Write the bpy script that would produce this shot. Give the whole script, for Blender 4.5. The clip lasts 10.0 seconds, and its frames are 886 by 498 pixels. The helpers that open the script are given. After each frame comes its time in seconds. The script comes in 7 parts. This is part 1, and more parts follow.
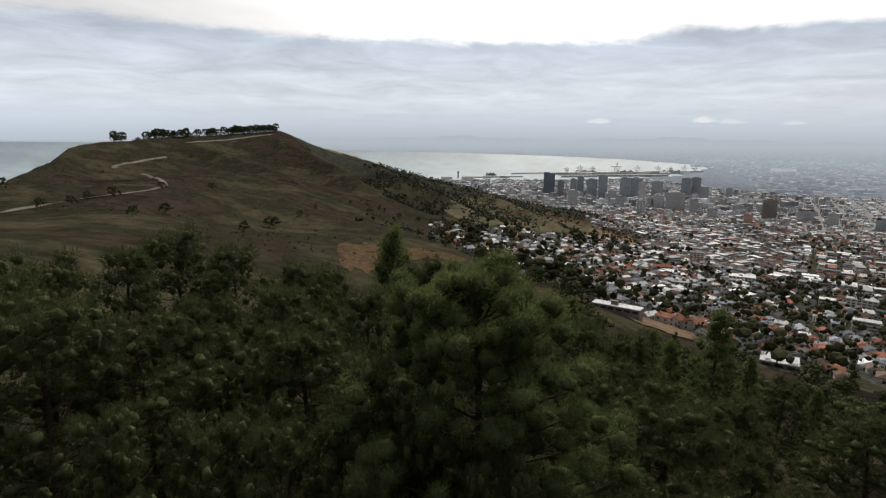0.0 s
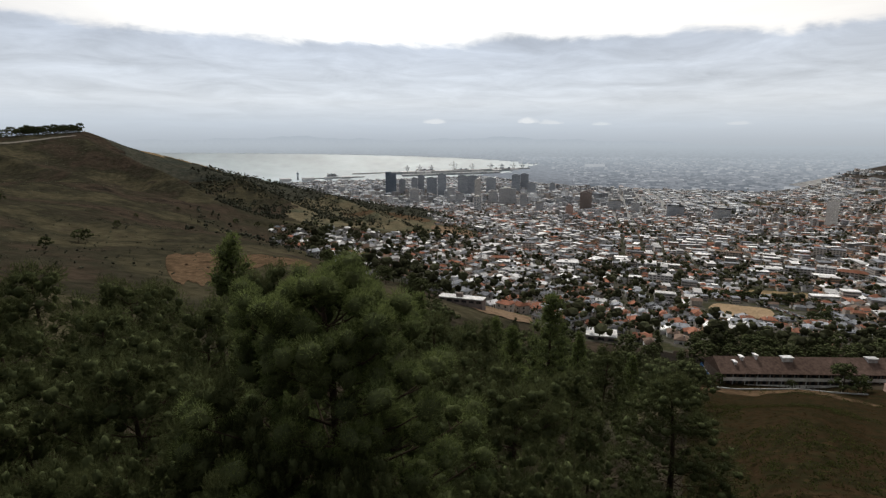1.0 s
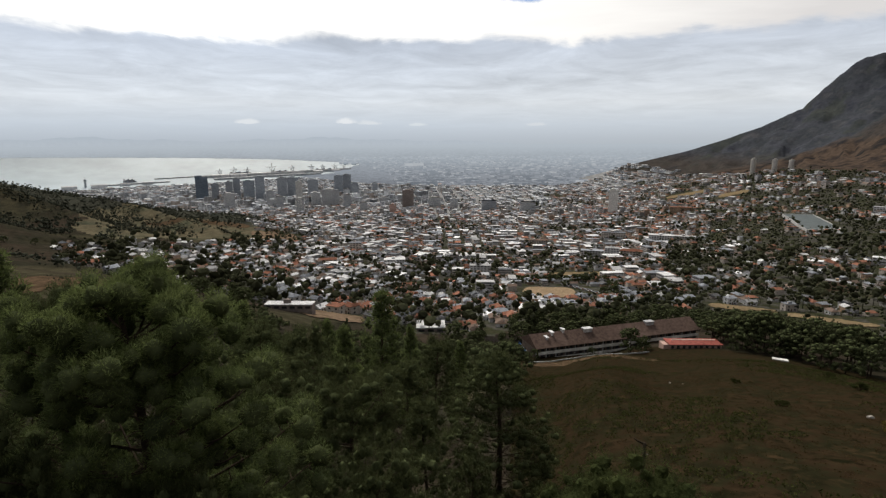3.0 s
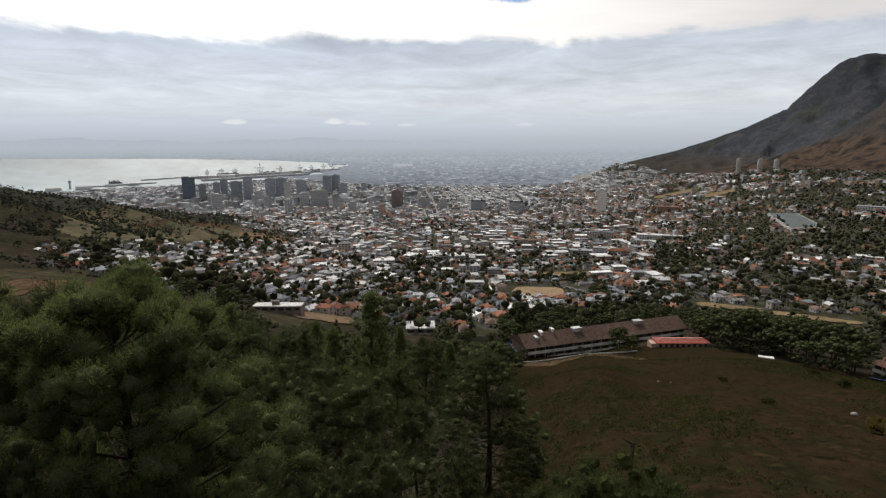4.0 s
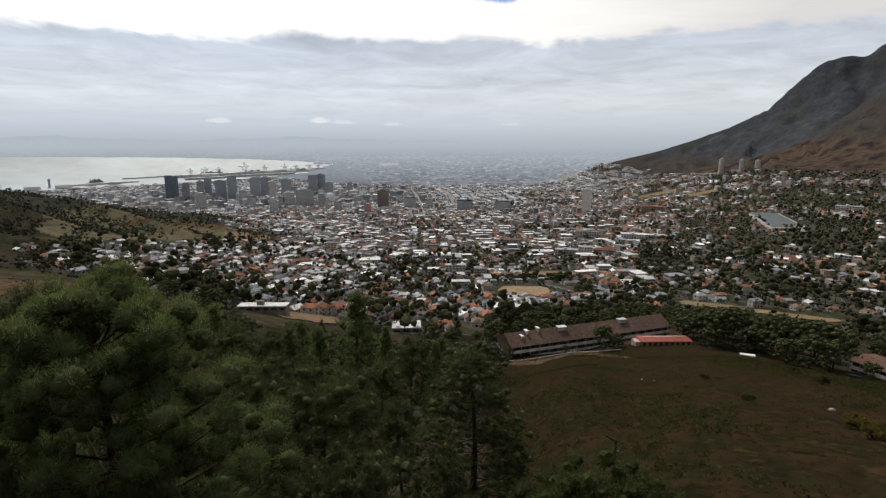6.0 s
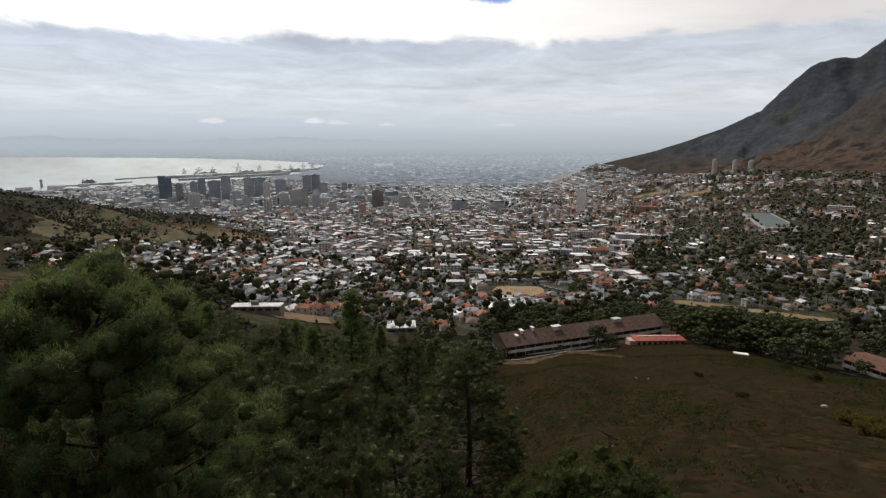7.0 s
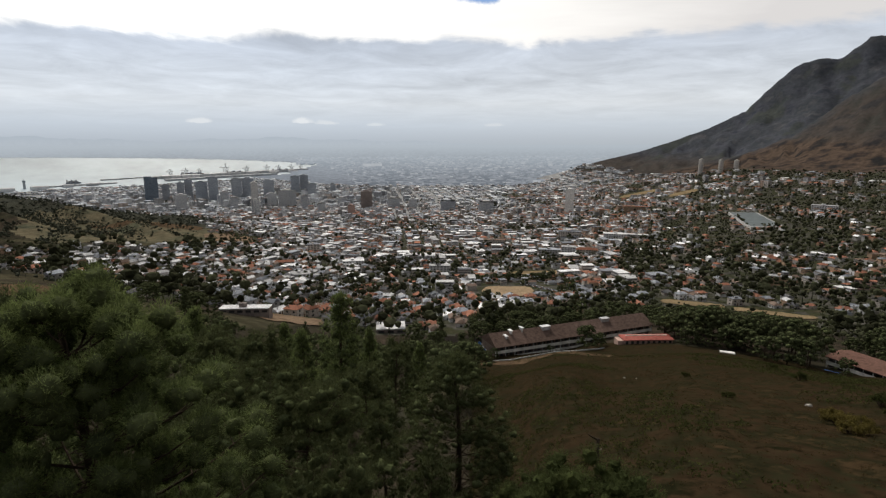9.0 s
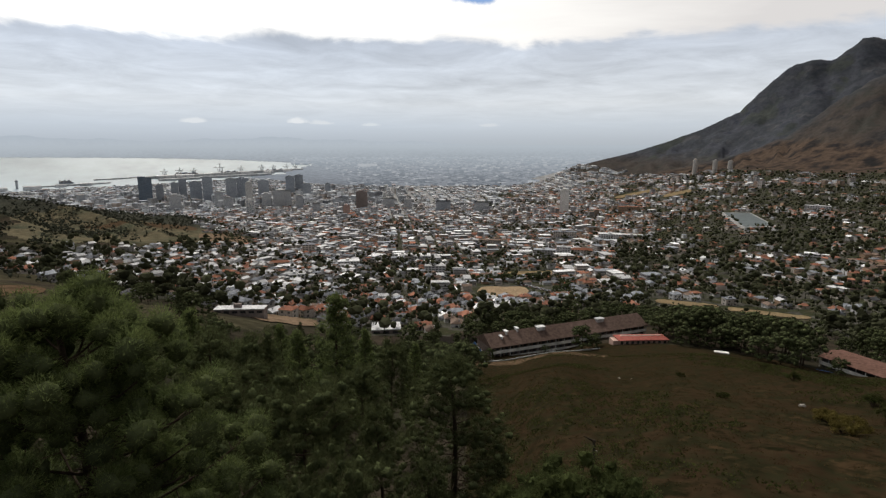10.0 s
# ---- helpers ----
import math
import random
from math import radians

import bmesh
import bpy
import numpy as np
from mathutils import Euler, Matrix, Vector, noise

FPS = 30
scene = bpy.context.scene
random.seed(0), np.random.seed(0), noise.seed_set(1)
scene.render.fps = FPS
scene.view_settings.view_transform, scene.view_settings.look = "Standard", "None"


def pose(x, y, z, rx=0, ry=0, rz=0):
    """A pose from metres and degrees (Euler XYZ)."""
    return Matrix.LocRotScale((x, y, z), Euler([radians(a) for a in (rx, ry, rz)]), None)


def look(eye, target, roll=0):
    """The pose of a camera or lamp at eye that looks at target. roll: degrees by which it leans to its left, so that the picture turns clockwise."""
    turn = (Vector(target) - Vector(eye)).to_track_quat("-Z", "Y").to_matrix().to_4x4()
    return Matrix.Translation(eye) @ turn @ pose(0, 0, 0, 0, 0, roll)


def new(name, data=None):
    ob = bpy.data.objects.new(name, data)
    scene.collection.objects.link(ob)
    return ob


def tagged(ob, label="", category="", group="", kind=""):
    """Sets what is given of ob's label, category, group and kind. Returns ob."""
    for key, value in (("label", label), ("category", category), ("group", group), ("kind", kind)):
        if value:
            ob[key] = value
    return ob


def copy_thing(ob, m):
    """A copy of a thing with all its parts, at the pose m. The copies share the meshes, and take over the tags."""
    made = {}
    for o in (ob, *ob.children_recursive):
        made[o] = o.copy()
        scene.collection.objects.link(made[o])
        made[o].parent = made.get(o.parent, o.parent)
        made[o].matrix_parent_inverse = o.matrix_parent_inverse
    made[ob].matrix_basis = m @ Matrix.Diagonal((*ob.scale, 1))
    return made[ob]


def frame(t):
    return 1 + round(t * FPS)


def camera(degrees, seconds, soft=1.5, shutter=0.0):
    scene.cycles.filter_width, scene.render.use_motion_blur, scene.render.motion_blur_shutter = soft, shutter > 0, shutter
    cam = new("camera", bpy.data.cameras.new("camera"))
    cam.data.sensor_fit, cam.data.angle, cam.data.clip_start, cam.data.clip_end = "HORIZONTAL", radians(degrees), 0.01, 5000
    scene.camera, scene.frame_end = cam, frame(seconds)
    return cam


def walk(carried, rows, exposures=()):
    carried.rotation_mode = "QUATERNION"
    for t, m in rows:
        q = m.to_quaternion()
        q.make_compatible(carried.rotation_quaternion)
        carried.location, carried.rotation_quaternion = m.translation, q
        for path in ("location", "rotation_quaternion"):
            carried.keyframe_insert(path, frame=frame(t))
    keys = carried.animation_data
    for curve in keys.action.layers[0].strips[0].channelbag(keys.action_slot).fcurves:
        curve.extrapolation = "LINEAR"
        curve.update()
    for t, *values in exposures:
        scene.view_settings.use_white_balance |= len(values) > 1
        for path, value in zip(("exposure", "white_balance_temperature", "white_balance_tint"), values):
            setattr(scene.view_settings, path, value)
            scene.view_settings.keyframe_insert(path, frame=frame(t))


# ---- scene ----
EYE = 285.0
ROWS = [
    (0.0, 0.00, 0.00, 0.00, 78.92, -0.54, 0.00),
    (0.1, 0.00, 0.00, 0.00, 78.94, -0.47, -3.48),
    (0.2, 0.00, 0.01, 0.00, 78.97, -0.40, -7.08),
    (0.3, 0.00, 0.01, 0.00, 78.99, -0.32, -10.67),
    (0.4, 0.00, 0.02, 0.01, 79.01, -0.25, -13.34),
    (0.5, 0.00, 0.02, 0.01, 79.03, -0.18, -14.95),
    (0.6, 0.00, 0.02, 0.01, 79.03, -0.18, -15.85),
    (0.8, -0.01, 0.02, 0.01, 79.04, -0.16, -16.14),
    (1.0, -0.01, 0.02, 0.01, 79.04, -0.14, -16.26),
    (1.2, 0.00, 0.02, -0.01, 79.04, -0.15, -16.55),
    (1.5, 0.02, 0.03, -0.04, 79.04, -0.16, -19.21),
    (1.6, 0.03, 0.03, -0.06, 79.05, -0.10, -20.96),
    (1.7, 0.04, 0.02, -0.09, 79.05, -0.03, -22.80),
    (1.8, 0.05, 0.02, -0.12, 79.05, 0.03, -24.55),
    (1.9, 0.07, 0.02, -0.14, 79.05, 0.10, -26.90),
    (2.0, 0.08, 0.02, -0.17, 79.05, 0.17, -29.93),
    (2.1, 0.08, 0.01, -0.20, 79.04, 0.17, -31.81),
    (2.2, 0.08, 0.00, -0.23, 79.04, 0.17, -32.84),
    (2.3, 0.09, 0.00, -0.26, 79.04, 0.18, -33.48),
    (2.5, 0.09, -0.02, -0.32, 79.03, 0.18, -33.79),
    (2.7, 0.10, -0.03, -0.32, 79.04, 0.20, -34.05),
    (4.0, 0.15, -0.07, -0.19, 79.09, 0.30, -35.62),
    (4.5, 0.14, -0.10, 0.01, 79.09, 0.29, -36.09),
    (5.0, 0.13, -0.13, 0.05, 79.09, 0.24, -36.43),
    (5.5, 0.15, -0.20, -0.02, 79.04, 0.14, -36.76),
    (7.0, 0.18, -0.26, -0.55, 79.08, 0.04, -37.58),
    (7.5, 0.18, -0.29, -0.67, 79.08, 0.01, -37.92),
    (8.0, 0.18, -0.28, -0.58, 79.08, 0.04, -38.19),
    (8.5, 0.20, -0.30, -0.25, 79.10, 0.09, -38.44),
    (9.0, 0.21, -0.30, -0.09, 79.08, 0.08, -38.73),
    (9.5, 0.18, -0.24, 0.00, 79.09, 0.06, -39.06),
    (10.0, 0.12, -0.27, 0.07, 79.10, 0.00, -39.22),
]
cam = camera(77.6, 10.0, soft=1.3)
walk(cam, [(t, pose(x, y, EYE + z, rx, ry, rz)) for t, x, y, z, rx, ry, rz in ROWS], exposures=[(0.0, 0.0), (10.0, 0.0)])

# ---- sky and sun ----
SUN_AZ, SUN_EL = 14.0, 48.0


def sky_world():
    w = bpy.data.worlds.new("overcast_sky")
    scene.world = w
    w.use_nodes = True
    nt = w.node_tree
    nt.nodes.clear()
    N, L = nt.nodes.new, nt.links.new

    def math_(op, a, b=None, c=None, clamp=False):
        n = N("ShaderNodeMath")
        n.operation, n.use_clamp = op, clamp
        for i, v in enumerate((a, b, c)):
            if v is None:
                continue
            if isinstance(v, (int, float)):
                n.inputs[i].default_value = v
            else:
                L(v, n.inputs[i])
        return n.outputs[0]

    tc = N("ShaderNodeTexCoord").outputs["Generated"]
    sep = N("ShaderNodeSeparateXYZ")
    L(tc, sep.inputs[0])
    X, Y, Z = sep.outputs
    # the cloud deck as a level sheet, seen in perspective
    zz = math_("ADD", math_("MAXIMUM", Z, 0.0), 0.07)
    comb = N("ShaderNodeCombineXYZ")
    L(math_("DIVIDE", X, zz), comb.inputs[0])
    L(math_("DIVIDE", Y, zz), comb.inputs[1])

    def noise_(scale, detail, rough, distort=0.0, off=0.0):
        mp = N("ShaderNodeMapping")
        mp.inputs["Location"].default_value = (off, off * 0.7, off * 0.3)
        L(comb.outputs[0], mp.inputs[0])
        n = N("ShaderNodeTexNoise")
        n.inputs["Scale"].default_value, n.inputs["Detail"].default_value = scale, detail
        n.inputs["Roughness"].default_value, n.inputs["Distortion"].default_value = rough, distort
        L(mp.outputs[0], n.inputs["Vector"])
        return n.outputs[0]

    def speck(scale, detail):
        n = N("ShaderNodeTexNoise")
        n.inputs["Scale"].default_value, n.inputs["Detail"].default_value = scale, detail
        L(tc, n.inputs["Vector"])
        return n.outputs[0]

    curl = speck(46.0, 4)
    big = noise_(0.35, 6, 0.6, 0.4, 3.1)
    fine = noise_(1.3, 8, 0.62, 0.5, 7.7)
    # glow of the hidden sun
    a, e = radians(SUN_AZ), radians(SUN_EL)
    sd = (math.sin(a) * math.cos(e), math.cos(a) * math.cos(e), math.sin(e))
    dot = N("ShaderNodeVectorMath")
    dot.operation = "DOT_PRODUCT"
    L(tc, dot.inputs[0])
    dot.inputs[1].default_value = sd
    glow = math_("POWER", math_("MAXIMUM", dot.outputs["Value"], 0.0), 3.0)
    # height in the sky, frayed by the cloud edges
    h = math_("ADD", Z, math_("MULTIPLY", math_("SUBTRACT", big, 0.5), 0.035))
    h = math_("ADD", h, math_("MULTIPLY", math_("SUBTRACT", fine, 0.5), 0.045))
    h = math_("ADD", h, math_("MULTIPLY", math_("SUBTRACT", speck(7.0, 6), 0.5), 0.045))
    h = math_("ADD", h, math_("MULTIPLY", math_("SUBTRACT", speck(24.0, 5), 0.5), 0.014))
    edge = N("ShaderNodeMapRange")
    edge.interpolation_type = "SMOOTHSTEP"
    L(h, edge.inputs[0])
    edge.inputs[1].default_value, edge.inputs[2].default_value = 0.160, 0.178
    ramp = N("ShaderNodeValToRGB")
    L(math_("ADD", math_("MULTIPLY", Z, 3.0), 0.1), ramp.inputs[0])
    cr = ramp.color_ramp
    stops = [(0.06, (0.42, 0.47, 0.52)), (0.115, (0.47, 0.52, 0.58)), (0.19, (0.57, 0.63, 0.70)), (0.30, (0.685, 0.73, 0.78)), (0.42, (0.65, 0.705, 0.778)), (0.58, (0.57, 0.63, 0.725))]
    while len(cr.elements) < len(stops):
        cr.elements.new(0.5)
    for el, (p, c) in zip(cr.elements, stops):
        el.position, el.color = p, (*c, 1)
    # streaks within the grey deck
    calm = N("ShaderNodeMapRange")
    calm.interpolation_type = "SMOOTHSTEP"
    L(Z, calm.inputs[0])
    calm.inputs[1].default_value, calm.inputs[2].default_value = 0.0, 0.13
    calm.inputs[4].default_value = 1.35
    streak = math_("ADD", math_("MULTIPLY", fine, 0.65), math_("MULTIPLY", big, 0.35))
    var = math_("ADD", 1.0, math_("MULTIPLY", math_("SUBTRACT", streak, 0.5), calm.outputs[0]))
    lit = N("ShaderNodeVectorMath")
    lit.operation = "SCALE"
    L(ramp.outputs[0], lit.inputs[0])
    L(var, lit.inputs["Scale"])
    bright = N("ShaderNodeMix")
    bright.data_type = "RGBA"
    bright.inputs["A"].default_value = (0.72, 0.71, 0.715, 1)
    bright.inputs["B"].default_value = (1.42, 1.41, 1.36, 1)
    L(math_("MULTIPLY", math_("SUBTRACT", math_("ADD", glow, math_("MULTIPLY", big, 0.5)), 0.42), 2.2, clamp=True), bright.inputs["Factor"])
    deck = N("ShaderNodeMix")
    deck.data_type = "RGBA"
    L(edge.outputs[0], deck.inputs["Factor"])
    L(lit.outputs[0], deck.inputs["A"])
    L(bright.outputs["Result"], deck.inputs["B"])
    # towards the zenith the deck is thick and dark
    dim = N("ShaderNodeMapRange")
    dim.interpolation_type = "SMOOTHSTEP"
    L(Z, dim.inputs[0])
    dim.inputs[1].default_value, dim.inputs[2].default_value = 0.20, 0.60
    dim.inputs[3].default_value, dim.inputs[4].default_value = 1.0, 0.58
    dimmed = N("ShaderNodeVectorMath")
    dimmed.operation = "SCALE"
    L(deck.outputs["Result"], dimmed.inputs[0])
    L(dim.outputs[0], dimmed.inputs["Scale"])
    # a clear sky that shows in small gaps of the deck
    clear = N("ShaderNodeTexSky")
    clear.sky_type, clear.sun_disc = "NISHITA", False
    clear.sun_elevation, clear.sun_rotation = radians(SUN_EL), radians(SUN_AZ)
    cs = N("ShaderNodeVectorMath")
    cs.operation = "SCALE"
    L(clear.outputs[0], cs.inputs[0])
    cs.inputs["Scale"].default_value = 0.1
    gap = N("ShaderNodeMapRange")
    gap.interpolation_type = "SMOOTHSTEP"
    L(math_("MULTIPLY", big, edge.outputs[0]), gap.inputs[0])
    gap.inputs[1].default_value, gap.inputs[2].default_value = 0.66, 0.74
    out = N("ShaderNodeMix")
    out.data_type = "RGBA"
    L(gap.outputs[0], out.inputs["Factor"])
    L(dimmed.outputs[0], out.inputs["A"])
    L(cs.outputs[0], out.inputs["B"])
    # the deck turns from cool to neutral grey towards the mountain
    side = N("ShaderNodeMapRange")
    side.interpolation_type = "SMOOTHSTEP"
    L(X, side.inputs[0])
    side.inputs[1].default_value, side.inputs[2].default_value = 0.40, 0.88
    warm = N("ShaderNodeMix")
    warm.data_type, warm.blend_type = "RGBA", "MULTIPLY"
    L(side.outputs[0], warm.inputs["Factor"])
    L(out.outputs["Result"], warm.inputs["A"])
    warm.inputs["B"].default_value = (1.015, 1.0, 0.98, 1)
    # a brighter, bluer sea mist to the other side
    mist = N("ShaderNodeMapRange")
    mist.interpolation_type = "SMOOTHSTEP"
    L(X, mist.inputs[0])
    mist.inputs[1].default_value, mist.inputs[2].default_value = -0.25, -0.62
    low = N("ShaderNodeMapRange")
    low.interpolation_type = "SMOOTHSTEP"
    L(Z, low.inputs[0])
    low.inputs[1].default_value, low.inputs[2].default_value = 0.12, 0.02
    pale = N("ShaderNodeMix")
    pale.data_type, pale.blend_type = "RGBA", "MULTIPLY"
    L(math_("MULTIPLY", mist.outputs[0], low.outputs[0]), pale.inputs["Factor"])
    L(warm.outputs["Result"], pale.inputs["A"])
    pale.inputs["B"].default_value = (1.08, 1.10, 1.12, 1)
    # away from the sun the deck is darker
    lee = N("ShaderNodeMapRange")
    lee.interpolation_type = "SMOOTHSTEP"
    L(Y, lee.inputs[0])
    lee.inputs[1].default_value, lee.inputs[2].default_value = 0.1, -0.7
    lee.inputs[3].default_value, lee.inputs[4].default_value = 1.0, 0.55
    gloom = N("ShaderNodeVectorMath")
    gloom.operation = "SCALE"
    L(pale.outputs["Result"], gloom.inputs[0])
    L(lee.outputs[0], gloom.inputs["Scale"])
    sky = gloom.outputs[0]

    def puff(az, el, wide, high, col, soft, fray, flat=1.0):
        """A small cloud or gap at a bearing and height, frayed by noise; flat: how much the base is cut level."""
        nonlocal sky
        a = radians(az)
        d = N("ShaderNodeVectorMath")
        d.operation = "DOT_PRODUCT"
        L(tc, d.inputs[0])
        d.inputs[1].default_value = (math.cos(a), -math.sin(a), 0)
        u = math_("DIVIDE", d.outputs["Value"], radians(wide))
        v = math_("DIVIDE", math_("SUBTRACT", Z, math.sin(radians(el))), radians(high))
        v = math_("MAXIMUM", v, math_("MULTIPLY", v, -flat))
        r = math_("SQRT", math_("ADD", math_("MULTIPLY", u, u), math_("MULTIPLY", v, v)))
        r = math_("ADD", r, math_("MULTIPLY", math_("SUBTRACT", curl, 0.5), fray))
        r = math_("ADD", r, math_("MULTIPLY", math_("LESS_THAN", Y, 0.0), 9.0))
        m = N("ShaderNodeMapRange")
        m.interpolation_type = "SMOOTHSTEP"
        L(r, m.inputs[0])
        m.inputs[1].default_value, m.inputs[2].default_value = 0.5, 0.5 + soft
        m.inputs[3].default_value, m.inputs[4].default_value = 1.0, 0.0
        x = N("ShaderNodeMix")
        x.data_type = "RGBA"
        L(m.outputs[0], x.inputs["Factor"])
        L(sky, x.inputs["A"])
        x.inputs["B"].default_value = (*col, 1)
        sky = x.outputs["Result"]

    puff(15.3, 1.98, 1.0, 0.30, (0.74, 0.775, 0.81), 1.0, 2.4, 3.0)
    puff(24.7, 2.02, 0.85, 0.36, (0.78, 0.81, 0.84), 0.9, 2.4, 3.0)
    puff(27.3, 1.9, 0.9, 0.28, (0.70, 0.74, 0.78), 1.0, 2.2, 3.0)
    puff(32.0, 1.75, 0.7, 0.2, (0.68, 0.73, 0.77), 1.0, 2.2, 3.0)
    puff(44.0, 1.7, 0.8, 0.2, (0.66, 0.70, 0.74), 1.0, 2.2, 3.0)
    puff(42.4, 14.1, 3.0, 1.3, (0.27, 0.42, 0.72), 0.45, 0.9)
    puff(58.0, 14.9, 3.6, 1.5, (0.62, 0.70, 0.82), 0.9, 1.0)
    bg = N("ShaderNodeBackground")
    L(sky, bg.inputs[0])
    bg.inputs[1].default_value = 1.0
    wo = N("ShaderNodeOutputWorld")
    L(bg.outputs[0], wo.inputs[0])


sky_world()
sun_data = bpy.data.lights.new("sun", "SUN")
sun_data.energy, sun_data.angle, sun_data.color = 2.9, radians(5), (1.0, 0.93, 0.83)
sun = new("sun", sun_data)
a_, e_ = radians(SUN_AZ), radians(SUN_EL)
sun.matrix_world = look((math.sin(a_) * math.cos(e_) * 900, math.cos(a_) * math.cos(e_) * 900, EYE + math.sin(e_) * 900), (0, 0, EYE))


# ---- materials ----
def material(name, cols, scale=1.0, coarse=0.05, rough=0.85, bump=0.0, metal=0.0, vary=0.0, island=False, spec=0.0, stretch=(1, 1, 1), emit=0.0):
    """cols: two to four colours mixed by a fine and a coarse noise; vary: spread of brightness from thing to thing."""
    m = bpy.data.materials.new(name)
    m.use_nodes = True
    nt = m.node_tree
    N, L = nt.nodes.new, nt.links.new
    b = nt.nodes["Principled BSDF"]
    geo = N("ShaderNodeNewGeometry")
    mp = N("ShaderNodeMapping")
    mp.inputs["Scale"].default_value = stretch
    L(geo.outputs["Position"], mp.inputs[0])

    def noi(s, d):
        n = N("ShaderNodeTexNoise")
        n.inputs["Scale"].default_value, n.inputs["Detail"].default_value, n.inputs["Roughness"].default_value = s, d, 0.62
        L(mp.outputs[0], n.inputs["Vector"])
        return n

    fine, big = noi(scale, 6), noi(coarse, 5)

    def ramp(src, c):
        r = N("ShaderNodeValToRGB")
        while len(r.color_ramp.elements) < len(c):
            r.color_ramp.elements.new(0.5)
        for i, (el, v) in enumerate(zip(r.color_ramp.elements, c)):
            el.position, el.color = 0.32 + 0.36 * i / max(1, len(c) - 1), (*v, 1)
        L(src, r.inputs[0])
        return r.outputs[0]

    def mix(f, a, bb, mode="MIX"):
        n = N("ShaderNodeMix")
        n.data_type, n.blend_type = "RGBA", mode
        for s, v in (("Factor", f), ("A", a), ("B", bb)):
            if isinstance(v, (int, float)):
                n.inputs[s].default_value = v
            elif isinstance(v, tuple):
                n.inputs[s].default_value = v
            else:
                L(v, n.inputs[s])
        return n.outputs["Result"]

    c1 = ramp(big.outputs[0], cols)
    dark = ramp(fine.outputs[0], [(0.62, 0.62, 0.62), (1.25, 1.25, 1.25)])
    col = mix(1.0, c1, dark, "MULTIPLY")
    if vary:
        src = geo.outputs["Random Per Island"] if island else N("ShaderNodeObjectInfo").outputs["Random"]
        r = N("ShaderNodeMapRange")
        L(src, r.inputs[0])
        r.inputs[3].default_value, r.inputs[4].default_value = 1 - vary, 1 + vary
        cb = N("ShaderNodeCombineColor")
        for i in range(3):
            L(r.outputs[0], cb.inputs[i])
        col = mix(1.0, col, cb.outputs[0], "MULTIPLY")
    L(col, b.inputs["Base Color"])
    b.inputs["Roughness"].default_value, b.inputs["Metallic"].default_value = rough, metal
    b.inputs["Specular IOR Level"].default_value = spec
    if emit:
        L(col, b.inputs["Emission Color"])
        b.inputs["Emission Strength"].default_value = emit
    if bump:
        bp = N("ShaderNodeBump")
        bp.inputs["Strength"].default_value, bp.inputs["Distance"].default_value = min(bump, 1), 1.0 / scale * 0.3
        L(fine.outputs[0], bp.inputs["Height"])
        L(bp.outputs[0], b.inputs["Normal"])
    return m

# ---- landform ----
def warp(d):
    """Distances past 3.3 km are drawn in along the line of sight."""
    return np.where(d < 3300, d, 3300 + 1500 * ((d - 3300) / 1500) / (1 + np.maximum(d - 3300, 0) / 1500))


def herm(xs, ys, x):
    xs, ys = np.asarray(xs, float), np.asarray(ys, float)
    s = np.diff(ys) / np.diff(xs)
    m = np.concatenate([[s[0]], np.where(s[1:] * s[:-1] > 0, 2 * s[1:] * s[:-1] / (s[1:] + s[:-1] + 1e-12), 0), [s[-1]]])
    x = np.clip(x, xs[0], xs[-1])
    i = np.clip(np.searchsorted(xs, x) - 1, 0, len(xs) - 2)
    h = xs[i + 1] - xs[i]
    t = (x - xs[i]) / h
    return ys[i] * (1 + 2 * t) * (1 - t) ** 2 + h * m[i] * t * (1 - t) ** 2 + ys[i + 1] * t * t * (3 - 2 * t) + h * m[i + 1] * t * t * (t - 1)


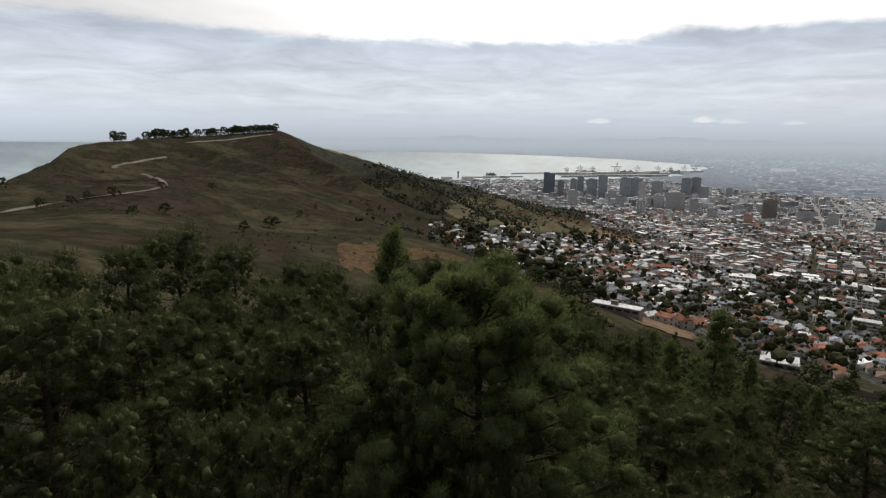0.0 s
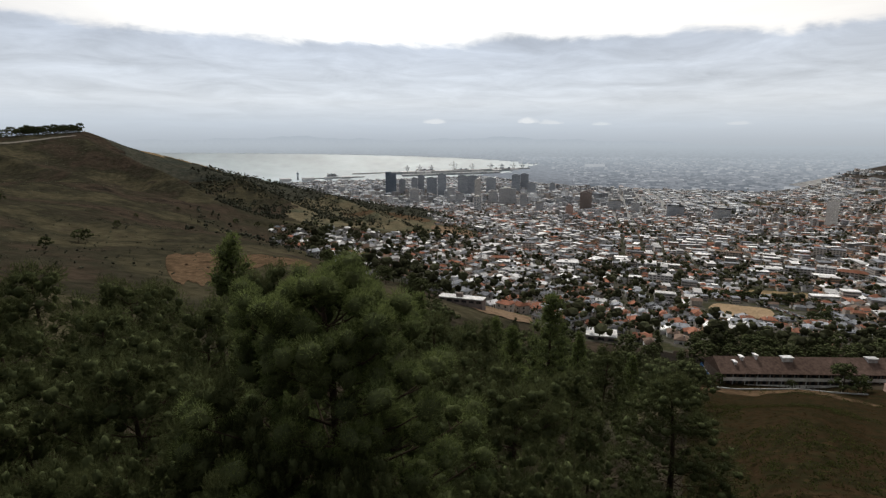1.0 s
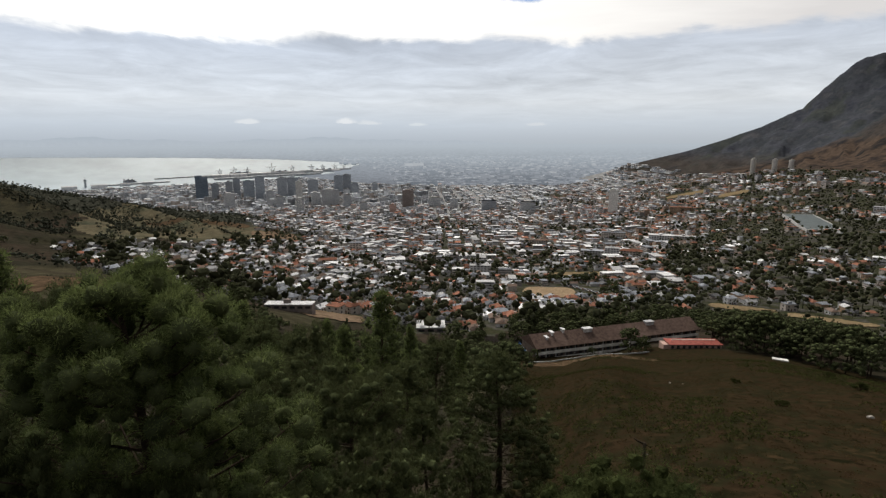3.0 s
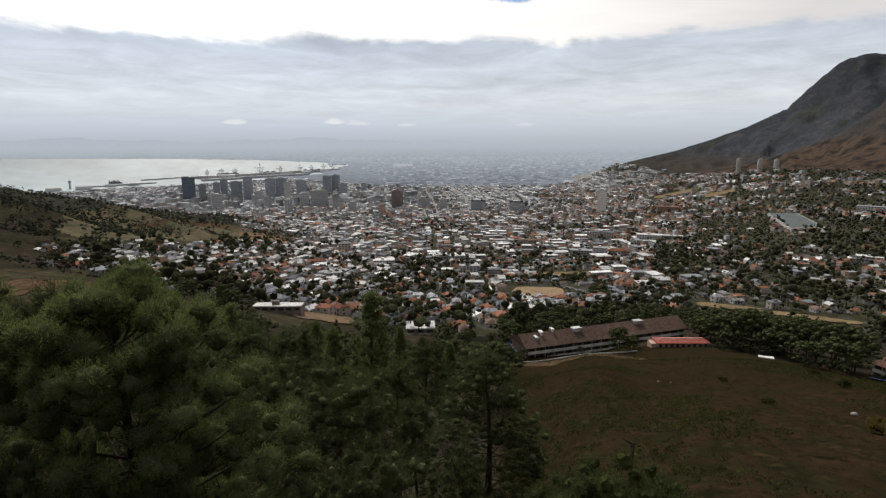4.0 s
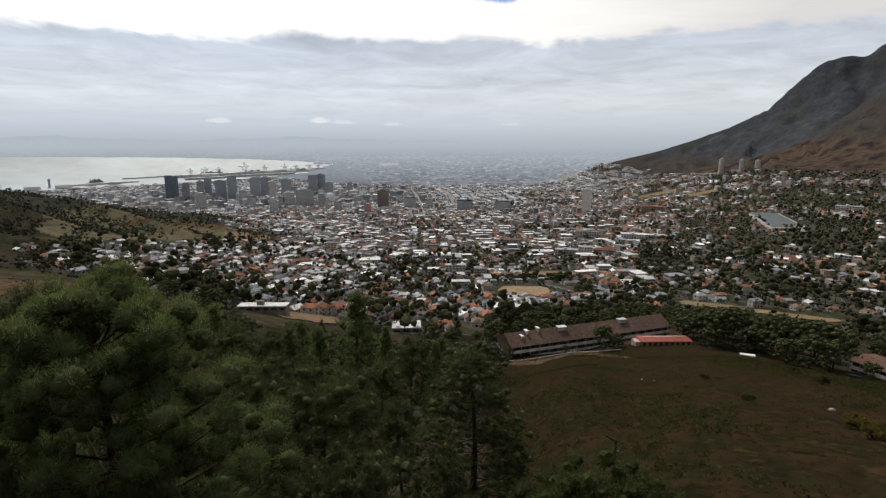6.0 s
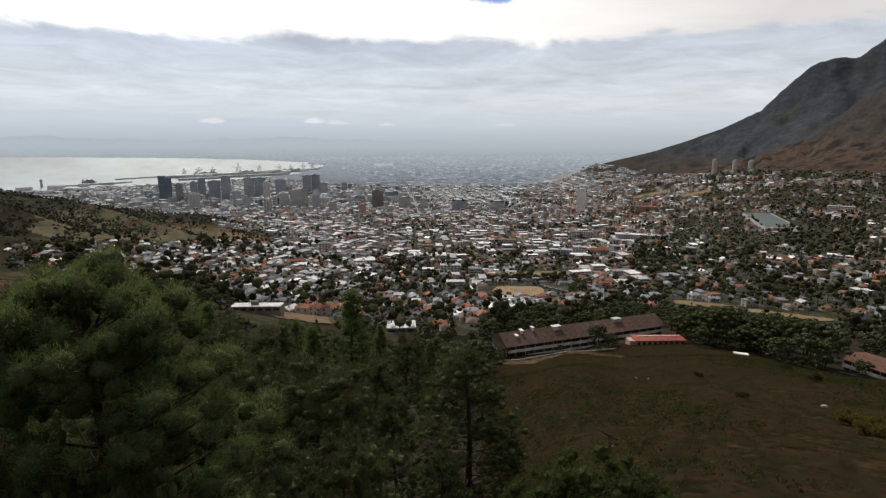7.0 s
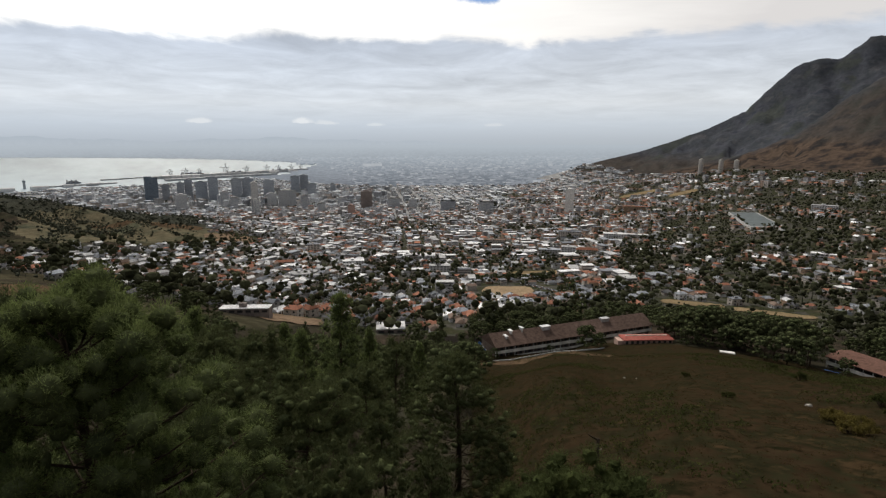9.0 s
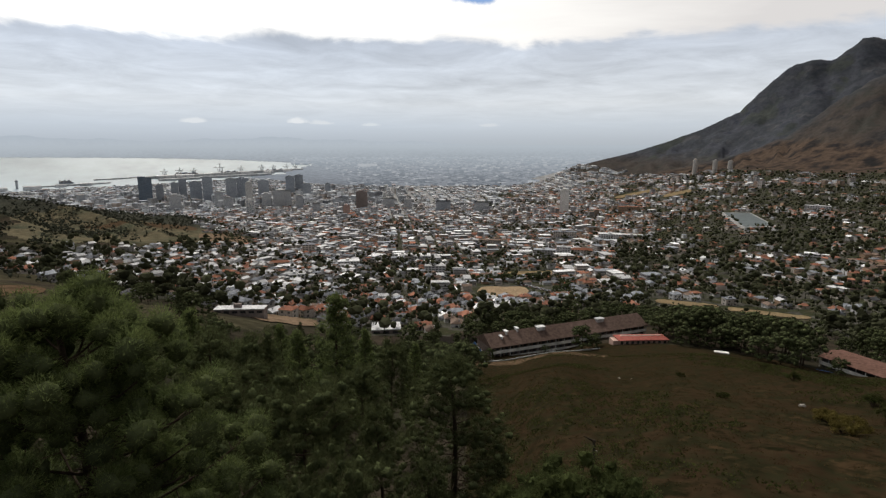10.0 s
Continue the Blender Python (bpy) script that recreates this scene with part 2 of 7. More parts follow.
# height of the land along bearings from the lookout: (distance, height)
BEARINGS = {
    -180: [(0, 268), (100, 286), (300, 330), (700, 470), (1200, 400), (2500, 20), (4000, -4)],
    -100: [(0, 268), (100, 280), (400, 320), (900, 280), (1800, 30), (2600, -4)],
    -60: [(0, 268), (60, 264), (200, 262), (500, 250), (900, 200), (1500, 80), (2400, -4)],
    -38: [(0, 268), (60, 261), (200, 254), (420, 240), (700, 215), (1000, 180), (1800, 20), (2400, -4)],
    -30: [(0, 268), (60, 256), (200, 246), (470, 242), (900, 236), (1200, 200), (2300, -4)],
    -17: [(0, 268), (60, 250), (250, 234), (450, 222), (700, 222), (1000, 230), (1500, 150), (2400, -4)],
    -8: [(0, 268), (60, 246), (240, 223), (344, 220), (600, 198), (900, 192), (1300, 160), (2500, -4)],
    0: [(0, 268), (60, 245), (300, 222), (420, 203), (740, 168), (1050, 160), (1400, 160), (1750, 110), (2500, 8), (4200, 4)],
    10: [(0, 268), (60, 244), (300, 205), (430, 178), (640, 150), (880, 138), (1080, 131), (1380, 130), (1700, 70), (2500, 9), (4300, 3)],
    30: [(0, 268), (60, 243), (150, 215), (311, 176), (540, 130), (800, 100), (1120, 75), (1550, 48), (2300, 18), (4300, 4)],
    45: [(0, 268), (60, 245), (120, 229), (180, 206), (215, 194), (240, 189.5), (300, 177), (560, 129), (830, 97), (1150, 74), (1550, 54), (2300, 28), (4300, 12)],
    52: [(0, 268), (60, 250), (120, 234), (180, 211.5), (225, 198.2), (250, 190), (300, 181), (560, 133), (830, 103), (1180, 78), (2000, 45), (3000, 30), (4300, 30)],
    57: [(0, 268), (45, 256), (100, 239), (170, 217.2), (225, 199.0), (262, 192.6), (480, 149), (740, 119), (1150, 95), (1500, 82), (2000, 76), (2600, 95), (3300, 100), (4300, 60)],
    66: [(0, 268), (45, 258), (120, 237), (200, 213.4), (235, 201.5), (300, 187.5), (480, 149), (740, 125), (1180, 119), (1430, 122), (1850, 146), (2500, 174), (2900, 200), (4300, 260)],
    78: [(0, 268), (45, 259), (120, 241), (190, 217.8), (230, 202.8), (300, 187.5), (480, 153), (720, 141), (1150, 148), (1600, 162), (2100, 195), (2400, 212), (3000, 330), (4300, 400)],
    110: [(0, 268), (200, 255), (600, 250), (1500, 330), (2500, 500), (4300, 900)],
    180: [(0, 268), (100, 286), (300, 330), (700, 470), (1200, 400), (2500, 20), (4000, -4)],
}
# skylines: (bearing, angle of sight)
HILL = [(-60, -9.0), (-45, -6.0), (-38.7, -3.9), (-36.3, -2.6), (-33.4, -0.8), (-29.8, -0.2), (-26, 0.15), (-18.5, 0.7), (-16.2, 0.8), (-12.7, -0.65), (-6, -2.6), (-2.5, -3.6), (4, -5.2), (12, -8.0), (20, -14)]
PEAK = [(47, -3.8), (50, -3.1), (52, -2.5), (54.3, -1.8), (58.5, -0.68), (63.3, 1.1), (66.9, 2.9), (68.3, 4.55), (70.4, 6.55), (72.2, 6.95), (73.4, 6.75), (75.2, 8.4), (76.6, 8.1), (80, 6.8), (95, 9), (110, 9)]
SPUR = [(54, -5), (60, -3.4), (64.5, -1.9), (67.6, -0.6), (70.9, 0.88), (73.9, 3.6), (76.8, 5.6), (82, 7.5), (110, 8.0)]
COAST = [(-180, 2300), (-30, 2300), (-10, 2600), (-3, 3900), (3, 4150), (10, 4250), (18, 4600), (23, 5300), (26, 7600), (26.5, 7700)]
FARSHORE = [(-60, 52000), (-30, 40000), (-15, 16500), (0, 14200), (13, 11500), (20, 9600), (25, 8100), (26.5, 7650)]


def lay(az, d):
    """Height of the land without its hills."""
    az, d = np.broadcast_arrays(np.asarray(az, float), np.asarray(d, float))
    keys = sorted(BEARINGS)
    cols = np.stack([herm(*zip(*BEARINGS[k]), d) for k in keys])
    i = np.clip(np.searchsorted(keys, az) - 1, 0, len(keys) - 2)
    k = np.asarray(keys, float)
    t = (az - k[i]) / (k[i + 1] - k[i])
    pick = lambda j: np.take_along_axis(cols, np.clip(j, 0, len(keys) - 1)[None], 0)[0]
    p0, p1 = pick(i), pick(i + 1)
    h = k[i + 1] - k[i]
    m0 = np.where(i > 0, (p1 - pick(i - 1)) / (k[i + 1] - k[np.maximum(i - 1, 0)]), 0) * h
    m1 = np.where(i < len(keys) - 2, (pick(i + 2) - p0) / (k[np.minimum(i + 2, len(keys) - 1)] - k[i]), 0) * h
    m0, m1 = (np.clip(m, -3 * abs(p1 - p0), 3 * abs(p1 - p0)) for m in (m0, m1))
    return p0 * (1 + 2 * t) * (1 - t) ** 2 + m0 * t * (1 - t) ** 2 + p1 * t * t * (3 - 2 * t) + m1 * t * t * (t - 1)


def height(az, d):
    """Height of the land at bearings az (degrees, clockwise from ahead) and true distances d."""
    az, d = np.broadcast_arrays(np.asarray(az, float), np.asarray(d, float))
    z = lay(az, d)
    # the grassy hill with the pines on its crest
    crest = np.interp(az, [-60, -38.7, -33, -26, -16, -6, 4, 20], [420, 620, 980, 1180, 1320, 1430, 1560, 1600])
    gully = (40 - np.abs(np.sin(az * 0.27 + d * 0.0082 + 0.9)) * 66 + np.sin(az * 0.8 + d * 0.016) * 6) * np.clip((az + 28) / 7, 0, 1) * np.clip((d - 500) / 300, 0, 1) * np.clip((crest - 60 - d) / 200, 0, 1)
    top = EYE + crest * np.tan(np.radians(np.interp(az, *zip(*HILL))))
    base = np.interp(az, [-60, -38, -17, 0, 20], [250, 236, 218, 172, 110])
    s = np.clip((d - crest * 0.52) / (crest * 0.48), 0, 1)
    up = base + (top - base) * (s ** 1.5) + gully * s
    down = top - (np.sqrt((d - crest) ** 2 + 1600) - 40) * 0.42
    hill = np.where(d < crest, up, down)
    hill = np.where((d > crest * 0.52) & (az < 20) & (az > -62), hill, -99)
    z = np.maximum(z, hill)
    # the rocky mountain and its nearer spur
    for line, c0, foot, power in ((PEAK, 4000, 2900, 1.25), (SPUR, 3050, 2350, 1.2)):
        top = EYE + c0 * np.tan(np.radians(np.interp(az, *zip(*line))))
        top = top + c0 * 0.0006 * (np.sin(az * 7.3) + 0.7 * np.sin(az * 16.1 + 1) + 0.4 * np.sin(az * 31.0)) * np.clip((az - 65) / 4, 0, 1)
        s = np.clip((d - foot) / (c0 - foot), 0, 1)
        zf = lay(az, np.full_like(d, foot)) - 12
        m = np.where(d < c0, zf + (top - zf) * s ** power, top - (d - c0) * 0.55)
        z = np.where((az > line[0][0]) & (d > foot), np.maximum(z, m), z)
    # sea bed
    coast = np.interp(az, *zip(*COAST))
    far_ = np.interp(az, *zip(*FARSHORE))
    sea = (az < 26.5) & (d > coast) & (d < far_)
    z = np.where(sea, np.minimum(z, -6), np.where(d > 3400, np.maximum(z, 3), z))
    return z


def place(az, d, up=0.0):
    """Point of the land at a bearing and true distance, and the scale of things there."""
    z = float(height(az, d)) + up
    k = float(warp(np.float64(d))) / d
    a = radians(az)
    return Vector((math.sin(a) * d * k, math.cos(a) * d * k, EYE + (z - EYE) * k)), k


def ground_z(x, y):
    """Height of the land near the lookout at plan position x, y."""
    return float(height(math.degrees(math.atan2(x, y)), math.hypot(x, y)))


def grid_mesh(name, azs, ds, zfun):
    A, D = np.meshgrid(azs, ds)
    Z = zfun(A, D)
    k = warp(D) / D
    a = np.radians(A)
    P = np.stack([np.sin(a) * D * k, np.cos(a) * D * k, EYE + (Z - EYE) * k], -1).reshape(-1, 3)
    na = len(azs)
    i = (np.arange(len(ds) - 1)[:, None] * na + np.arange(na - 1)[None]).ravel()
    F = np.stack([i, i + 1, i + 1 + na, i + na], 1)[:, ::-1]
    me = bpy.data.meshes.new(name)
    me.from_pydata(P.tolist(), [], F.tolist())
    me.polygons.foreach_set("use_smooth", [True] * len(me.polygons))
    return me


def ripple(x, y, s, seed=0.0):
    """Smooth pseudo-random relief from crossed waves."""
    r = 0
    for j in range(5):
        a = 1.3 * j + seed
        f = s * 1.7 ** j
        r = r + np.sin((x * math.cos(a) + y * math.sin(a)) * f + 2.1 * j + np.sin((y * math.cos(a) - x * math.sin(a)) * f * 0.7 + j)) / 1.5 ** j
    return r / 2.5


def fbm(x, y, s, octaves=4, seed=0.0):
    """Fractal value noise, about -1 to 1."""
    x, y = np.asarray(x, float) * s, np.asarray(y, float) * s
    out, amp, tot = 0, 1.0, 0.0
    for o in range(octaves):
        i, j = np.floor(x), np.floor(y)
        f, g = x - i, y - j
        f, g = f * f * (3 - 2 * f), g * g * (3 - 2 * g)
        rnd = lambda a, b: np.mod(np.sin(a * 127.1 + b * 311.7 + (seed + o) * 74.7) * 43758.5453, 1.0)
        out = out + amp * ((rnd(i, j) * (1 - f) + rnd(i + 1, j) * f) * (1 - g) + (rnd(i, j + 1) * (1 - f) + rnd(i + 1, j + 1) * f) * g)
        tot += amp
        amp *= 0.5
        x, y = x * 2.03 + 11.3, y * 2.03 + 4.7
    return (out / tot - 0.5) * 2.4


def land_z(A, D):
    z = height(A, D)
    x, y = np.sin(np.radians(A)) * D, np.cos(np.radians(A)) * D
    z = z + ripple(x, y, 0.12) * 0.5 * np.clip(D / 60, 0, 1)
    z = z + ripple(x, y, 0.02, 2.0) * 3.0 * np.clip((D - 350) / 300, 0, 1) * (A < 12) * (z > 10)
    crest = np.interp(A, [-60, -38.7, -33, -26, -16, -6, 4], [420, 620, 980, 1180, 1320, 1430, 1560])
    z = z + ripple(x, y, 0.0075, 5.1) * 11.0 * np.clip((D - 250) / 250, 0, 1) * np.clip((crest * 0.96 - D) / 220, 0, 1) * np.clip((2 - A) / 8, 0, 1)
    # ribs and gullies down the faces of the mountain, and rubble
    face = np.clip((D - 2500) / 300, 0, 1) * np.clip((A - 54) / 8, 0, 1)
    near_top = np.clip(np.abs(D - 4000) / 260, 0.12, 1) * np.clip(np.abs(D - 3050) / 160, 0.25, 1)
    ribs = 1 - np.abs(fbm(A * 30 + fbm(x, y, 0.004, 3, 2.0) * 30, D * 0.16, 0.016, 4, 7.0)) * 1.5
    z = z + (np.minimum(ribs, 1) - 1.0) * np.where(D > 3050, 48, 34) * face * near_top
    z = z + (fbm(x, y, 0.012, 4, 3.0) - 0.6) * 12 * face * near_top + (fbm(x, y, 0.05, 3, 9.0) - 0.5) * 4 * face
    return z


fine_az = np.arange(-46, 88.01, 0.33)
azs = np.concatenate([np.arange(-180, -46, 4.0), fine_az, np.arange(90, 181, 5.0)])
ds = np.concatenate([[0.01, 1.0, 3.0], np.geomspace(6, 500, 120), np.geomspace(506, 1800, 170), np.geomspace(1820, 4800, 130)])


def sight(az, el, near=30.0):
    """True distance at which the line of sight at a bearing and angle meets the land."""
    d = np.geomspace(near, 9000, 900)
    under = land_z(np.full_like(d, az), d) >= EYE + d * math.tan(radians(el))
    return float(d[np.argmax(under)]) if under.any() else 9000.0


# ---- building helpers ----
def np_mesh(name, V, F, smooth=False):
    me = bpy.data.meshes.new(name)
    me.from_pydata(np.asarray(V).tolist(), [], [tuple(f) for f in (F.tolist() if isinstance(F, np.ndarray) else F)])
    if smooth:
        me.polygons.foreach_set("use_smooth", [True] * len(me.polygons))
    return me


def part(name, mesh, material_, parent, label="", m=None):
    """One mesh object under a thing or a part. mesh: a bmesh or a mesh."""
    if isinstance(mesh, bmesh.types.BMesh):
        me = bpy.data.meshes.new(name)
        mesh.to_mesh(me)
        mesh.free()
        mesh = me
    if not mesh.materials:
        mesh.materials.append(material_)
    ob = new(name, mesh)
    ob.parent = parent
    if m is not None:
        ob.matrix_basis = m
    if label:
        ob["label"] = label
    return ob


def box(bm, x0, y0, z0, x1, y1, z1, bevel=0.0):
    m = Matrix.LocRotScale(((x0 + x1) / 2, (y0 + y1) / 2, (z0 + z1) / 2), None, (x1 - x0, y1 - y0, z1 - z0))
    g = bmesh.ops.create_cube(bm, size=1, matrix=m)
    if bevel:
        es = {e for v in g["verts"] for e in v.link_edges}
        bmesh.ops.bevel(bm, geom=list(es), offset=bevel, segments=1, affect="EDGES")
    return bm


def boxed(*dims, bevel=0.0):
    return box(bmesh.new(), *dims, bevel=bevel)


def roof_bm(w, l, z, rise, over=0.5, hip=0.0, thick=0.25):
    """Pitched roof, ridge along y; hip: how far the ridge ends are drawn in."""
    bm = bmesh.new()
    a, b = w / 2 + over, l / 2 + over
    lo = [bm.verts.new(p) for p in ((-a, -b, z - thick), (a, -b, z - thick), (a, b, z - thick), (-a, b, z - thick))]
    up = [bm.verts.new(p) for p in ((-a, -b, z), (a, -b, z), (a, b, z), (-a, b, z))]
    r = [bm.verts.new((0, -b + hip, z + rise)), bm.verts.new((0, b - hip, z + rise))]
    bm.faces.new(lo[::-1])
    for i in range(4):
        j = (i + 1) % 4
        bm.faces.new((lo[i], lo[j], up[j], up[i]))
    bm.faces.new((up[0], up[1], r[0]))
    bm.faces.new((up[2], up[3], r[1]))
    bm.faces.new((up[1], up[2], r[1], r[0]))
    bm.faces.new((up[3], up[0], r[0], r[1]))
    return bm


def tube(points, radii, sides, V, F):
    """A tapered tube along points, added to the lists V and F."""
    pts = [Vector(p) for p in points]
    base = len(V)
    for i, p in enumerate(pts):
        t = (pts[min(i + 1, len(pts) - 1)] - pts[max(i - 1, 0)]).normalized()
        a = t.orthogonal().normalized()
        b = t.cross(a)
        for s in range(sides):
            c = 2 * math.pi * s / sides
            V.append(tuple(p + (a * math.cos(c) + b * math.sin(c)) * radii[i]))
    for i in range(len(pts) - 1):
        for s in range(sides):
            q = (s + 1) % sides
            F.append((base + i * sides + s, base + i * sides + q, base + (i + 1) * sides + q, base + (i + 1) * sides + s))
    F.append(tuple(base + (len(pts) - 1) * sides + s for s in range(sides)))


def thing(name, at=(0, 0, 0), turn=0.0, size=1.0):
    ob = new(name)
    ob.empty_display_size = 0.2
    ob.matrix_basis = Matrix.LocRotScale(at, Euler((0, 0, radians(turn))), (size,) * 3)
    return ob


# ---- ground, sea and distance ----
# meadow colour kept very dark, with cloud shade put into it
M_MEADOW = material("dry_meadow", [(0.0125, 0.0125, 0.006), (0.032, 0.021, 0.012), (0.016, 0.016, 0.008), (0.036, 0.024, 0.013)], 0.8, 0.2, 0.95, 0.35)
M_SLOPE = material("grassy_slope", [(0.018, 0.016, 0.014), (0.046, 0.036, 0.027), (0.028, 0.027, 0.019), (0.060, 0.054, 0.034), (0.028, 0.023, 0.020)], 0.14, 0.008, 0.95, 0.9)
M_CITYGROUND = material("streets_and_gardens", [(0.026, 0.032, 0.015), (0.075, 0.07, 0.064), (0.032, 0.037, 0.018), (0.065, 0.055, 0.04)], 0.25, 0.05, 0.9, 0.3)
# far ground lightened in colour for the haze over it
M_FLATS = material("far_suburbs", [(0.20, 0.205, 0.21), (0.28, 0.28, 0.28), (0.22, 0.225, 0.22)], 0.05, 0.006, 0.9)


def mountain_material():
    """Dry tawny spur below, slate-grey cliffs behind it, green in the hollows; the border frayed by noise."""
    m = bpy.data.materials.new("mountain_slope")
    m.use_nodes = True
    nt = m.node_tree
    N, L = nt.nodes.new, nt.links.new
    b = nt.nodes["Principled BSDF"]
    b.inputs["Roughness"].default_value, b.inputs["Specular IOR Level"].default_value = 0.95, 0.0
    pos = N("ShaderNodeNewGeometry").outputs["Position"]

    def noi(s, det, st=(1, 1, 1)):
        mp = N("ShaderNodeMapping")
        mp.inputs["Scale"].default_value = st
        L(pos, mp.inputs[0])
        n = N("ShaderNodeTexNoise")
        n.inputs["Scale"].default_value, n.inputs["Detail"].default_value, n.inputs["Roughness"].default_value = s, det, 0.6
        L(mp.outputs[0], n.inputs["Vector"])
        return n.outputs[0]

    def ramp(src, lo, hi, cols):
        r = N("ShaderNodeValToRGB")
        while len(r.color_ramp.elements) < len(cols):
            r.color_ramp.elements.new(0.5)
        for i, (el, v) in enumerate(zip(r.color_ramp.elements, cols)):
            el.position, el.color = lo + (hi - lo) * i / (len(cols) - 1), (*v, 1)
        L(src, r.inputs[0])
        return r.outputs[0]

    def span(src, lo, hi):
        r = N("ShaderNodeMapRange")
        r.interpolation_type = "SMOOTHSTEP"
        L(src, r.inputs[0])
        r.inputs[1].default_value, r.inputs[2].default_value = lo, hi
        return r.outputs[0]

    def madd(a, k, c):
        n = N("ShaderNodeMath")
        n.operation = "MULTIPLY_ADD"
        L(a, n.inputs[0])
        n.inputs[1].default_value = k
        L(c, n.inputs[2])
        return n.outputs[0]

    def mix(f, a, c, mode="MIX"):
        n = N("ShaderNodeMix")
        n.data_type, n.blend_type = "RGBA", mode
        for k, v in (("Factor", f), ("A", a), ("B", c)):
            if isinstance(v, float):
                n.inputs[k].default_value = v
            else:
                L(v, n.inputs[k])
        return n.outputs["Result"]

    sp = N("ShaderNodeSeparateXYZ")
    L(pos, sp.inputs[0])
    flat = N("ShaderNodeVectorMath")
    flat.operation = "MULTIPLY"
    L(pos, flat.inputs[0])
    flat.inputs[1].default_value = (1, 1, 0)
    ln = N("ShaderNodeVectorMath")
    ln.operation = "LENGTH"
    L(flat.outputs[0], ln.inputs[0])
    broad, mid, fine = noi(0.0042, 5), noi(0.0095, 5), noi(0.05, 6)
    strata = noi(0.010, 6, (0.8, 0.8, 1.2))
    grass = ramp(mid, 0.36, 0.64, [(0.022, 0.021, 0.022), (0.046, 0.036, 0.031), (0.084, 0.061, 0.046), (0.050, 0.039, 0.033), (0.024, 0.023, 0.023)])
    heath = ramp(mid, 0.36, 0.64, [(0.034, 0.033, 0.034), (0.058, 0.050, 0.045), (0.044, 0.043, 0.039)])
    slate = ramp(strata, 0.34, 0.66, [(0.038, 0.042, 0.053), (0.058, 0.061, 0.072), (0.044, 0.049, 0.056), (0.070, 0.070, 0.077)])
    green = ramp(mid, 0.36, 0.64, [(0.041, 0.046, 0.048), (0.056, 0.061, 0.056)])
    high = span(madd(broad, 160.0, sp.outputs[2]), 350.0, 400.0)
    spur = mix(high, grass, heath)
    wood = span(broad, 0.54, 0.62)
    cliff = mix(wood, slate, green)
    back = span(madd(broad, 260.0, ln.outputs["Value"]), 3080.0, 3230.0)
    skirt = span(madd(mid, 120.0, sp.outputs[2]), 300.0, 215.0)
    col = mix(back, spur, mix(skirt, cliff, heath))
    col = mix(1.0, col, ramp(fine, 0.3, 0.7, [(0.8, 0.8, 0.8), (1.18, 1.18, 1.18)]), "MULTIPLY")
    L(col, b.inputs["Base Color"])
    bp = N("ShaderNodeBump")
    bp.inputs["Strength"].default_value, bp.inputs["Distance"].default_value = 0.3, 5.0
    L(mid, bp.inputs["Height"])
    L(bp.outputs[0], b.inputs["Normal"])
    return m


M_ROCK = mountain_material()
M_BUSH = material("dark_bush_slope", [(0.030, 0.034, 0.030), (0.050, 0.050, 0.039), (0.036, 0.040, 0.033)], 0.10, 0.012, 0.95, 0.8)
M_HEATH = material("olive_heath", [(0.062, 0.065, 0.045), (0.115, 0.098, 0.064), (0.074, 0.078, 0.052)], 0.10, 0.016, 0.95, 0.6)
# base colour paled in place of the sky's reflection
M_SEA = material("sea_water", [(0.255, 0.33, 0.385), (0.29, 0.355, 0.40)], 0.0012, 0.0006, 0.6, 0.0, spec=0.4)
M_DIRT = material("bare_earth", [(0.038, 0.028, 0.018), (0.100, 0.068, 0.043), (0.058, 0.041, 0.026)], 0.35, 0.06, 0.95, 0.4)
M_BANK = material("pale_bare_bank", [(0.12, 0.085, 0.058), (0.20, 0.145, 0.10)], 0.3, 0.05, 0.95, 0.4)
M_SAND = material("dry_sports_field", [(0.21, 0.155, 0.10), (0.29, 0.215, 0.14)], 0.4, 0.05, 0.95)
M_STRAW = material("straw_grass", [(0.15, 0.115, 0.068), (0.22, 0.165, 0.098)], 0.5, 0.05, 0.95)
M_ROAD = material("pale_road", [(0.13, 0.12, 0.105), (0.19, 0.175, 0.155)], 1.2, 0.05, 0.9)

gm = grid_mesh("ground", azs, ds, land_z)
for m_ in (M_MEADOW, M_SLOPE, M_CITYGROUND, M_FLATS, M_ROCK, M_ROCK, M_BUSH, M_HEATH):
    gm.materials.append(m_)
AA, DD = np.meshgrid((azs[1:] + azs[:-1]) / 2, np.sqrt(ds[1:] * ds[:-1]))
city_near = np.interp(AA, [-6, 0, 3, 10, 16, 22, 30, 40, 46, 60, 80], [780, 540, 470, 425, 400, 350, 290, 300, 390, 450, 460])
spur_far = np.interp(AA, [-4, 0, 10, 15, 20, 23], [710, 800, 870, 990, 1125, 1185])
on_spur = (AA < 16) & (DD > spur_far) & (DD < 1850)
jig = ripple(np.sin(np.radians(AA)) * DD, np.cos(np.radians(AA)) * DD, 0.03, 1.0)
hz = height(AA, DD)
slot = np.where((AA > 42) & (AA < 95) & (DD < 260), 0, 1)
slot = np.where((AA > 3 + 2 * jig) & (AA < 95) & (DD > city_near + 20 * jig) & ~on_spur, 2, slot)
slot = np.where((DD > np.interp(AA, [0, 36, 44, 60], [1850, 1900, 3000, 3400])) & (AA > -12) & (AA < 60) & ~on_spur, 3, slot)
foot = np.interp(AA, [50, 56, 60, 64, 70, 78, 100], [3600, 3200, 2900, 2680, 2380, 2150, 1500]) + 40 * jig
slot = np.where((AA > 52) & (DD > foot) & (hz > 60), 4, slot)
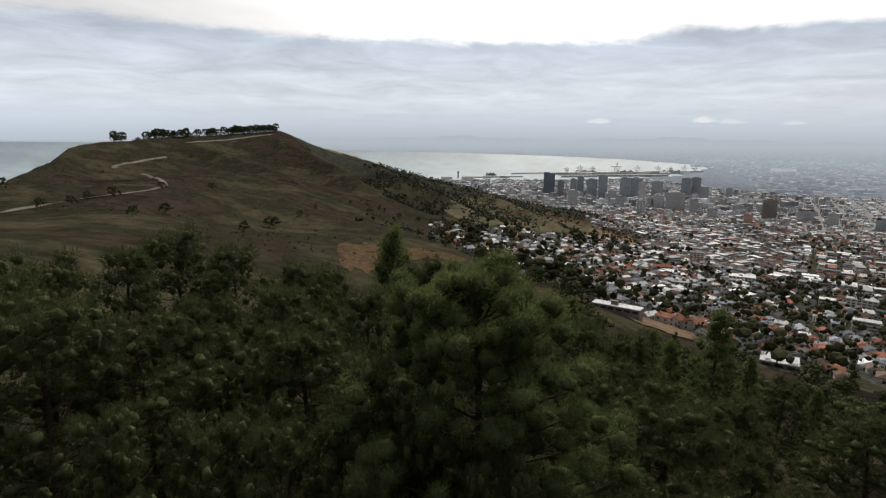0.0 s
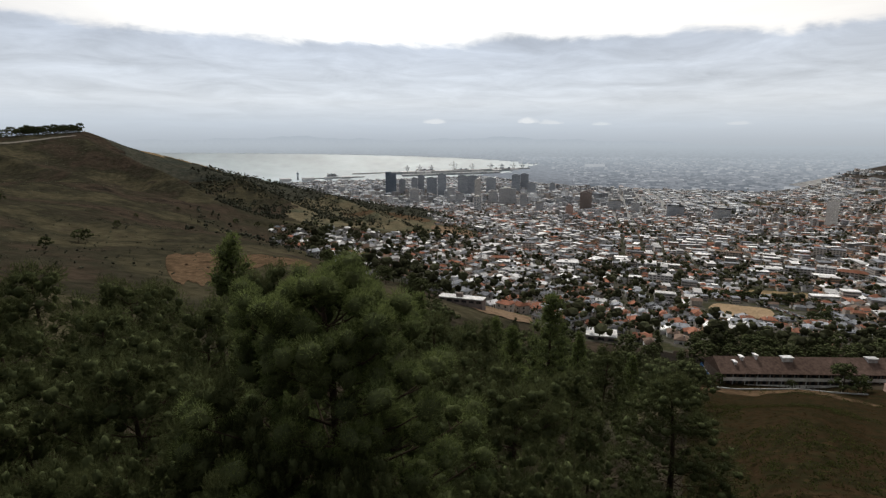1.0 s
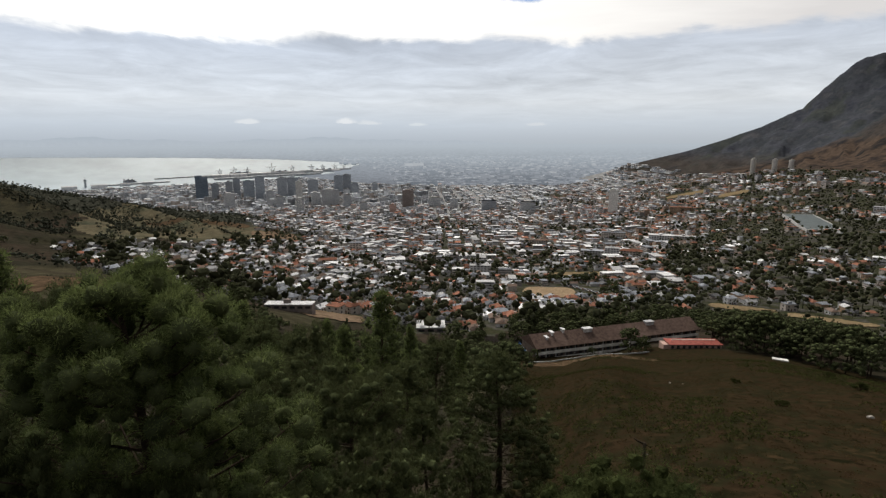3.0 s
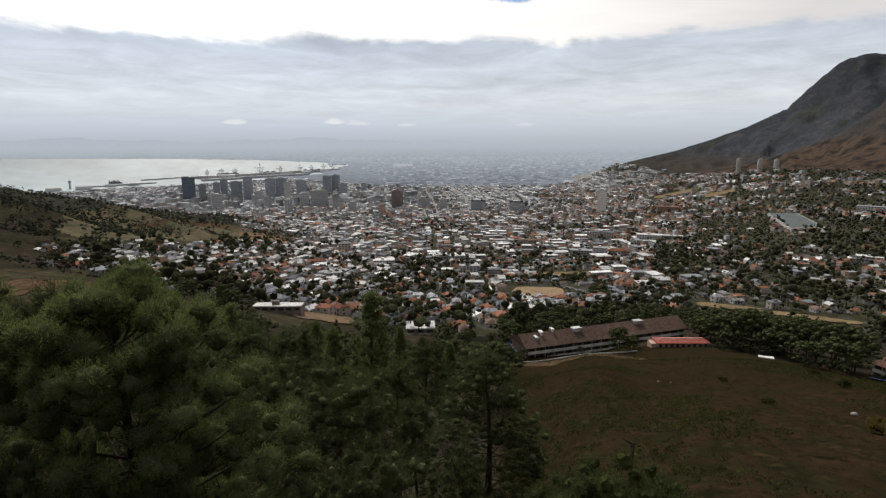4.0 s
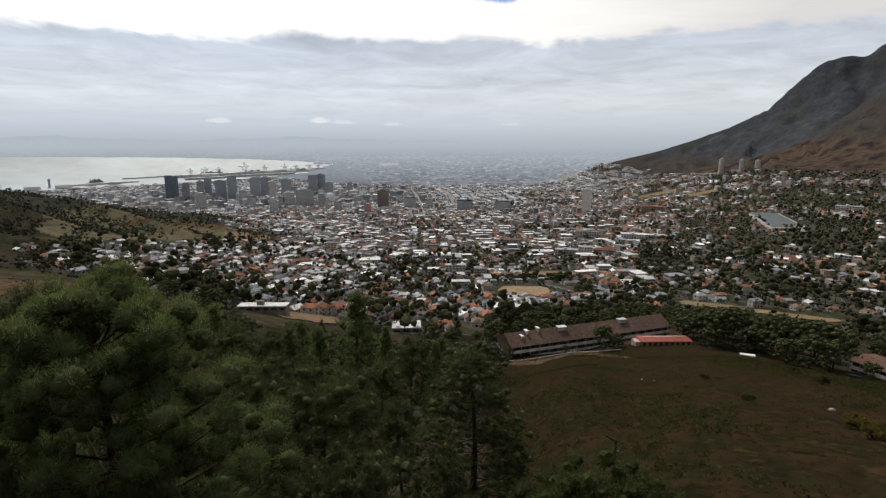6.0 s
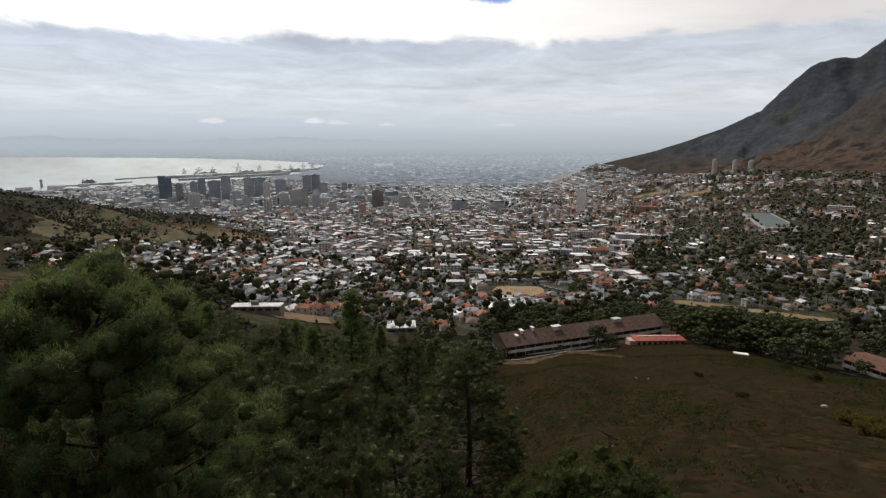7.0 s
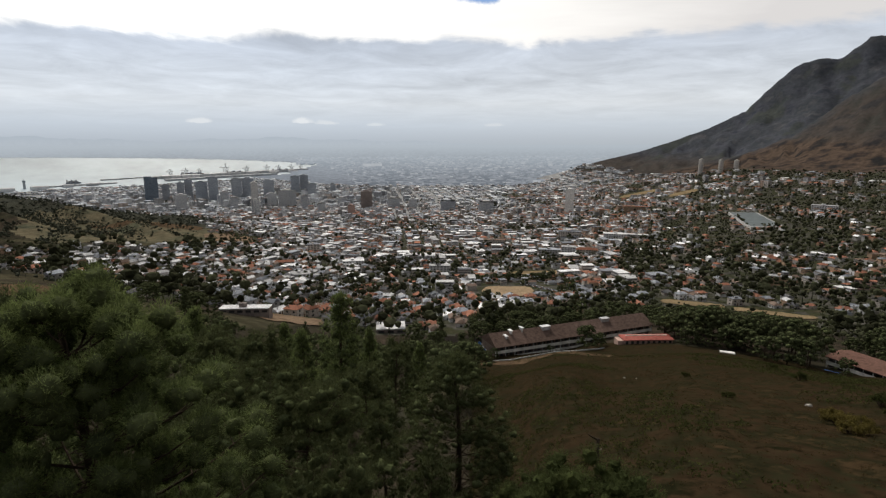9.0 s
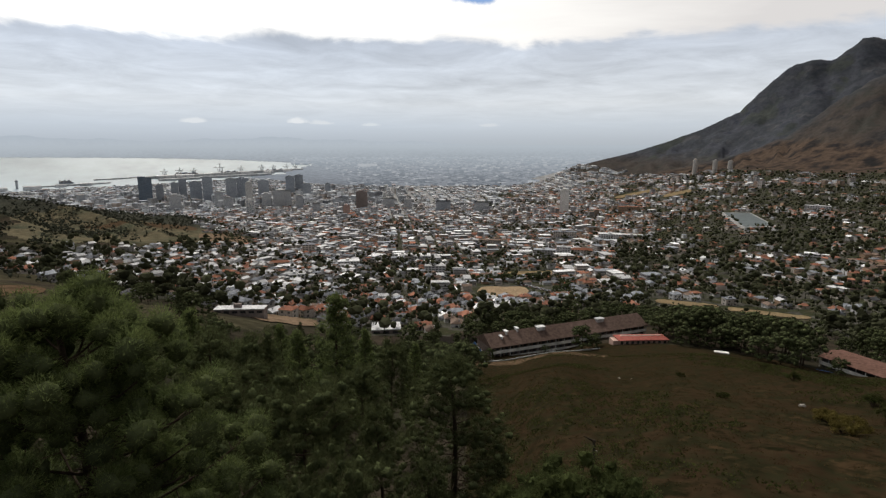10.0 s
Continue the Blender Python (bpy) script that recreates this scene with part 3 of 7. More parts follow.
slot = np.where((AA > 60) & (DD > 3150) & (hz > 250 + 45 * jig), 5, slot)
flank_ = np.interp(AA, [-60, -38.7, -33, -26, -16, -6, 4, 20], [420, 620, 980, 1180, 1320, 1430, 1560, 1600])
slot = np.where((AA > -14.5 + 2 * jig) & (AA < 16) & (DD > flank_ * np.interp(AA, [-14, -8, 4, 16], [0.93, 0.84, 0.74, 0.76]) + 25 * jig) & (DD < 1750), 6, slot)
slot = np.where((AA > 1 + 2 * jig) & (AA < 16.5) & (DD > flank_ * np.interp(AA, [0, 4, 16], [0.56, 0.54, 0.64]) + 25 * jig) & (DD < 1250 + 60 * jig), 7, slot)
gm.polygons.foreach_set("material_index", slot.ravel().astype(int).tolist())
ground = tagged(new("ground", gm), "dry grassy hillsides falling to a city bowl", "ground", kind="structure")
sea = tagged(new("water", grid_mesh("water", np.arange(-120, 28, 0.5), np.concatenate([np.geomspace(1900, 4800, 30), np.geomspace(5000, 70000, 40)]), lambda A, D: A * 0 + 0.5)), "pale grey sea of the wide bay", "sea", kind="structure")
sea.data.materials.append(M_SEA)


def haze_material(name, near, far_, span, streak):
    """Glowing distance with the air's haze painted in; colours along the height."""
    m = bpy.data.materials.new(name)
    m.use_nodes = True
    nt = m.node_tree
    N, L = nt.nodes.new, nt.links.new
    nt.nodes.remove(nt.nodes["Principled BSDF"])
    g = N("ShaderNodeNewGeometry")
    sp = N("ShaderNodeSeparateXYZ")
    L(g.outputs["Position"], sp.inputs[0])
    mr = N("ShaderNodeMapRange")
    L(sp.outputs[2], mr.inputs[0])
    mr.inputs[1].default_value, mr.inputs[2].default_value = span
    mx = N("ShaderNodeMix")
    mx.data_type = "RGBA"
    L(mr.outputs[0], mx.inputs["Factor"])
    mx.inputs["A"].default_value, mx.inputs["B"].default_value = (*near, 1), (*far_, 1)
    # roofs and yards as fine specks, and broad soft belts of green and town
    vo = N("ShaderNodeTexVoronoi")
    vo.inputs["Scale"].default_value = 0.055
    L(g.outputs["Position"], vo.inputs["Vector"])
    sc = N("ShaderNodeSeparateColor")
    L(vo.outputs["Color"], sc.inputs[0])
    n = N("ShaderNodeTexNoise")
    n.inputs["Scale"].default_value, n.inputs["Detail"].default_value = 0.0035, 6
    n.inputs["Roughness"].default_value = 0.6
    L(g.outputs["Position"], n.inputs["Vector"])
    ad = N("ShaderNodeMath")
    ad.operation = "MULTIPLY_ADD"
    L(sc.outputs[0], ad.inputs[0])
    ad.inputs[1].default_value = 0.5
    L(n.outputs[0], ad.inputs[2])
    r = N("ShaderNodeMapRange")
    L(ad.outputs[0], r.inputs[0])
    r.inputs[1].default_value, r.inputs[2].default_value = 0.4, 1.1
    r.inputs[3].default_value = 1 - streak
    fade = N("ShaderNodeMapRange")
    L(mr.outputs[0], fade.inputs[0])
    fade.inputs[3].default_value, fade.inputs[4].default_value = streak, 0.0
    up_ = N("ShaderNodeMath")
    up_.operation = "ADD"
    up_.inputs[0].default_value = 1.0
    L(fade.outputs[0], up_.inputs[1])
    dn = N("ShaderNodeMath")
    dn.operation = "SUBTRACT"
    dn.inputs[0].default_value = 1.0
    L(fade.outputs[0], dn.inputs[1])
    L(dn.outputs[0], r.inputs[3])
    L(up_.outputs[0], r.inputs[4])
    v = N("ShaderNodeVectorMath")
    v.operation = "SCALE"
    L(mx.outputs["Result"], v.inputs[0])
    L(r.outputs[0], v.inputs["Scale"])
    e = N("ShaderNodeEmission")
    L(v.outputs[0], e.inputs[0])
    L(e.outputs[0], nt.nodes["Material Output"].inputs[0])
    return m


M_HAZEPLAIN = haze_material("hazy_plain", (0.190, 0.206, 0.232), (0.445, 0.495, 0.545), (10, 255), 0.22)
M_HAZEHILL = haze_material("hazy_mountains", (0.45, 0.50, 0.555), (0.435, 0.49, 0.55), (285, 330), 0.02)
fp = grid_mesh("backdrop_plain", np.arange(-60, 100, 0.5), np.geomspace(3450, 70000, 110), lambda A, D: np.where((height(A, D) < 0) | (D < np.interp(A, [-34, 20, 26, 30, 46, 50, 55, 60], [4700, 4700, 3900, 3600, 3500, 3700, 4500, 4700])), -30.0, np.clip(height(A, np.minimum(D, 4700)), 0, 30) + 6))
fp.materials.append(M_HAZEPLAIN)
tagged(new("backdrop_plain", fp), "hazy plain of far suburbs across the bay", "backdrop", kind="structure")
frng = np.random.default_rng(4)
FN = 5200
fa, fd = frng.uniform(24, 60, FN), 3500 * np.exp(frng.random(FN) ** 1.3 * 1.15)
keep_f = (fd > np.interp(fa, [20, 26, 30, 46, 50, 55, 60], [7900, 7700, 3600, 3500, 3750, 4550, 5200])) & ((fa > 26.5) | (fd > 7800))
fa, fd = fa[keep_f], fd[keep_f]
FN = len(fa)
fk = warp(fd) / fd
fz = np.clip(height(fa, np.minimum(fd, 4700)), 0, 30) + 6
fc = np.stack([np.sin(np.radians(fa)) * fd * fk, np.cos(np.radians(fa)) * fd * fk, EYE + (fz - EYE) * fk], 1)
fw, fl, fh = (frng.uniform(a, b, FN) * fk for a, b in ((8, 30), (8, 22), (4, 11)))
cv = []
for sz in (-6.0, 1.0):
    for sx, sy in ((-1, -1), (1, -1), (1, 1), (-1, 1)):
        ax = np.radians(fa)
        cv.append(fc + np.stack([np.cos(ax) * fw * sx + np.sin(ax) * fl * sy, -np.sin(ax) * fw * sx + np.cos(ax) * fl * sy, fh * sz], 1))
FV = np.stack(cv, 1).reshape(-1, 3)
FF = np.concatenate([np.arange(FN)[:, None] * 8 + np.array(q) for q in ((4, 5, 6, 7), (0, 1, 5, 4), (1, 2, 6, 5), (2, 3, 7, 6), (3, 0, 4, 7))])
fm = np_mesh("backdrop_suburbs", FV, FF)
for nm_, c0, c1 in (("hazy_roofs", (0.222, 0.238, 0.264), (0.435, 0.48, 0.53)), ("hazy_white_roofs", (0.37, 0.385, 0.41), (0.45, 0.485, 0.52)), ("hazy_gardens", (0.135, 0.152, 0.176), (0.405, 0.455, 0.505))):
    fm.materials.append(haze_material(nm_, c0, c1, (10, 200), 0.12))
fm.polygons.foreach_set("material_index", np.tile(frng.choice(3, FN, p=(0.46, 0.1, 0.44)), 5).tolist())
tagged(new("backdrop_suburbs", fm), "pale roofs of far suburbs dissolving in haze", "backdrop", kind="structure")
ra = np.arange(-20, 60, 0.25)
rt = 0.85 + 0.16 * np.sin(ra * 0.31 + 1) + 0.08 * np.sin(ra * 0.9) + 0.04 * np.sin(ra * 2.3 + 2) + 0.02 * np.sin(ra * 5.1)
rt = rt * np.clip((ra + 20) / 10, 0, 1) * np.clip((46 - ra) / 12, 0, 1) - 0.5
Vr = []
for a, e in zip(np.radians(ra), np.radians(rt)):
    for el, r0 in ((radians(-1.0), 4800), (e, 4815), (radians(-1.0), 4840)):
        Vr.append((math.sin(a) * r0, math.cos(a) * r0, EYE + r0 * math.tan(el)))
Fr = [(3 * i + j, 3 * i + 3 + j, 3 * i + 4 + j, 3 * i + 1 + j) for i in range(len(ra) - 1) for j in (0, 1)]
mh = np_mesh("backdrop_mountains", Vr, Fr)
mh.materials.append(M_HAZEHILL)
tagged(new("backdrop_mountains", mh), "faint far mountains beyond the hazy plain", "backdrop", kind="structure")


def patch(name, az0, az1, d0, d1, mat_, label, category, lift=0.45, fray=0.12, n=28, kind="structure"):
    """A patch of other ground laid over the land, with an uneven outline."""
    a = np.linspace(0, 1, n)
    A, T = np.meshgrid(a, np.linspace(0, 1, 14))
    wob0 = fray * (np.sin(A * 17 + az0) * 0.5 + np.sin(A * 41 + d0) * 0.3)
    wob1 = fray * (np.sin(A * 13 + d1) * 0.5 + np.sin(A * 37 + az1) * 0.3)
    round_ = np.sqrt(np.clip(1 - np.abs(2 * A - 1) ** 6, 0, 1))
    mid, half = (d0 + d1) / 2, (d1 - d0) / 2
    D = mid + half * round_ * ((2 * T - 1) + np.where(T < 0.5, wob0, wob1))
    Az = az0 + (az1 - az0) * A
    Z = land_z(Az, D) + lift
    k = warp(D) / D
    ar = np.radians(Az)
    P = np.stack([np.sin(ar) * D * k, np.cos(ar) * D * k, EYE + (Z - EYE) * k], -1).reshape(-1, 3)
    i = (np.arange(13)[:, None] * n + np.arange(n - 1)[None]).ravel()
    me = np_mesh(name, P, np.stack([i + n, i + n + 1, i + 1, i], 1), True)
    me.materials.append(mat_)
    return tagged(new(name, me), label, category, kind=kind)


for az0, az1, e0, e1 in ((-11.0, -5.6, -13.4, -10.6), (-4.6, 2.6, -12.2, -11.3), (15.0, 19.5, -9.5, -8.8), (5.5, 9.5, -7.6, -7.2), (10.5, 15, -7.9, -7.5)):
    am = (az0 + az1) / 2
    patch("bare_earth", az0, az1, sight(am, e0), sight(am, e1), M_DIRT if az0 < 4 else M_BANK if az0 > 14 else M_DIRT, "patch of bare brown earth on the slope", "bare earth", 0.3, 0.2, n=50)
for az0, az1, d0, d1 in ((-12.9, -10.2, 1352, 1380), (-10.4, -7.9, 1380, 1406), (-8.1, -5.4, 1405, 1430)):
    patch("dry_crest", az0, az1, d0, d1, M_STRAW, "strip of pale dry grass along the crest", "grass strip", 1.2, 0.2)
patch("dirt_track", 42.8, 57, 217, 227, M_DIRT, "brown dirt track along the meadow's edge", "track", 0.12, 0.7, n=120)
patch("sports_field", 42.9, 48.4, sight(46, -15.75), sight(46, -14.8), M_SAND, "dry sandy sports field among the houses", "field", 0.6, 0.05)
patch("sports_field", 45.8, 51.0, sight(48, -13.6), sight(48, -13.1), M_STRAW, "dry yellow sports field behind a tree row", "field", 0.6, 0.05)
patch("straw_terrace", 61.0, 66.8, sight(64, -15.4), sight(64, -15.0), M_STRAW, "strip of straw-yellow grass between dark trees", "grass strip", 0.6, 0.2)
patch("straw_terrace", 67.2, 74.2, sight(70, -15.35), sight(70, -14.98), M_STRAW, "strip of straw-yellow grass between dark trees", "grass strip", 0.6, 0.2)
patch("bare_earth", 50.6, 53.6, sight(52, -17.2), sight(52, -16.6), M_DIRT, "small sandy clearing beside the tree belt", "bare earth", 0.6, 0.2)
patch("bare_earth", 19.0, 26.0, sight(22.5, -17.9), sight(22.5, -17.2), M_BANK, "brown earth bank below the houses", "bare earth", 0.6, 0.15)
patch("straw_terrace", 56.5, 60.5, sight(58, -5.2), sight(58, -4.9), M_STRAW, "yellow field among distant houses", "grass strip", 1.5, 0.1)
patch("straw_terrace", 61.0, 63.5, sight(62, -5.0), sight(62, -4.7), M_STRAW, "yellow field among distant houses", "grass strip", 1.5, 0.1)


def ribbon(name, line, width, mat_, label, category, lift=0.6):
    """A road along (bearing, angle of sight) points, laid on the land."""
    pts = []
    for (a0, e0), (a1, e1) in zip(line, line[1:]):
        for s in np.linspace(0, 1, 7)[:-1]:
            a = a0 + (a1 - a0) * s
            d = sight(a, e0 + (e1 - e0) * s, 200)
            pts.append(Vector((math.sin(radians(a)) * d, math.cos(radians(a)) * d, 0)))
    for _ in range(3):
        pts = [pts[0]] + [(pts[i - 1] + pts[i] * 2 + pts[i + 1]) / 4 for i in range(1, len(pts) - 1)] + [pts[-1]]
    V, F = [], []
    for i, p in enumerate(pts):
        t = (pts[min(i + 1, len(pts) - 1)] - pts[max(i - 1, 0)]).normalized()
        s = Vector((t.y, -t.x, 0)) * width / 2
        for q in (p - s, p, p + s):
            V.append((q.x, q.y, float(land_z(np.array(math.degrees(math.atan2(q.x, q.y))), np.array(math.hypot(q.x, q.y)))) + lift))
    for i in range(len(pts) - 1):
        for j in (0, 1):
            F.append((3 * i + j, 3 * i + 1 + j, 3 * i + 4 + j, 3 * i + 3 + j))
    me = np_mesh(name, V, F, True)
    me.materials.append(mat_)
    return tagged(new(name, me), label, category, kind="structure")


ribbon("road", [(-40.5, -6.3), (-36.5, -5.7), (-33.1, -5.23), (-30.0, -4.95), (-27.7, -4.68), (-26.6, -4.3), (-26.8, -3.9), (-27.6, -3.45), (-28.7, -3.15)], 5.5, M_ROAD, "pale road winding up the grassy hill", "road")
ribbon("road", [(-30.6, -2.7), (-30.5, -2.5), (-29.7, -2.31), (-28.0, -2.0), (-26.0, -1.62)], 6, M_ROAD, "pale road bending across the upper hill", "road")
ribbon("road", [(51.3, -6.9), (50.9, -6.2), (50.3, -5.6), (49.7, -5.1), (48.8, -4.7)], 20, M_ROAD, "pale grey motorway curving through the far town", "road", 7.0)
ribbon("road", [(-24.6, -0.42), (-21, -0.15), (-18.5, 0.2), (-16.6, 0.5)], 7, M_ROAD, "pale road along the hill's crest", "road", 1.0)

# ---- trees ----
M_BARK = material("dark_bark", [(0.035, 0.026, 0.02), (0.06, 0.045, 0.034)], 6, 0.8, 0.95, 0.6)


def needle_material(name, cols, vary):
    m = material(name, cols, 3.0, 0.35, 0.75, vary=vary, island=True, spec=0.0)
    nt = m.node_tree
    b = nt.nodes["Principled BSDF"]
    t = nt.nodes.new("ShaderNodeBsdfTranslucent")
    mx = nt.nodes.new("ShaderNodeMixShader")
    mx.inputs[0].default_value = 0.5
    nt.links.new(b.inputs["Base Color"].links[0].from_socket, t.inputs[0])
    nt.links.new(b.outputs[0], mx.inputs[1])
    nt.links.new(t.outputs[0], mx.inputs[2])
    nt.links.new(mx.outputs[0], nt.nodes["Material Output"].inputs[0])
    return m


M_NEEDLE = needle_material("pine_needles", [(0.080, 0.104, 0.042), (0.126, 0.154, 0.057), (0.096, 0.122, 0.048)], 0.35)
M_LEAF = needle_material("dark_foliage", [(0.034, 0.040, 0.023), (0.062, 0.066, 0.034), (0.045, 0.050, 0.028)], 0.4)
M_GARDEN = needle_material("garden_foliage", [(0.046, 0.054, 0.034), (0.086, 0.090, 0.052), (0.062, 0.068, 0.043)], 0.6)

M_TWIG = material("inner_twigs", [(0.052, 0.064, 0.031), (0.080, 0.094, 0.043)], 4.0, 0.5, 0.95)


def blades(rng, C, R, n, bw, out, flat=0.8, up=0.45):
    """Needle or leaf blades round the clump centres C with radii R; out: the ways that point out of the crown."""
    N = len(C) * n
    ci = np.repeat(np.arange(len(C)), n)
    d = rng.normal(size=(N, 3))
    d /= np.linalg.norm(d, axis=1)[:, None]
    d = d + out[ci] * 0.2 + np.array([0, 0, up * 0.5])
    d /= np.linalg.norm(d, axis=1)[:, None]
    r = R[ci][:, None]
    sq = np.array([1, 1, flat])
    a = C[ci] + d * sq * r * rng.uniform(0.5, 0.85, (N, 1))
    d2 = d + rng.normal(size=(N, 3)) * 0.45
    d2 /= np.linalg.norm(d2, axis=1)[:, None]
    ln = r * rng.uniform(0.16, 0.30, (N, 1))
    s = np.cross(d2, rng.normal(size=(N, 3)))
    s = s / (np.linalg.norm(s, axis=1)[:, None] + 1e-9) * bw * rng.uniform(0.7, 1.3, (N, 1))
    V = np.stack([a - s, a + s, a + d2 * ln], 1).reshape(-1, 3)
    return V, np.arange(3 * N).reshape(-1, 3)


def needles(rng, C, R, n, bw, ln, up=0.35, flat=1.1):
    """Tufts of needles standing out of the clumps at C like the nap of a brush."""
    N = len(C) * n
    ci = np.repeat(np.arange(len(C)), n)
    unit = lambda q: q / (np.linalg.norm(q, axis=1)[:, None] + 1e-9)
    d = unit(unit(rng.normal(size=(N, 3))) + np.array([0, 0, up]))
    a = C[ci] + d * np.array([1, 1, flat]) * R[ci][:, None] * rng.uniform(0.5, 0.92, (N, 1))
    t = rng.normal(size=(N, 3))
    t = unit(t - d * np.sum(t * d, 1)[:, None])
    d2 = unit(d * 0.8 + t * rng.uniform(0.3, 0.9, (N, 1)) + np.array([0, 0, 0.2]))
    s = unit(np.cross(d2, d)) * bw * rng.uniform(0.7, 1.3, (N, 1))
    tip = a + d2 * ln * rng.uniform(0.6, 1.25, (N, 1)) * (R[ci] / R.mean())[:, None]
    return np.stack([a - s, a + s, tip], 1).reshape(-1, 3), np.arange(3 * N).reshape(-1, 3)


def ico_form(sub):
    bm = bmesh.new()
    bmesh.ops.create_icosphere(bm, subdivisions=sub, radius=1)
    bm.verts.index_update()
    V = np.array([v.co[:] for v in bm.verts])
    F = np.array([[v.index for v in f.verts] for f in bm.faces])
    bm.free()
    return V, F


FORM = {1: ico_form(1), 2: ico_form(2)}


def pine(seed, H, R, base, clumps, n, bw, shape="round", csize=(0.5, 0.95), leaf=None, name="pine_tree", trunk_r=0.0, per=0, ln=0.16):
    """A tree with a tapered trunk, limbs and a crown of clumps. base: where the crown begins, as a share of the height; per: clumps on one limb, with needles of length ln."""
    rng = np.random.default_rng(seed)
    root = thing(name)
    ph = rng.uniform(0, 6, 4)
    lean = lambda u: np.array([math.sin(u * 2.2 + ph[0]) * 0.035 * H * u, math.cos(u * 1.9 + ph[1]) * 0.035 * H * u, u * H])
    tr = trunk_r or H * 0.013 + 0.06
    V, F = [], []
    us = np.linspace(0, 0.96, 9 if clumps > 100 else 5)
    tube([lean(u) - (0, 0, 1.0 if u == 0 else 0) for u in us], [tr * (1.25 - 1.1 * u) for u in us], 8 if clumps > 100 else 6, V, F)
    C, out = [], []
    limbs = clumps // per if per else clumps
    for i in range(limbs):
        w = (i + rng.uniform(0.1, 0.9)) / limbs if per else rng.uniform(0, 1)
        u = base + (1 - base) * w ** (0.55 if shape == "round" else 1.25)
        v = (u - base) / (1 - base)
        if shape == "round":
            prof = math.sqrt(max(0.0, 1 - ((v - 0.42) / 0.62) ** 2)) if v > 0.42 else 0.72 + 0.28 * v / 0.42
        elif shape == "dome":
            prof = math.sqrt(max(0.0, 1 - v * v))
        elif shape == "spire":
            prof = (1 - v) ** 0.5 * (0.75 + 0.25 * min(1.0, v / 0.15)) + 0.04
        elif shape == "umbrella":
            v = 0.5 + 0.5 * v
            u = base + (1 - base) * v
            prof = math.sqrt(max(0.0, 1 - ((v - 0.5) / 0.55) ** 2))
        else:
            prof = (1 - v) ** 0.75 + 0.06
        th = i * 2.39996 + rng.uniform(-0.4, 0.4)
        lobe = 1 + 0.22 * math.sin(3 * th + ph[2] + u * 9) + 0.12 * math.sin(7 * th + ph[3])
        f = rng.uniform(0.84, 1.0) if i % 4 else rng.uniform(0.25, 0.75)
        r = R * prof * lobe * f
        p = lean(u) + np.array([math.cos(th) * r, math.sin(th) * r, rng.uniform(-0.3, 0.3)])
        if per:
            p = lean(u) + np.array([math.cos(th), math.sin(th), 0]) * R * prof * lobe * rng.uniform(0.86, 1.04) + np.array([0, 0, rng.uniform(-0.3, 0.3)])
            r = float(np.hypot(*(p - lean(u))[:2]))
            a = lean(max(base * 0.7, u - r / H * rng.uniform(0.3, 0.7)))
            bend = lambda f: a + (p - a) * f + np.array([0, 0, -0.10 * r * math.sin(math.pi * f)])
            lr = tr * 0.24 * (1.1 - u * 0.8) + 0.015
            tube([a, bend(0.35), bend(0.7), p], [lr, lr * 0.75, lr * 0.5, 0.015], 5, V, F)
            across = np.array([-math.sin(th), math.cos(th), 0])
            for j in range(per):
                f = 1.0 if j == 0 else rng.uniform(0.42, 0.97)
                q = bend(f)
                c = q + across * (0 if j == 0 else (1 if j % 2 else -1) * rng.uniform(0.15, 0.36) * (r + 0.6)) + np.array([0, 0, rng.uniform(0.0, 0.32) + 0.1 * j / per])
                if j:
                    tube([q, (q + c) / 2 - (0, 0, 0.04), c], [lr * 0.4, lr * 0.3, 0.008], 3, V, F)
                C.append(c)
                out.append((math.cos(th), math.sin(th), 0.3))
            continue
        C.append(p)
        out.append((math.cos(th), math.sin(th), 0.3))
        root_u = max(base * 0.8, u - r / H * rng.uniform(0.35, 0.8))
        a = lean(root_u)
        mid = (a + p) / 2 + np.array([0, 0, -0.08 * r])
        if i % 5 == 0 or (i % 2 == 0 and 100 < clumps < 260):
            lr = tr * 0.22 * (1.1 - root_u) + 0.012
            tube([a, mid, p], [lr, lr * 0.7, 0.012], 4 if clumps > 40 else 3, V, F)
    C.append(lean(1.0) - (0, 0, 0.3))
    out.append((0, 0, 1))
    C, out = np.array(C), np.array(out)
    rad = rng.uniform(*csize, len(C))
    part("trunk", np_mesh("trunk", V, F, True), M_BARK, root)
    BV, BF = needles(rng, C, rad, n, bw, ln) if per else blades(rng, C, rad, n, bw, out)
    # the packed inner needles of each clump
    k = len(C)
    ICO_V, ICO_F = FORM[2] if n > 100 else FORM[1]
    thick = ((0.44, 0.72) if n > 300 else (0.28, 0.56)) if per else (0.46, 0.66)
    core = C[:, None] + ICO_V[None] * (rad[:, None] * rng.uniform(*thick, (k, len(ICO_V))))[:, :, None] * np.array([1, 1, 1.0 if per else 0.8])
    cf = (np.arange(k)[:, None, None] * len(ICO_V) + ICO_F[None]).reshape(-1, 3) + len(BV)
    me = np_mesh("crown", np.concatenate([BV, core.reshape(-1, 3)]), np.concatenate([BF, cf]))
    me.materials.append(leaf or M_NEEDLE)
    me.materials.append(M_TWIG)
    me.polygons.foreach_set("material_index", [0] * len(BF) + [1] * len(cf))
    me.polygons.foreach_set("use_smooth", [False] * len(BF) + [True] * len(cf))
    part("crown", me, None, root)
    return root


def stand(az, d, sink=0.25):
    a = radians(az)
    z = float(land_z(np.array(float(az)), np.array(float(d))))
    return Vector((math.sin(a) * d, math.cos(a) * d, z - sink))


PINE = "dark green pine with clumped needles on the hillside"
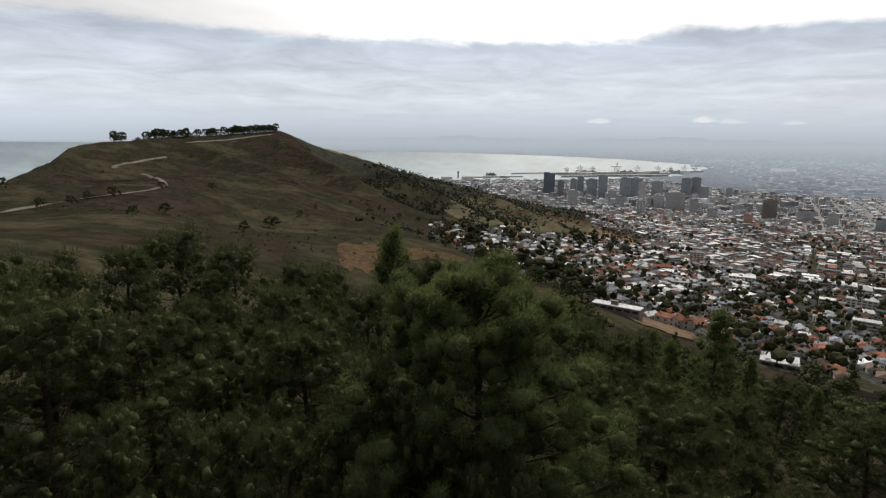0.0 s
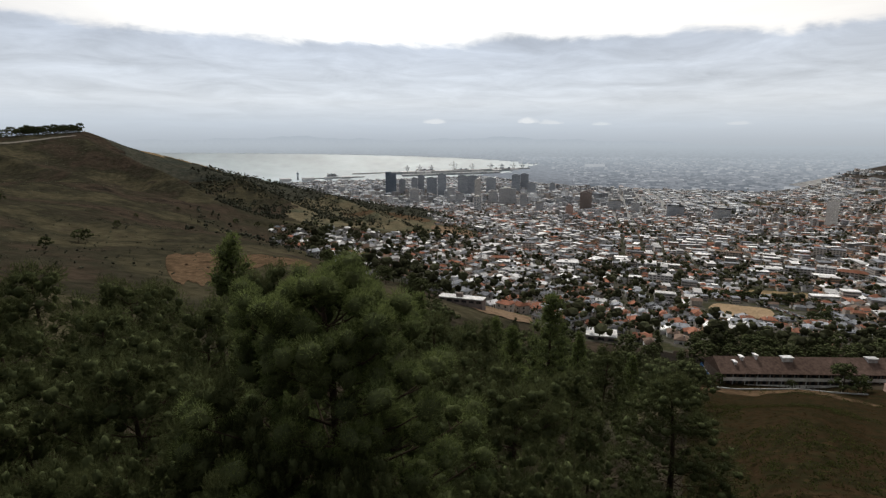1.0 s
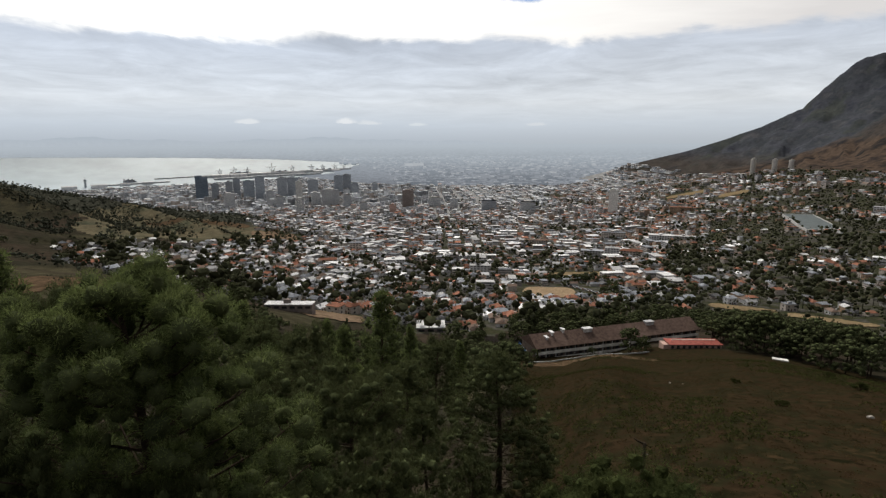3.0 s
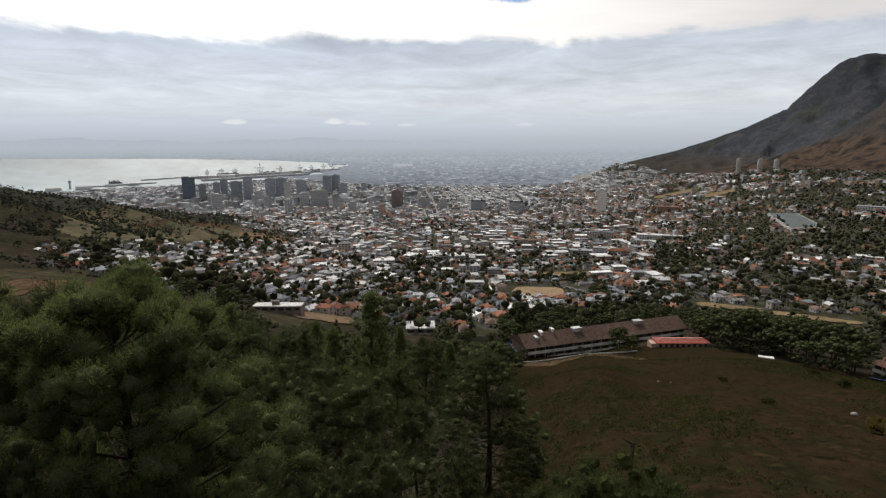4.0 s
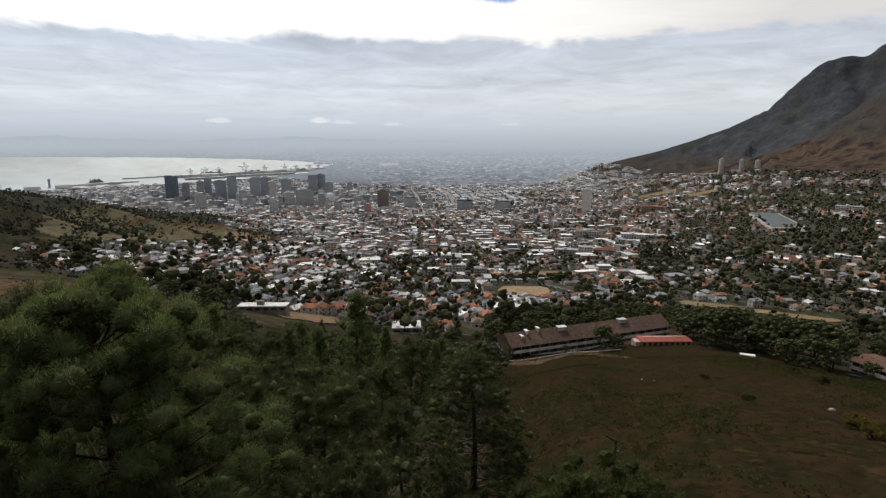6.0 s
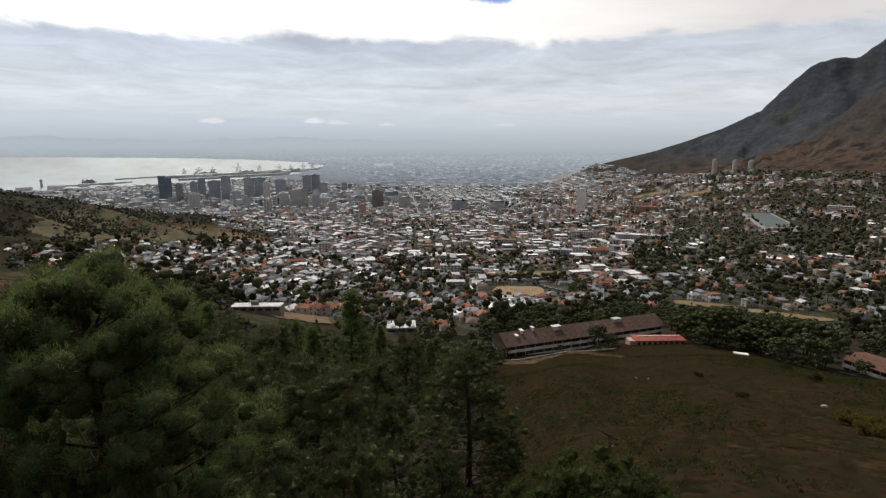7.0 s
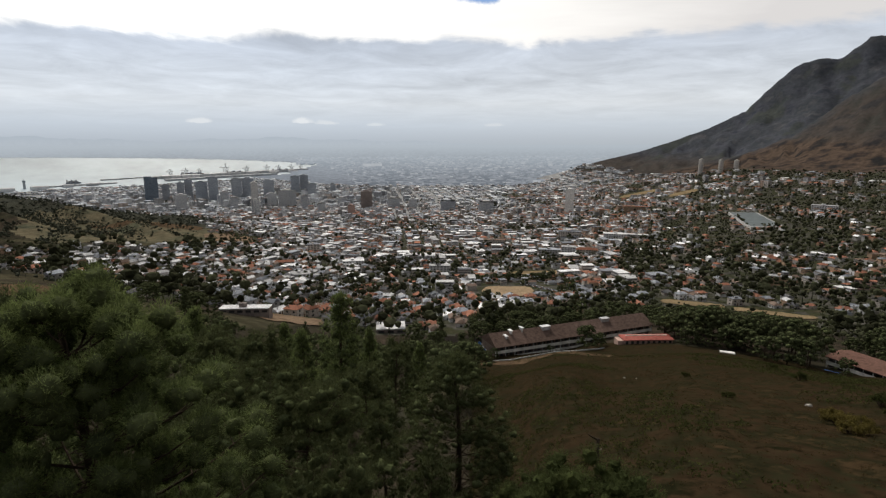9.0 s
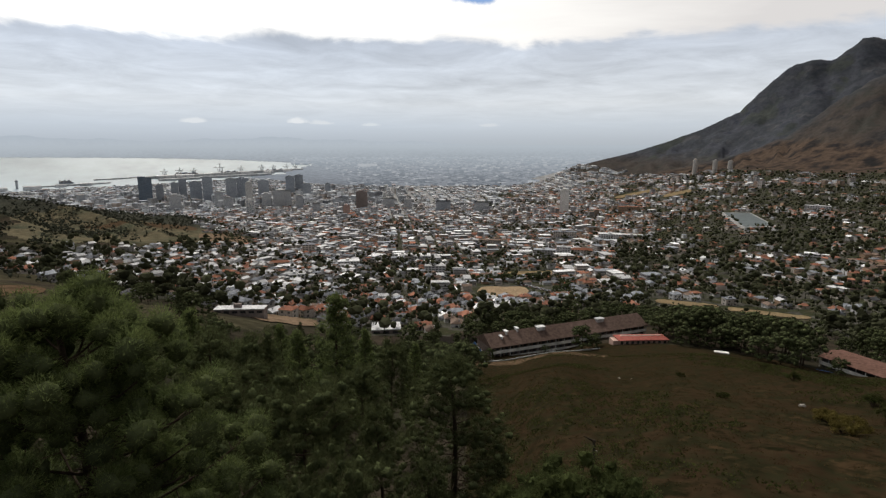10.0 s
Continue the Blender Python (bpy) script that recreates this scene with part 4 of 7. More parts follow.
# the grove in front of the lookout: bearing, plan distance, angle of sight to the top, crown radius, kind
M_PINE = needle_material("young_pine_needles", [(0.043, 0.050, 0.024), (0.070, 0.080, 0.035), (0.052, 0.061, 0.028)], 0.35)
big = pine(11, 20.0, 3.6, 0.50, 392, 560, 0.0085, csize=(0.30, 0.56), per=7, ln=0.11)
near_kinds = [pine(s, 16.0, 3.6, 0.30, 252, 135, 0.015, csize=(0.34, 0.64), leaf=M_PINE, per=6, ln=0.22, shape=f) for s, f in ((21, "round"), (22, "spire"), (23, "round"))]
mid_kinds = [pine(s, 18.0, 4.6, 0.22, 225, 80, 0.031, csize=(0.5, 0.92), leaf=M_PINE, per=5, ln=0.33, shape=f) for s, f in ((31, "spire"), (32, "round"))]
cone_kinds = [pine(s, 22.0, 4.4, 0.16, 200, 60, 0.06, shape="cone", csize=(0.6, 1.1), per=4, ln=0.45) for s in (41, 42)]
right_pine = pine(71, 18.0, 6.0, 0.22, 320, 90, 0.034, shape="spire", csize=(0.55, 1.0), leaf=M_PINE, per=6, ln=0.32)
H0 = {right_pine.name: 18.0}
for o in [big]:
    H0[o.name] = 20.0
for o in near_kinds:
    H0[o.name] = 16.0
for o in mid_kinds:
    H0[o.name] = 18.0
for o in cone_kinds:
    H0[o.name] = 22.0
used = set()


def grow(kind, az, d, el, turn, label=PINE, group="pines of the grove", wide=1.0):
    """Set a tree of a kind so that its top stands at the angle of sight."""
    p = stand(az, d)
    tall = EYE + d * math.tan(radians(el)) - p.z - 0.6
    s = tall / H0[kind.name]
    m = Matrix.LocRotScale(p, Euler((0, 0, radians(turn))), (s * wide, s * wide, s))
    if kind.name in used:
        o = copy_thing(kind, m @ Matrix.Diagonal((*(1 / c for c in kind.scale), 1)))
    else:
        used.add(kind.name)
        kind.matrix_basis = m
        o = kind
    return tagged(o, label, "tree", group)


n1, n2, n3 = near_kinds
m1, m2 = mid_kinds
c1, c2 = cone_kinds
grow(big, 3.2, 15.5, -11.6, 40, "broad dark pine with a rounded crown of needle clumps")
for kind, az, d, el, turn, wide in (
    (n1, 24.5, 25, -23.6, 10, 1.0), (n2, 11.5, 20, -23.0, 80, 0.9), (n3, 26.5, 17.5, -30.5, 200, 0.7), (n1, 7.5, 12.0, -31.0, 120, 0.45), (n2, -6.5, 15.5, -21.0, 20, 0.8),
    (n3, 17.5, 31, -21.5, 150, 0.9), (n2, 33.0, 33, -26.5, 260, 0.8), (n3, 38.0, 29, -31.5, 300, 0.6), (n1, 15.5, 15.0, -33.0, 230, 0.45),
    (n1, -37.5, 21, -13.0, 70, 0.95), (n3, -29.5, 24, -15.5, 140, 0.95), (n2, -22.5, 27, -15.0, 310, 1.0), (n1, -14.5, 24, -17.5, 190, 0.9), (n3, -42, 26, -9.5, 350, 1.0),
    (n2, -34, 17, -22.5, 100, 0.7), (n1, -25, 16.5, -25.0, 280, 0.65), (n3, -16.5, 15, -26.5, 40, 0.6), (n2, -10, 11.5, -31.0, 170, 0.45), (n3, -1.5, 13.5, -27.0, 330, 0.5),
    (right_pine, 40.6, 52, -21.7, 0, 1.2), (m2, 20.0, 62, -18.6, 60, 0.8), (m1, 15.5, 48, -17.8, 120, 0.85), (m2, 33.8, 75, -20.4, 200, 0.75), (m2, 30.5, 50, -22.8, 20, 0.75),
    (m1, -31, 44, -9.4, 30, 0.9), (m2, -26.2, 52, -8.6, 90, 0.9), (m1, -20.5, 48, -10.1, 210, 0.9), (m2, -14.5, 52, -12.6, 330, 0.85), (m2, -36, 40, -10.0, 150, 0.9), (m1, -11.3, 58, -12.8, 260, 0.7), (m2, -1.5, 60, -12.5, 45, 0.7), (m1, -8.5, 36, -15.0, 75, 0.75), (m2, 6.5, 40, -15.5, 110, 0.9), (m1, -17.5, 36, -14.0, 15, 0.9),
    (c1, 27.8, 92, -15.6, 10, 1.0), (c2, -5.5, 70, -9.2, 80, 0.95), (c1, 24.2, 84, -18.6, 160, 0.8), (c2, 31.0, 105, -18.9, 240, 0.8), (c1, 36.0, 95, -20.6, 300, 0.8), (c2, 13.4, 75, -15.6, 20, 0.85), (c1, 22.4, 125, -17.9, 100, 0.9),
):
    grow(kind, az, d, el, turn, wide=wide)

# belts of trees further down the slope
belt_kinds = [pine(s, 11.0, 4.8, 0.14, 46, 15, 0.34, csize=(1.0, 1.8), leaf=M_LEAF, name="tree") for s in (51, 52, 53)]
belt_kinds += [pine(54, 12.0, 5.4, 0.25, 48, 18, 0.32, shape="umbrella", csize=(1.1, 1.8), leaf=M_LEAF, name="tree"), pine(55, 14.0, 2.9, 0.15, 50, 30, 0.24, shape="cone", csize=(0.9, 1.5), leaf=M_LEAF, name="tree")]
brng = random.Random(8)
BELT = "dark leafy tree in the belt above the houses"
placed = []


def belt(az, d, s, kind=None, label=BELT, group="trees of the belt"):
    k = kind or brng.choice(belt_kinds)
    p = stand(az, d, 0.4)
    m = Matrix.LocRotScale(p, Euler((0, 0, brng.uniform(0, 6.28))), (s * brng.uniform(0.9, 1.15), s * brng.uniform(0.9, 1.15), s * brng.uniform(0.9, 1.1)))
    if k.name in used:
        o = copy_thing(k, m @ Matrix.Diagonal((*(1 / c for c in k.scale), 1)))
    else:
        used.add(k.name)
        k.matrix_basis = m
        o = k
    placed.append((p.x, p.y))
    return tagged(o, label, "tree", group)


for _ in range(70):                                     # wood between the grove and the first houses
    az = brng.uniform(12, 42.5)
    d = brng.uniform(105, np.interp(az, [12, 20, 30, 36, 42.5], [300, 275, 255, 265, 250]))
    if (14.5 < az < 26.5 and d > 190) or (30.5 < az < 35.5 and d > 205):
        continue
    belt(az, d, brng.uniform(0.75, 1.15))
for _ in range(100):                                     # behind the long block and the meadow's brow
    az = brng.uniform(42, 84)
    d0 = np.interp(az, [42, 50, 60, 62, 84], [272, 290, 310, 262, 285])
    d = d0 + (np.interp(az, [42, 52, 62, 84], [70, 66, 60, 70])) * brng.random()
    belt(az, d, brng.uniform(0.65, 1.1), None if az < 60 else belt_kinds[brng.choice((0, 1, 2, 3, 3))])
for az, d, s in ((43.6, 226, 0.5), (44.4, 232, 0.42), (50.4, 243, 0.36), (54.2, 243, 1.0), (55.2, 246, 0.6), (55.6, 250, 0.55), (63.8, 258, 0.8), (65.5, 262, 0.85), (70.5, 248, 1.0), (72.3, 246, 1.15), (73.8, 243, 1.0), (76.6, 241, 0.6), (67.4, 262, 1.0), (69.0, 260, 1.05), (80.5, 236, 0.4), (82, 232, 0.45)):
    belt(az, d, s, belt_kinds[brng.choice((0, 1, 2))])
for az, d, s in ((62.6, 270, 1.05), (63.6, 282, 1.2), (64.6, 268, 1.2), (66.0, 274, 1.25), (67.2, 285, 1.2), (68.4, 270, 1.2), (69.8, 276, 1.3), (71.2, 266, 1.15), (72.6, 262, 1.25), (74.0, 258, 1.2), (61.6, 292, 1.0), (70.6, 292, 1.1), (65.2, 296, 1.1)):
    belt(az, d, s * 1.14, belt_kinds[3], "dark spreading umbrella pine behind the meadow", "umbrella pines behind the meadow")
for i in range(30):                                     # rows round the sports fields
    az = 41.6 + 9.4 * i / 29 + brng.uniform(-0.2, 0.2)
    belt(az, 0.5 * (sight(46, -14.8) + sight(48, -13.6)) + 6 * math.sin(i) - 4, brng.uniform(0.7, 1.0), belt_kinds[brng.choice((0, 1, 2))])
for _ in range(16):
    belt(brng.uniform(51.2, 53.0), brng.uniform(sight(46, -15.75) - 6, sight(46, -14.8) + 20), brng.uniform(0.6, 0.95), belt_kinds[brng.choice((0, 1, 2))])
for az in (42.6, 43.4, 44.6, 46.0):
    belt(az, sight(46, -15.75) - brng.uniform(10, 18), brng.uniform(0.45, 0.65), belt_kinds[1])
for _ in range(34):
    belt(brng.uniform(57, 80), sight(66, -15.8) - brng.uniform(3, 18), brng.uniform(0.38, 0.6))

for _ in range(16):                                     # wood between the big pine and the upper houses
    az = brng.uniform(2, 15)
    belt(az, brng.uniform(np.interp(az, [2, 15], [300, 200]), np.interp(az, [2, 15], [400, 330])), brng.uniform(0.7, 1.1))

for _ in range(26):                                     # low trees before the earth bank and the hall
    az = brng.choice((brng.uniform(14.5, 26.5), brng.uniform(30.5, 35.5)))
    belt(az, brng.uniform(185, 232 if az > 27 else 270), brng.uniform(0.35, 0.55))

# trees on the grassy hill
hill_kind = pine(61, 11.0, 5.2, 0.16, 28, 26, 0.36, csize=(1.4, 2.3), leaf=M_LEAF)
for lo, hi, n in ((-30.6, -29.0, 6), (-28.0, -24.2, 24), (-24.2, -19.8, 20), (-20.2, -16.4, 36)):
    for _ in range(n):
        az = brng.uniform(lo, hi)
        crest = np.interp(az, [-33, -26, -16], [980, 1180, 1320])
        belt(az, crest + brng.uniform(-8, 30), brng.uniform(0.9, 1.45), hill_kind, "dark spreading pine on the hill's crest", "pines on the crest")
for az, el, s in ((-17.6, -8.6, 0.75), (-17.0, -8.7, 0.7), (-26.8, -6.9, 0.75), (-29.5, -7.0, 0.6), (-22.6, -4.8, 0.7), (-34, -5.7, 0.6), (-36.2, -5.9, 0.7), (-32.8, -5.4, 0.6), (-30.8, -5.2, 0.7), (-38.6, -4.2, 0.9), (-26.9, -4.7, 0.6), (-13, -6.8, 0.4), (-9.5, -6.4, 0.45), (-31.5, -3.1, 0.4), (-24.2, -1.7, 0.4), (-20, -9.0, 0.6), (-14.6, -7.6, 0.5), (-4.5, -7.9, 0.6), (-2.5, -8.3, 0.6), (-1.2, -8.6, 0.6)):
    belt(az, sight(az, el, 60), s, hill_kind if s > 0.5 else belt_kinds[1], "lone dark tree on the grassy slope", "trees on the slope")

# ---- the city ----
W_WHITE = material("white_render", [(0.54, 0.54, 0.555), (0.70, 0.70, 0.71)], 0.8, 0.1, 0.85, vary=0.25)
W_CREAM = material("cream_render", [(0.44, 0.40, 0.365), (0.55, 0.50, 0.455)], 0.8, 0.1, 0.85, vary=0.2)
W_GREY = material("grey_render", [(0.30, 0.29, 0.28), (0.40, 0.39, 0.38)], 0.8, 0.1, 0.85, vary=0.25)
W_OCHRE = material("ochre_render", [(0.36, 0.25, 0.17), (0.44, 0.31, 0.22)], 0.8, 0.1, 0.85, vary=0.2)
R_PALE = material("pale_sheet_roof", [(0.46, 0.465, 0.48), (0.68, 0.68, 0.685)], 1.2, 0.15, 0.6, vary=0.45)
R_GREY = material("grey_sheet_roof", [(0.19, 0.205, 0.23), (0.29, 0.305, 0.335)], 1.2, 0.15, 0.65, vary=0.45)
R_DARK = material("dark_slate_roof", [(0.085, 0.088, 0.097), (0.14, 0.14, 0.145)], 1.2, 0.15, 0.8, vary=0.3)
R_TILE = material("terracotta_roof", [(0.225, 0.100, 0.068), (0.30, 0.15, 0.105)], 1.2, 0.15, 0.85, vary=0.3)
R_BROWN = material("brown_roof", [(0.135, 0.098, 0.08), (0.19, 0.145, 0.12)], 1.2, 0.15, 0.85, vary=0.3)
M_PANE = material("window_glass", [(0.03, 0.035, 0.04), (0.05, 0.055, 0.06)], 1.0, 0.2, 0.15, spec=0.5)
M_DOOR = material("brown_door", [(0.10, 0.06, 0.035), (0.14, 0.085, 0.05)], 2.0, 0.3, 0.6)
ROOFS = {R_PALE: "pale metal", R_GREY: "grey sheet", R_DARK: "dark slate", R_TILE: "terracotta tile", R_BROWN: "brown tile"}
WALLS = {W_WHITE: "white", W_CREAM: "cream", W_GREY: "grey", W_OCHRE: "ochre"}


def house(w, l, h, rise, wall, roof, hip, wing, flat=False):
    """A house on a slope: walls, roof, chimney, windows and a door."""
    o = thing("house")
    b = boxed(-w / 2, -l / 2, -4, w / 2, l / 2, h)
    if wing:
        box(b, w / 2 - 0.4, -l / 2 + 0.6, -4, w / 2 + wing, l / 2 - l * 0.45, h - 0.5)
    part("wall", b, wall, o)
    if flat:
        rb = boxed(-w / 2 - 0.25, -l / 2 - 0.25, h, w / 2 + 0.25, l / 2 + 0.25, h + 0.35)
        box(rb, -w * 0.2, -l * 0.1, h + 0.35, w * 0.15, l * 0.2, h + 1.6)
    else:
        rb = roof_bm(w, l, h, rise, 0.5, hip)
        if wing:
            r2 = roof_bm(l * 0.55 - 0.6, wing + w / 2, h - 0.5, rise * 0.7, 0.4, 0.0)
            m2_ = bpy.data.meshes.new("t")
            r2.transform(Matrix.Translation((w / 4 + wing / 2, -l * 0.225, 0)) @ Matrix.Rotation(radians(90), 4, "Z"))
            r2.to_mesh(m2_)
            r2.free()
            rb.from_mesh(m2_)
    top_ = part("roof", rb, roof, o)
    part("chimney", boxed(-w * 0.28, l * 0.2, h, -w * 0.28 + 0.8, l * 0.2 + 0.8, h + rise * 0.75 + 0.9, bevel=0.06), wall, top_)
    levels = (h - 1.9,) if h < 5 else (h - 1.9, h - 4.8)
    for z in levels:
        for sx, y in ((-1, -l * 0.27), (-1, l * 0.25), (1, l * 0.3)):
            x = sx * (w / 2 + 0.02)
            part("window", boxed(x - 0.05, y - 0.75, z - 0.6, x + 0.05, y + 0.75, z + 0.7), M_PANE, o)
        for sy in (-1, 1):
            y = sy * (l / 2 + 0.02)
            part("window", boxed(-0.9, y - 0.05, z - 0.6, 0.9, y + 0.05, z + 0.7), M_PANE, o)
    part("door", boxed(-w / 2 - 0.07, -0.5, h - (2.9 if h < 5 else 5.8), -w / 2 + 0.02, 0.5, h - (0.8 if h < 5 else 3.7)), M_DOOR, o)
    return tagged(o, f"{WALLS[wall]} house with a {ROOFS[roof]} roof", "house", "houses on the slope")


KINDS = [
    (7, 9.5, 3.4, 2.0, W_WHITE, R_PALE, 0, 0), (7, 10, 6.0, 2.0, W_CREAM, R_TILE, 2.5, 2.2), (6.5, 9, 3.4, 2.1, W_WHITE, R_DARK, 0, 2.4), (7.5, 10, 6.2, 0.5, W_WHITE, R_PALE, 0, 0, True),
    (7, 9, 6.0, 1.9, W_WHITE, R_GREY, 2.5, 0), (6.5, 9.5, 3.6, 2.0, W_GREY, R_TILE, 0, 2.2), (7, 8.5, 6.0, 1.8, W_GREY, R_GREY, 0, 2.2), (7.5, 10.5, 6.2, 0.5, W_CREAM, R_GREY, 0, 0, True),
    (7, 10, 3.5, 2.0, W_CREAM, R_DARK, 2.5, 2.2), (6.5, 8, 6.0, 1.9, W_OCHRE, R_PALE, 0, 0), (7, 9, 3.4, 1.9, W_WHITE, R_BROWN, 2.5, 0), (7, 9.5, 6.0, 1.8, W_WHITE, R_PALE, 0, 2.2),
]
WEIGHT = [2, 6, 5, 1, 4, 6, 4, 2, 6, 1, 7, 1]
houses = [house(*k) for k in KINDS]
crng = random.Random(77)


def blocked(az, d):
    """Fields, water, big buildings and woods where no house stands."""
    if 42.0 < az < 51.8 and sight_f0 - (28 if az < 49 else 20) < d < sight_f1 + 12:
        return True
    if 45.0 < az < 51.6 and sight_g0 - 10 < d < sight_g1 + 8:
        return True
    if 60 < az < 75 and d < sight_t + 8:
        return True
    if in_basin(az, d):
        return True
    if any(a0 < az < a1 and d0 < d < d1 for a0, a1, d0, d1 in YELLOW):
        return True
    if 60.5 < az < 66.5 and sight_r0 - 60 < d < sight_r1 - 60 and crng.random() < 0.9:
        return True
    if 15.0 < az < 19.8 and sight_m0 - 20 < d < sight_m1 + 5:
        return True
    if 18 < az < 26.5 and d < sight_p + 6:
        return True
    return False


YELLOW = [(56.2, 60.8, sight(58, -5.35) - 25, sight(58, -4.9) + 5), (60.8, 63.8, sight(62, -5.15) - 25, sight(62, -4.7) + 5)]
sight_f0, sight_f1 = sight(46, -15.75), sight(46, -14.8)
sight_g0, sight_g1 = sight(48, -13.6), sight(48, -13.1)
sight_p = sight(22.5, -17.2)
sight_m0, sight_m1 = sight(17.2, -9.5), sight(17.2, -8.8)
sight_t = sight(68, -15.0)
sight_r0, sight_r1 = sight(68.3, -7.8) - 10, sight(68.3, -6.2) + 15


BASIN = [(66.3, sight(66.3, -6.42)), (68.5, sight(68.5, -6.28)), (70.6, sight(70.6, -7.35)), (68.2, sight(68.2, -7.65))]


def in_basin(az, d, grow_=1.18):
    """Whether a place lies in or close to the reservoir."""
    ca, cd = sum(a for a, _ in BASIN) / 4, sum(b for _, b in BASIN) / 4
    P = [(ca + (a - ca) * grow_, cd + (b - cd) * grow_) for a, b in BASIN]
    side = [(P[(i + 1) % 4][0] - P[i][0]) * (d - P[i][1]) - (P[(i + 1) % 4][1] - P[i][1]) * (az - P[i][0]) for i in range(4)]
    return all(s < 0 for s in side) or all(s > 0 for s in side)


def city_cells():
    """Plots of the street grid: plan position, bearing, true distance, heading, plot width."""
    out = []
    for turn, lo, hi in ((24.0, -1, 33), (58.0, 33, 83)):
        c, s = math.cos(radians(turn)), math.sin(radians(turn))
        for dlo, dhi, px, py, st in ((290, 1000, 10.5, 12.5, 6.0), (1000, 1700, 13.0, 15.5, 7.0), (1700, 2500, 18.0, 21.0, 8.0), (2500, 4900, 31.0, 36.0, 12.0)):
            m = int(dhi / px) + 1
            i, j = np.meshgrid(np.arange(-m, m), np.arange(-m, m))
            X = i * px + (i // 8) * st
            Y = j * py + (j // 2) * st
            x, y = (X * c - Y * s).ravel(), (X * s + Y * c).ravel()
            x = x + 10 * np.sin(y * 0.006 + 1)
            y = y + 10 * np.sin(x * 0.005)
            az, d = np.degrees(np.arctan2(x, y)), np.hypot(x, y)
            ok = (az > lo) & (az <= hi) & (d > dlo) & (d <= dhi)
            out += [(a, b, cc, dd, turn, px) for a, b, cc, dd in zip(x[ok], y[ok], az[ok], d[ok])]
    return out


cells = city_cells()
CX, CY, CA, CD = (np.array([c[i] for c in cells]) for i in range(4))
near_lim = np.interp(CA, [-6, 0, 3, 10, 16, 22, 30, 36, 40, 46, 52, 60, 70, 80], [760, 520, 440, 385, 365, 340, 300, 300, 310, 430, 450, 450, 440, 440])
spur_lim = np.interp(CA, [-4, 0, 10, 15, 20, 23], [700, 790, 865, 985, 1120, 1180])
up_lim = np.interp(CA, [45, 52, 58, 62, 64, 68, 72, 78, 84], [4850, 4300, 3200, 2780, 2620, 2380, 2250, 2080, 1900])
coast_ = np.interp(CA, *zip(*COAST)) - 60
keep = (CD < np.interp(CA, [-34, 20, 26, 30, 46, 50, 55, 60], [4700, 4700, 3900, 3600, 3500, 3700, 4500, 4700])) & (CD > near_lim) & (CD < up_lim) & (CD < coast_) & ~((CA < 15.5 + 2 * ripple(CX, CY, 0.02, 1.0)) & (CD > spur_lim) & (CD < 1850))
green = ripple(CX, CY, 0.009, 0.7) * 0.6 + ripple(CX, CY, 0.024, 3.3) * 0.55
leafy = np.interp(CD, [400, 700, 1100, 2000], [0.45, 0.36, 0.28, 0.25]) + 0.36 * green + 0.12 * ((CA > 57) & (CD < 2500)) + 0.03 * (CA > 66) + 0.14 * ((CA > 69) & (CD > 1050)) + 0.03 * ((CA > 53) & (CD < 800)) + 0.10 * np.clip((20 - CA) / 6, 0, 1) * (CD < 1200) - 0.05 * ((CA > 14) & (CA < 44) & (CD > 550)) - 0.10 * ((CD > 2500) & (CA < 45)) + 0.05 * ((CD > 1700) & (CA > 45))
CZ = land_z(CA, CD)
KK = warp(CD) / CD
n_house = 0
HP, TP, FAR = [], [], []
order = np.argsort(CD)
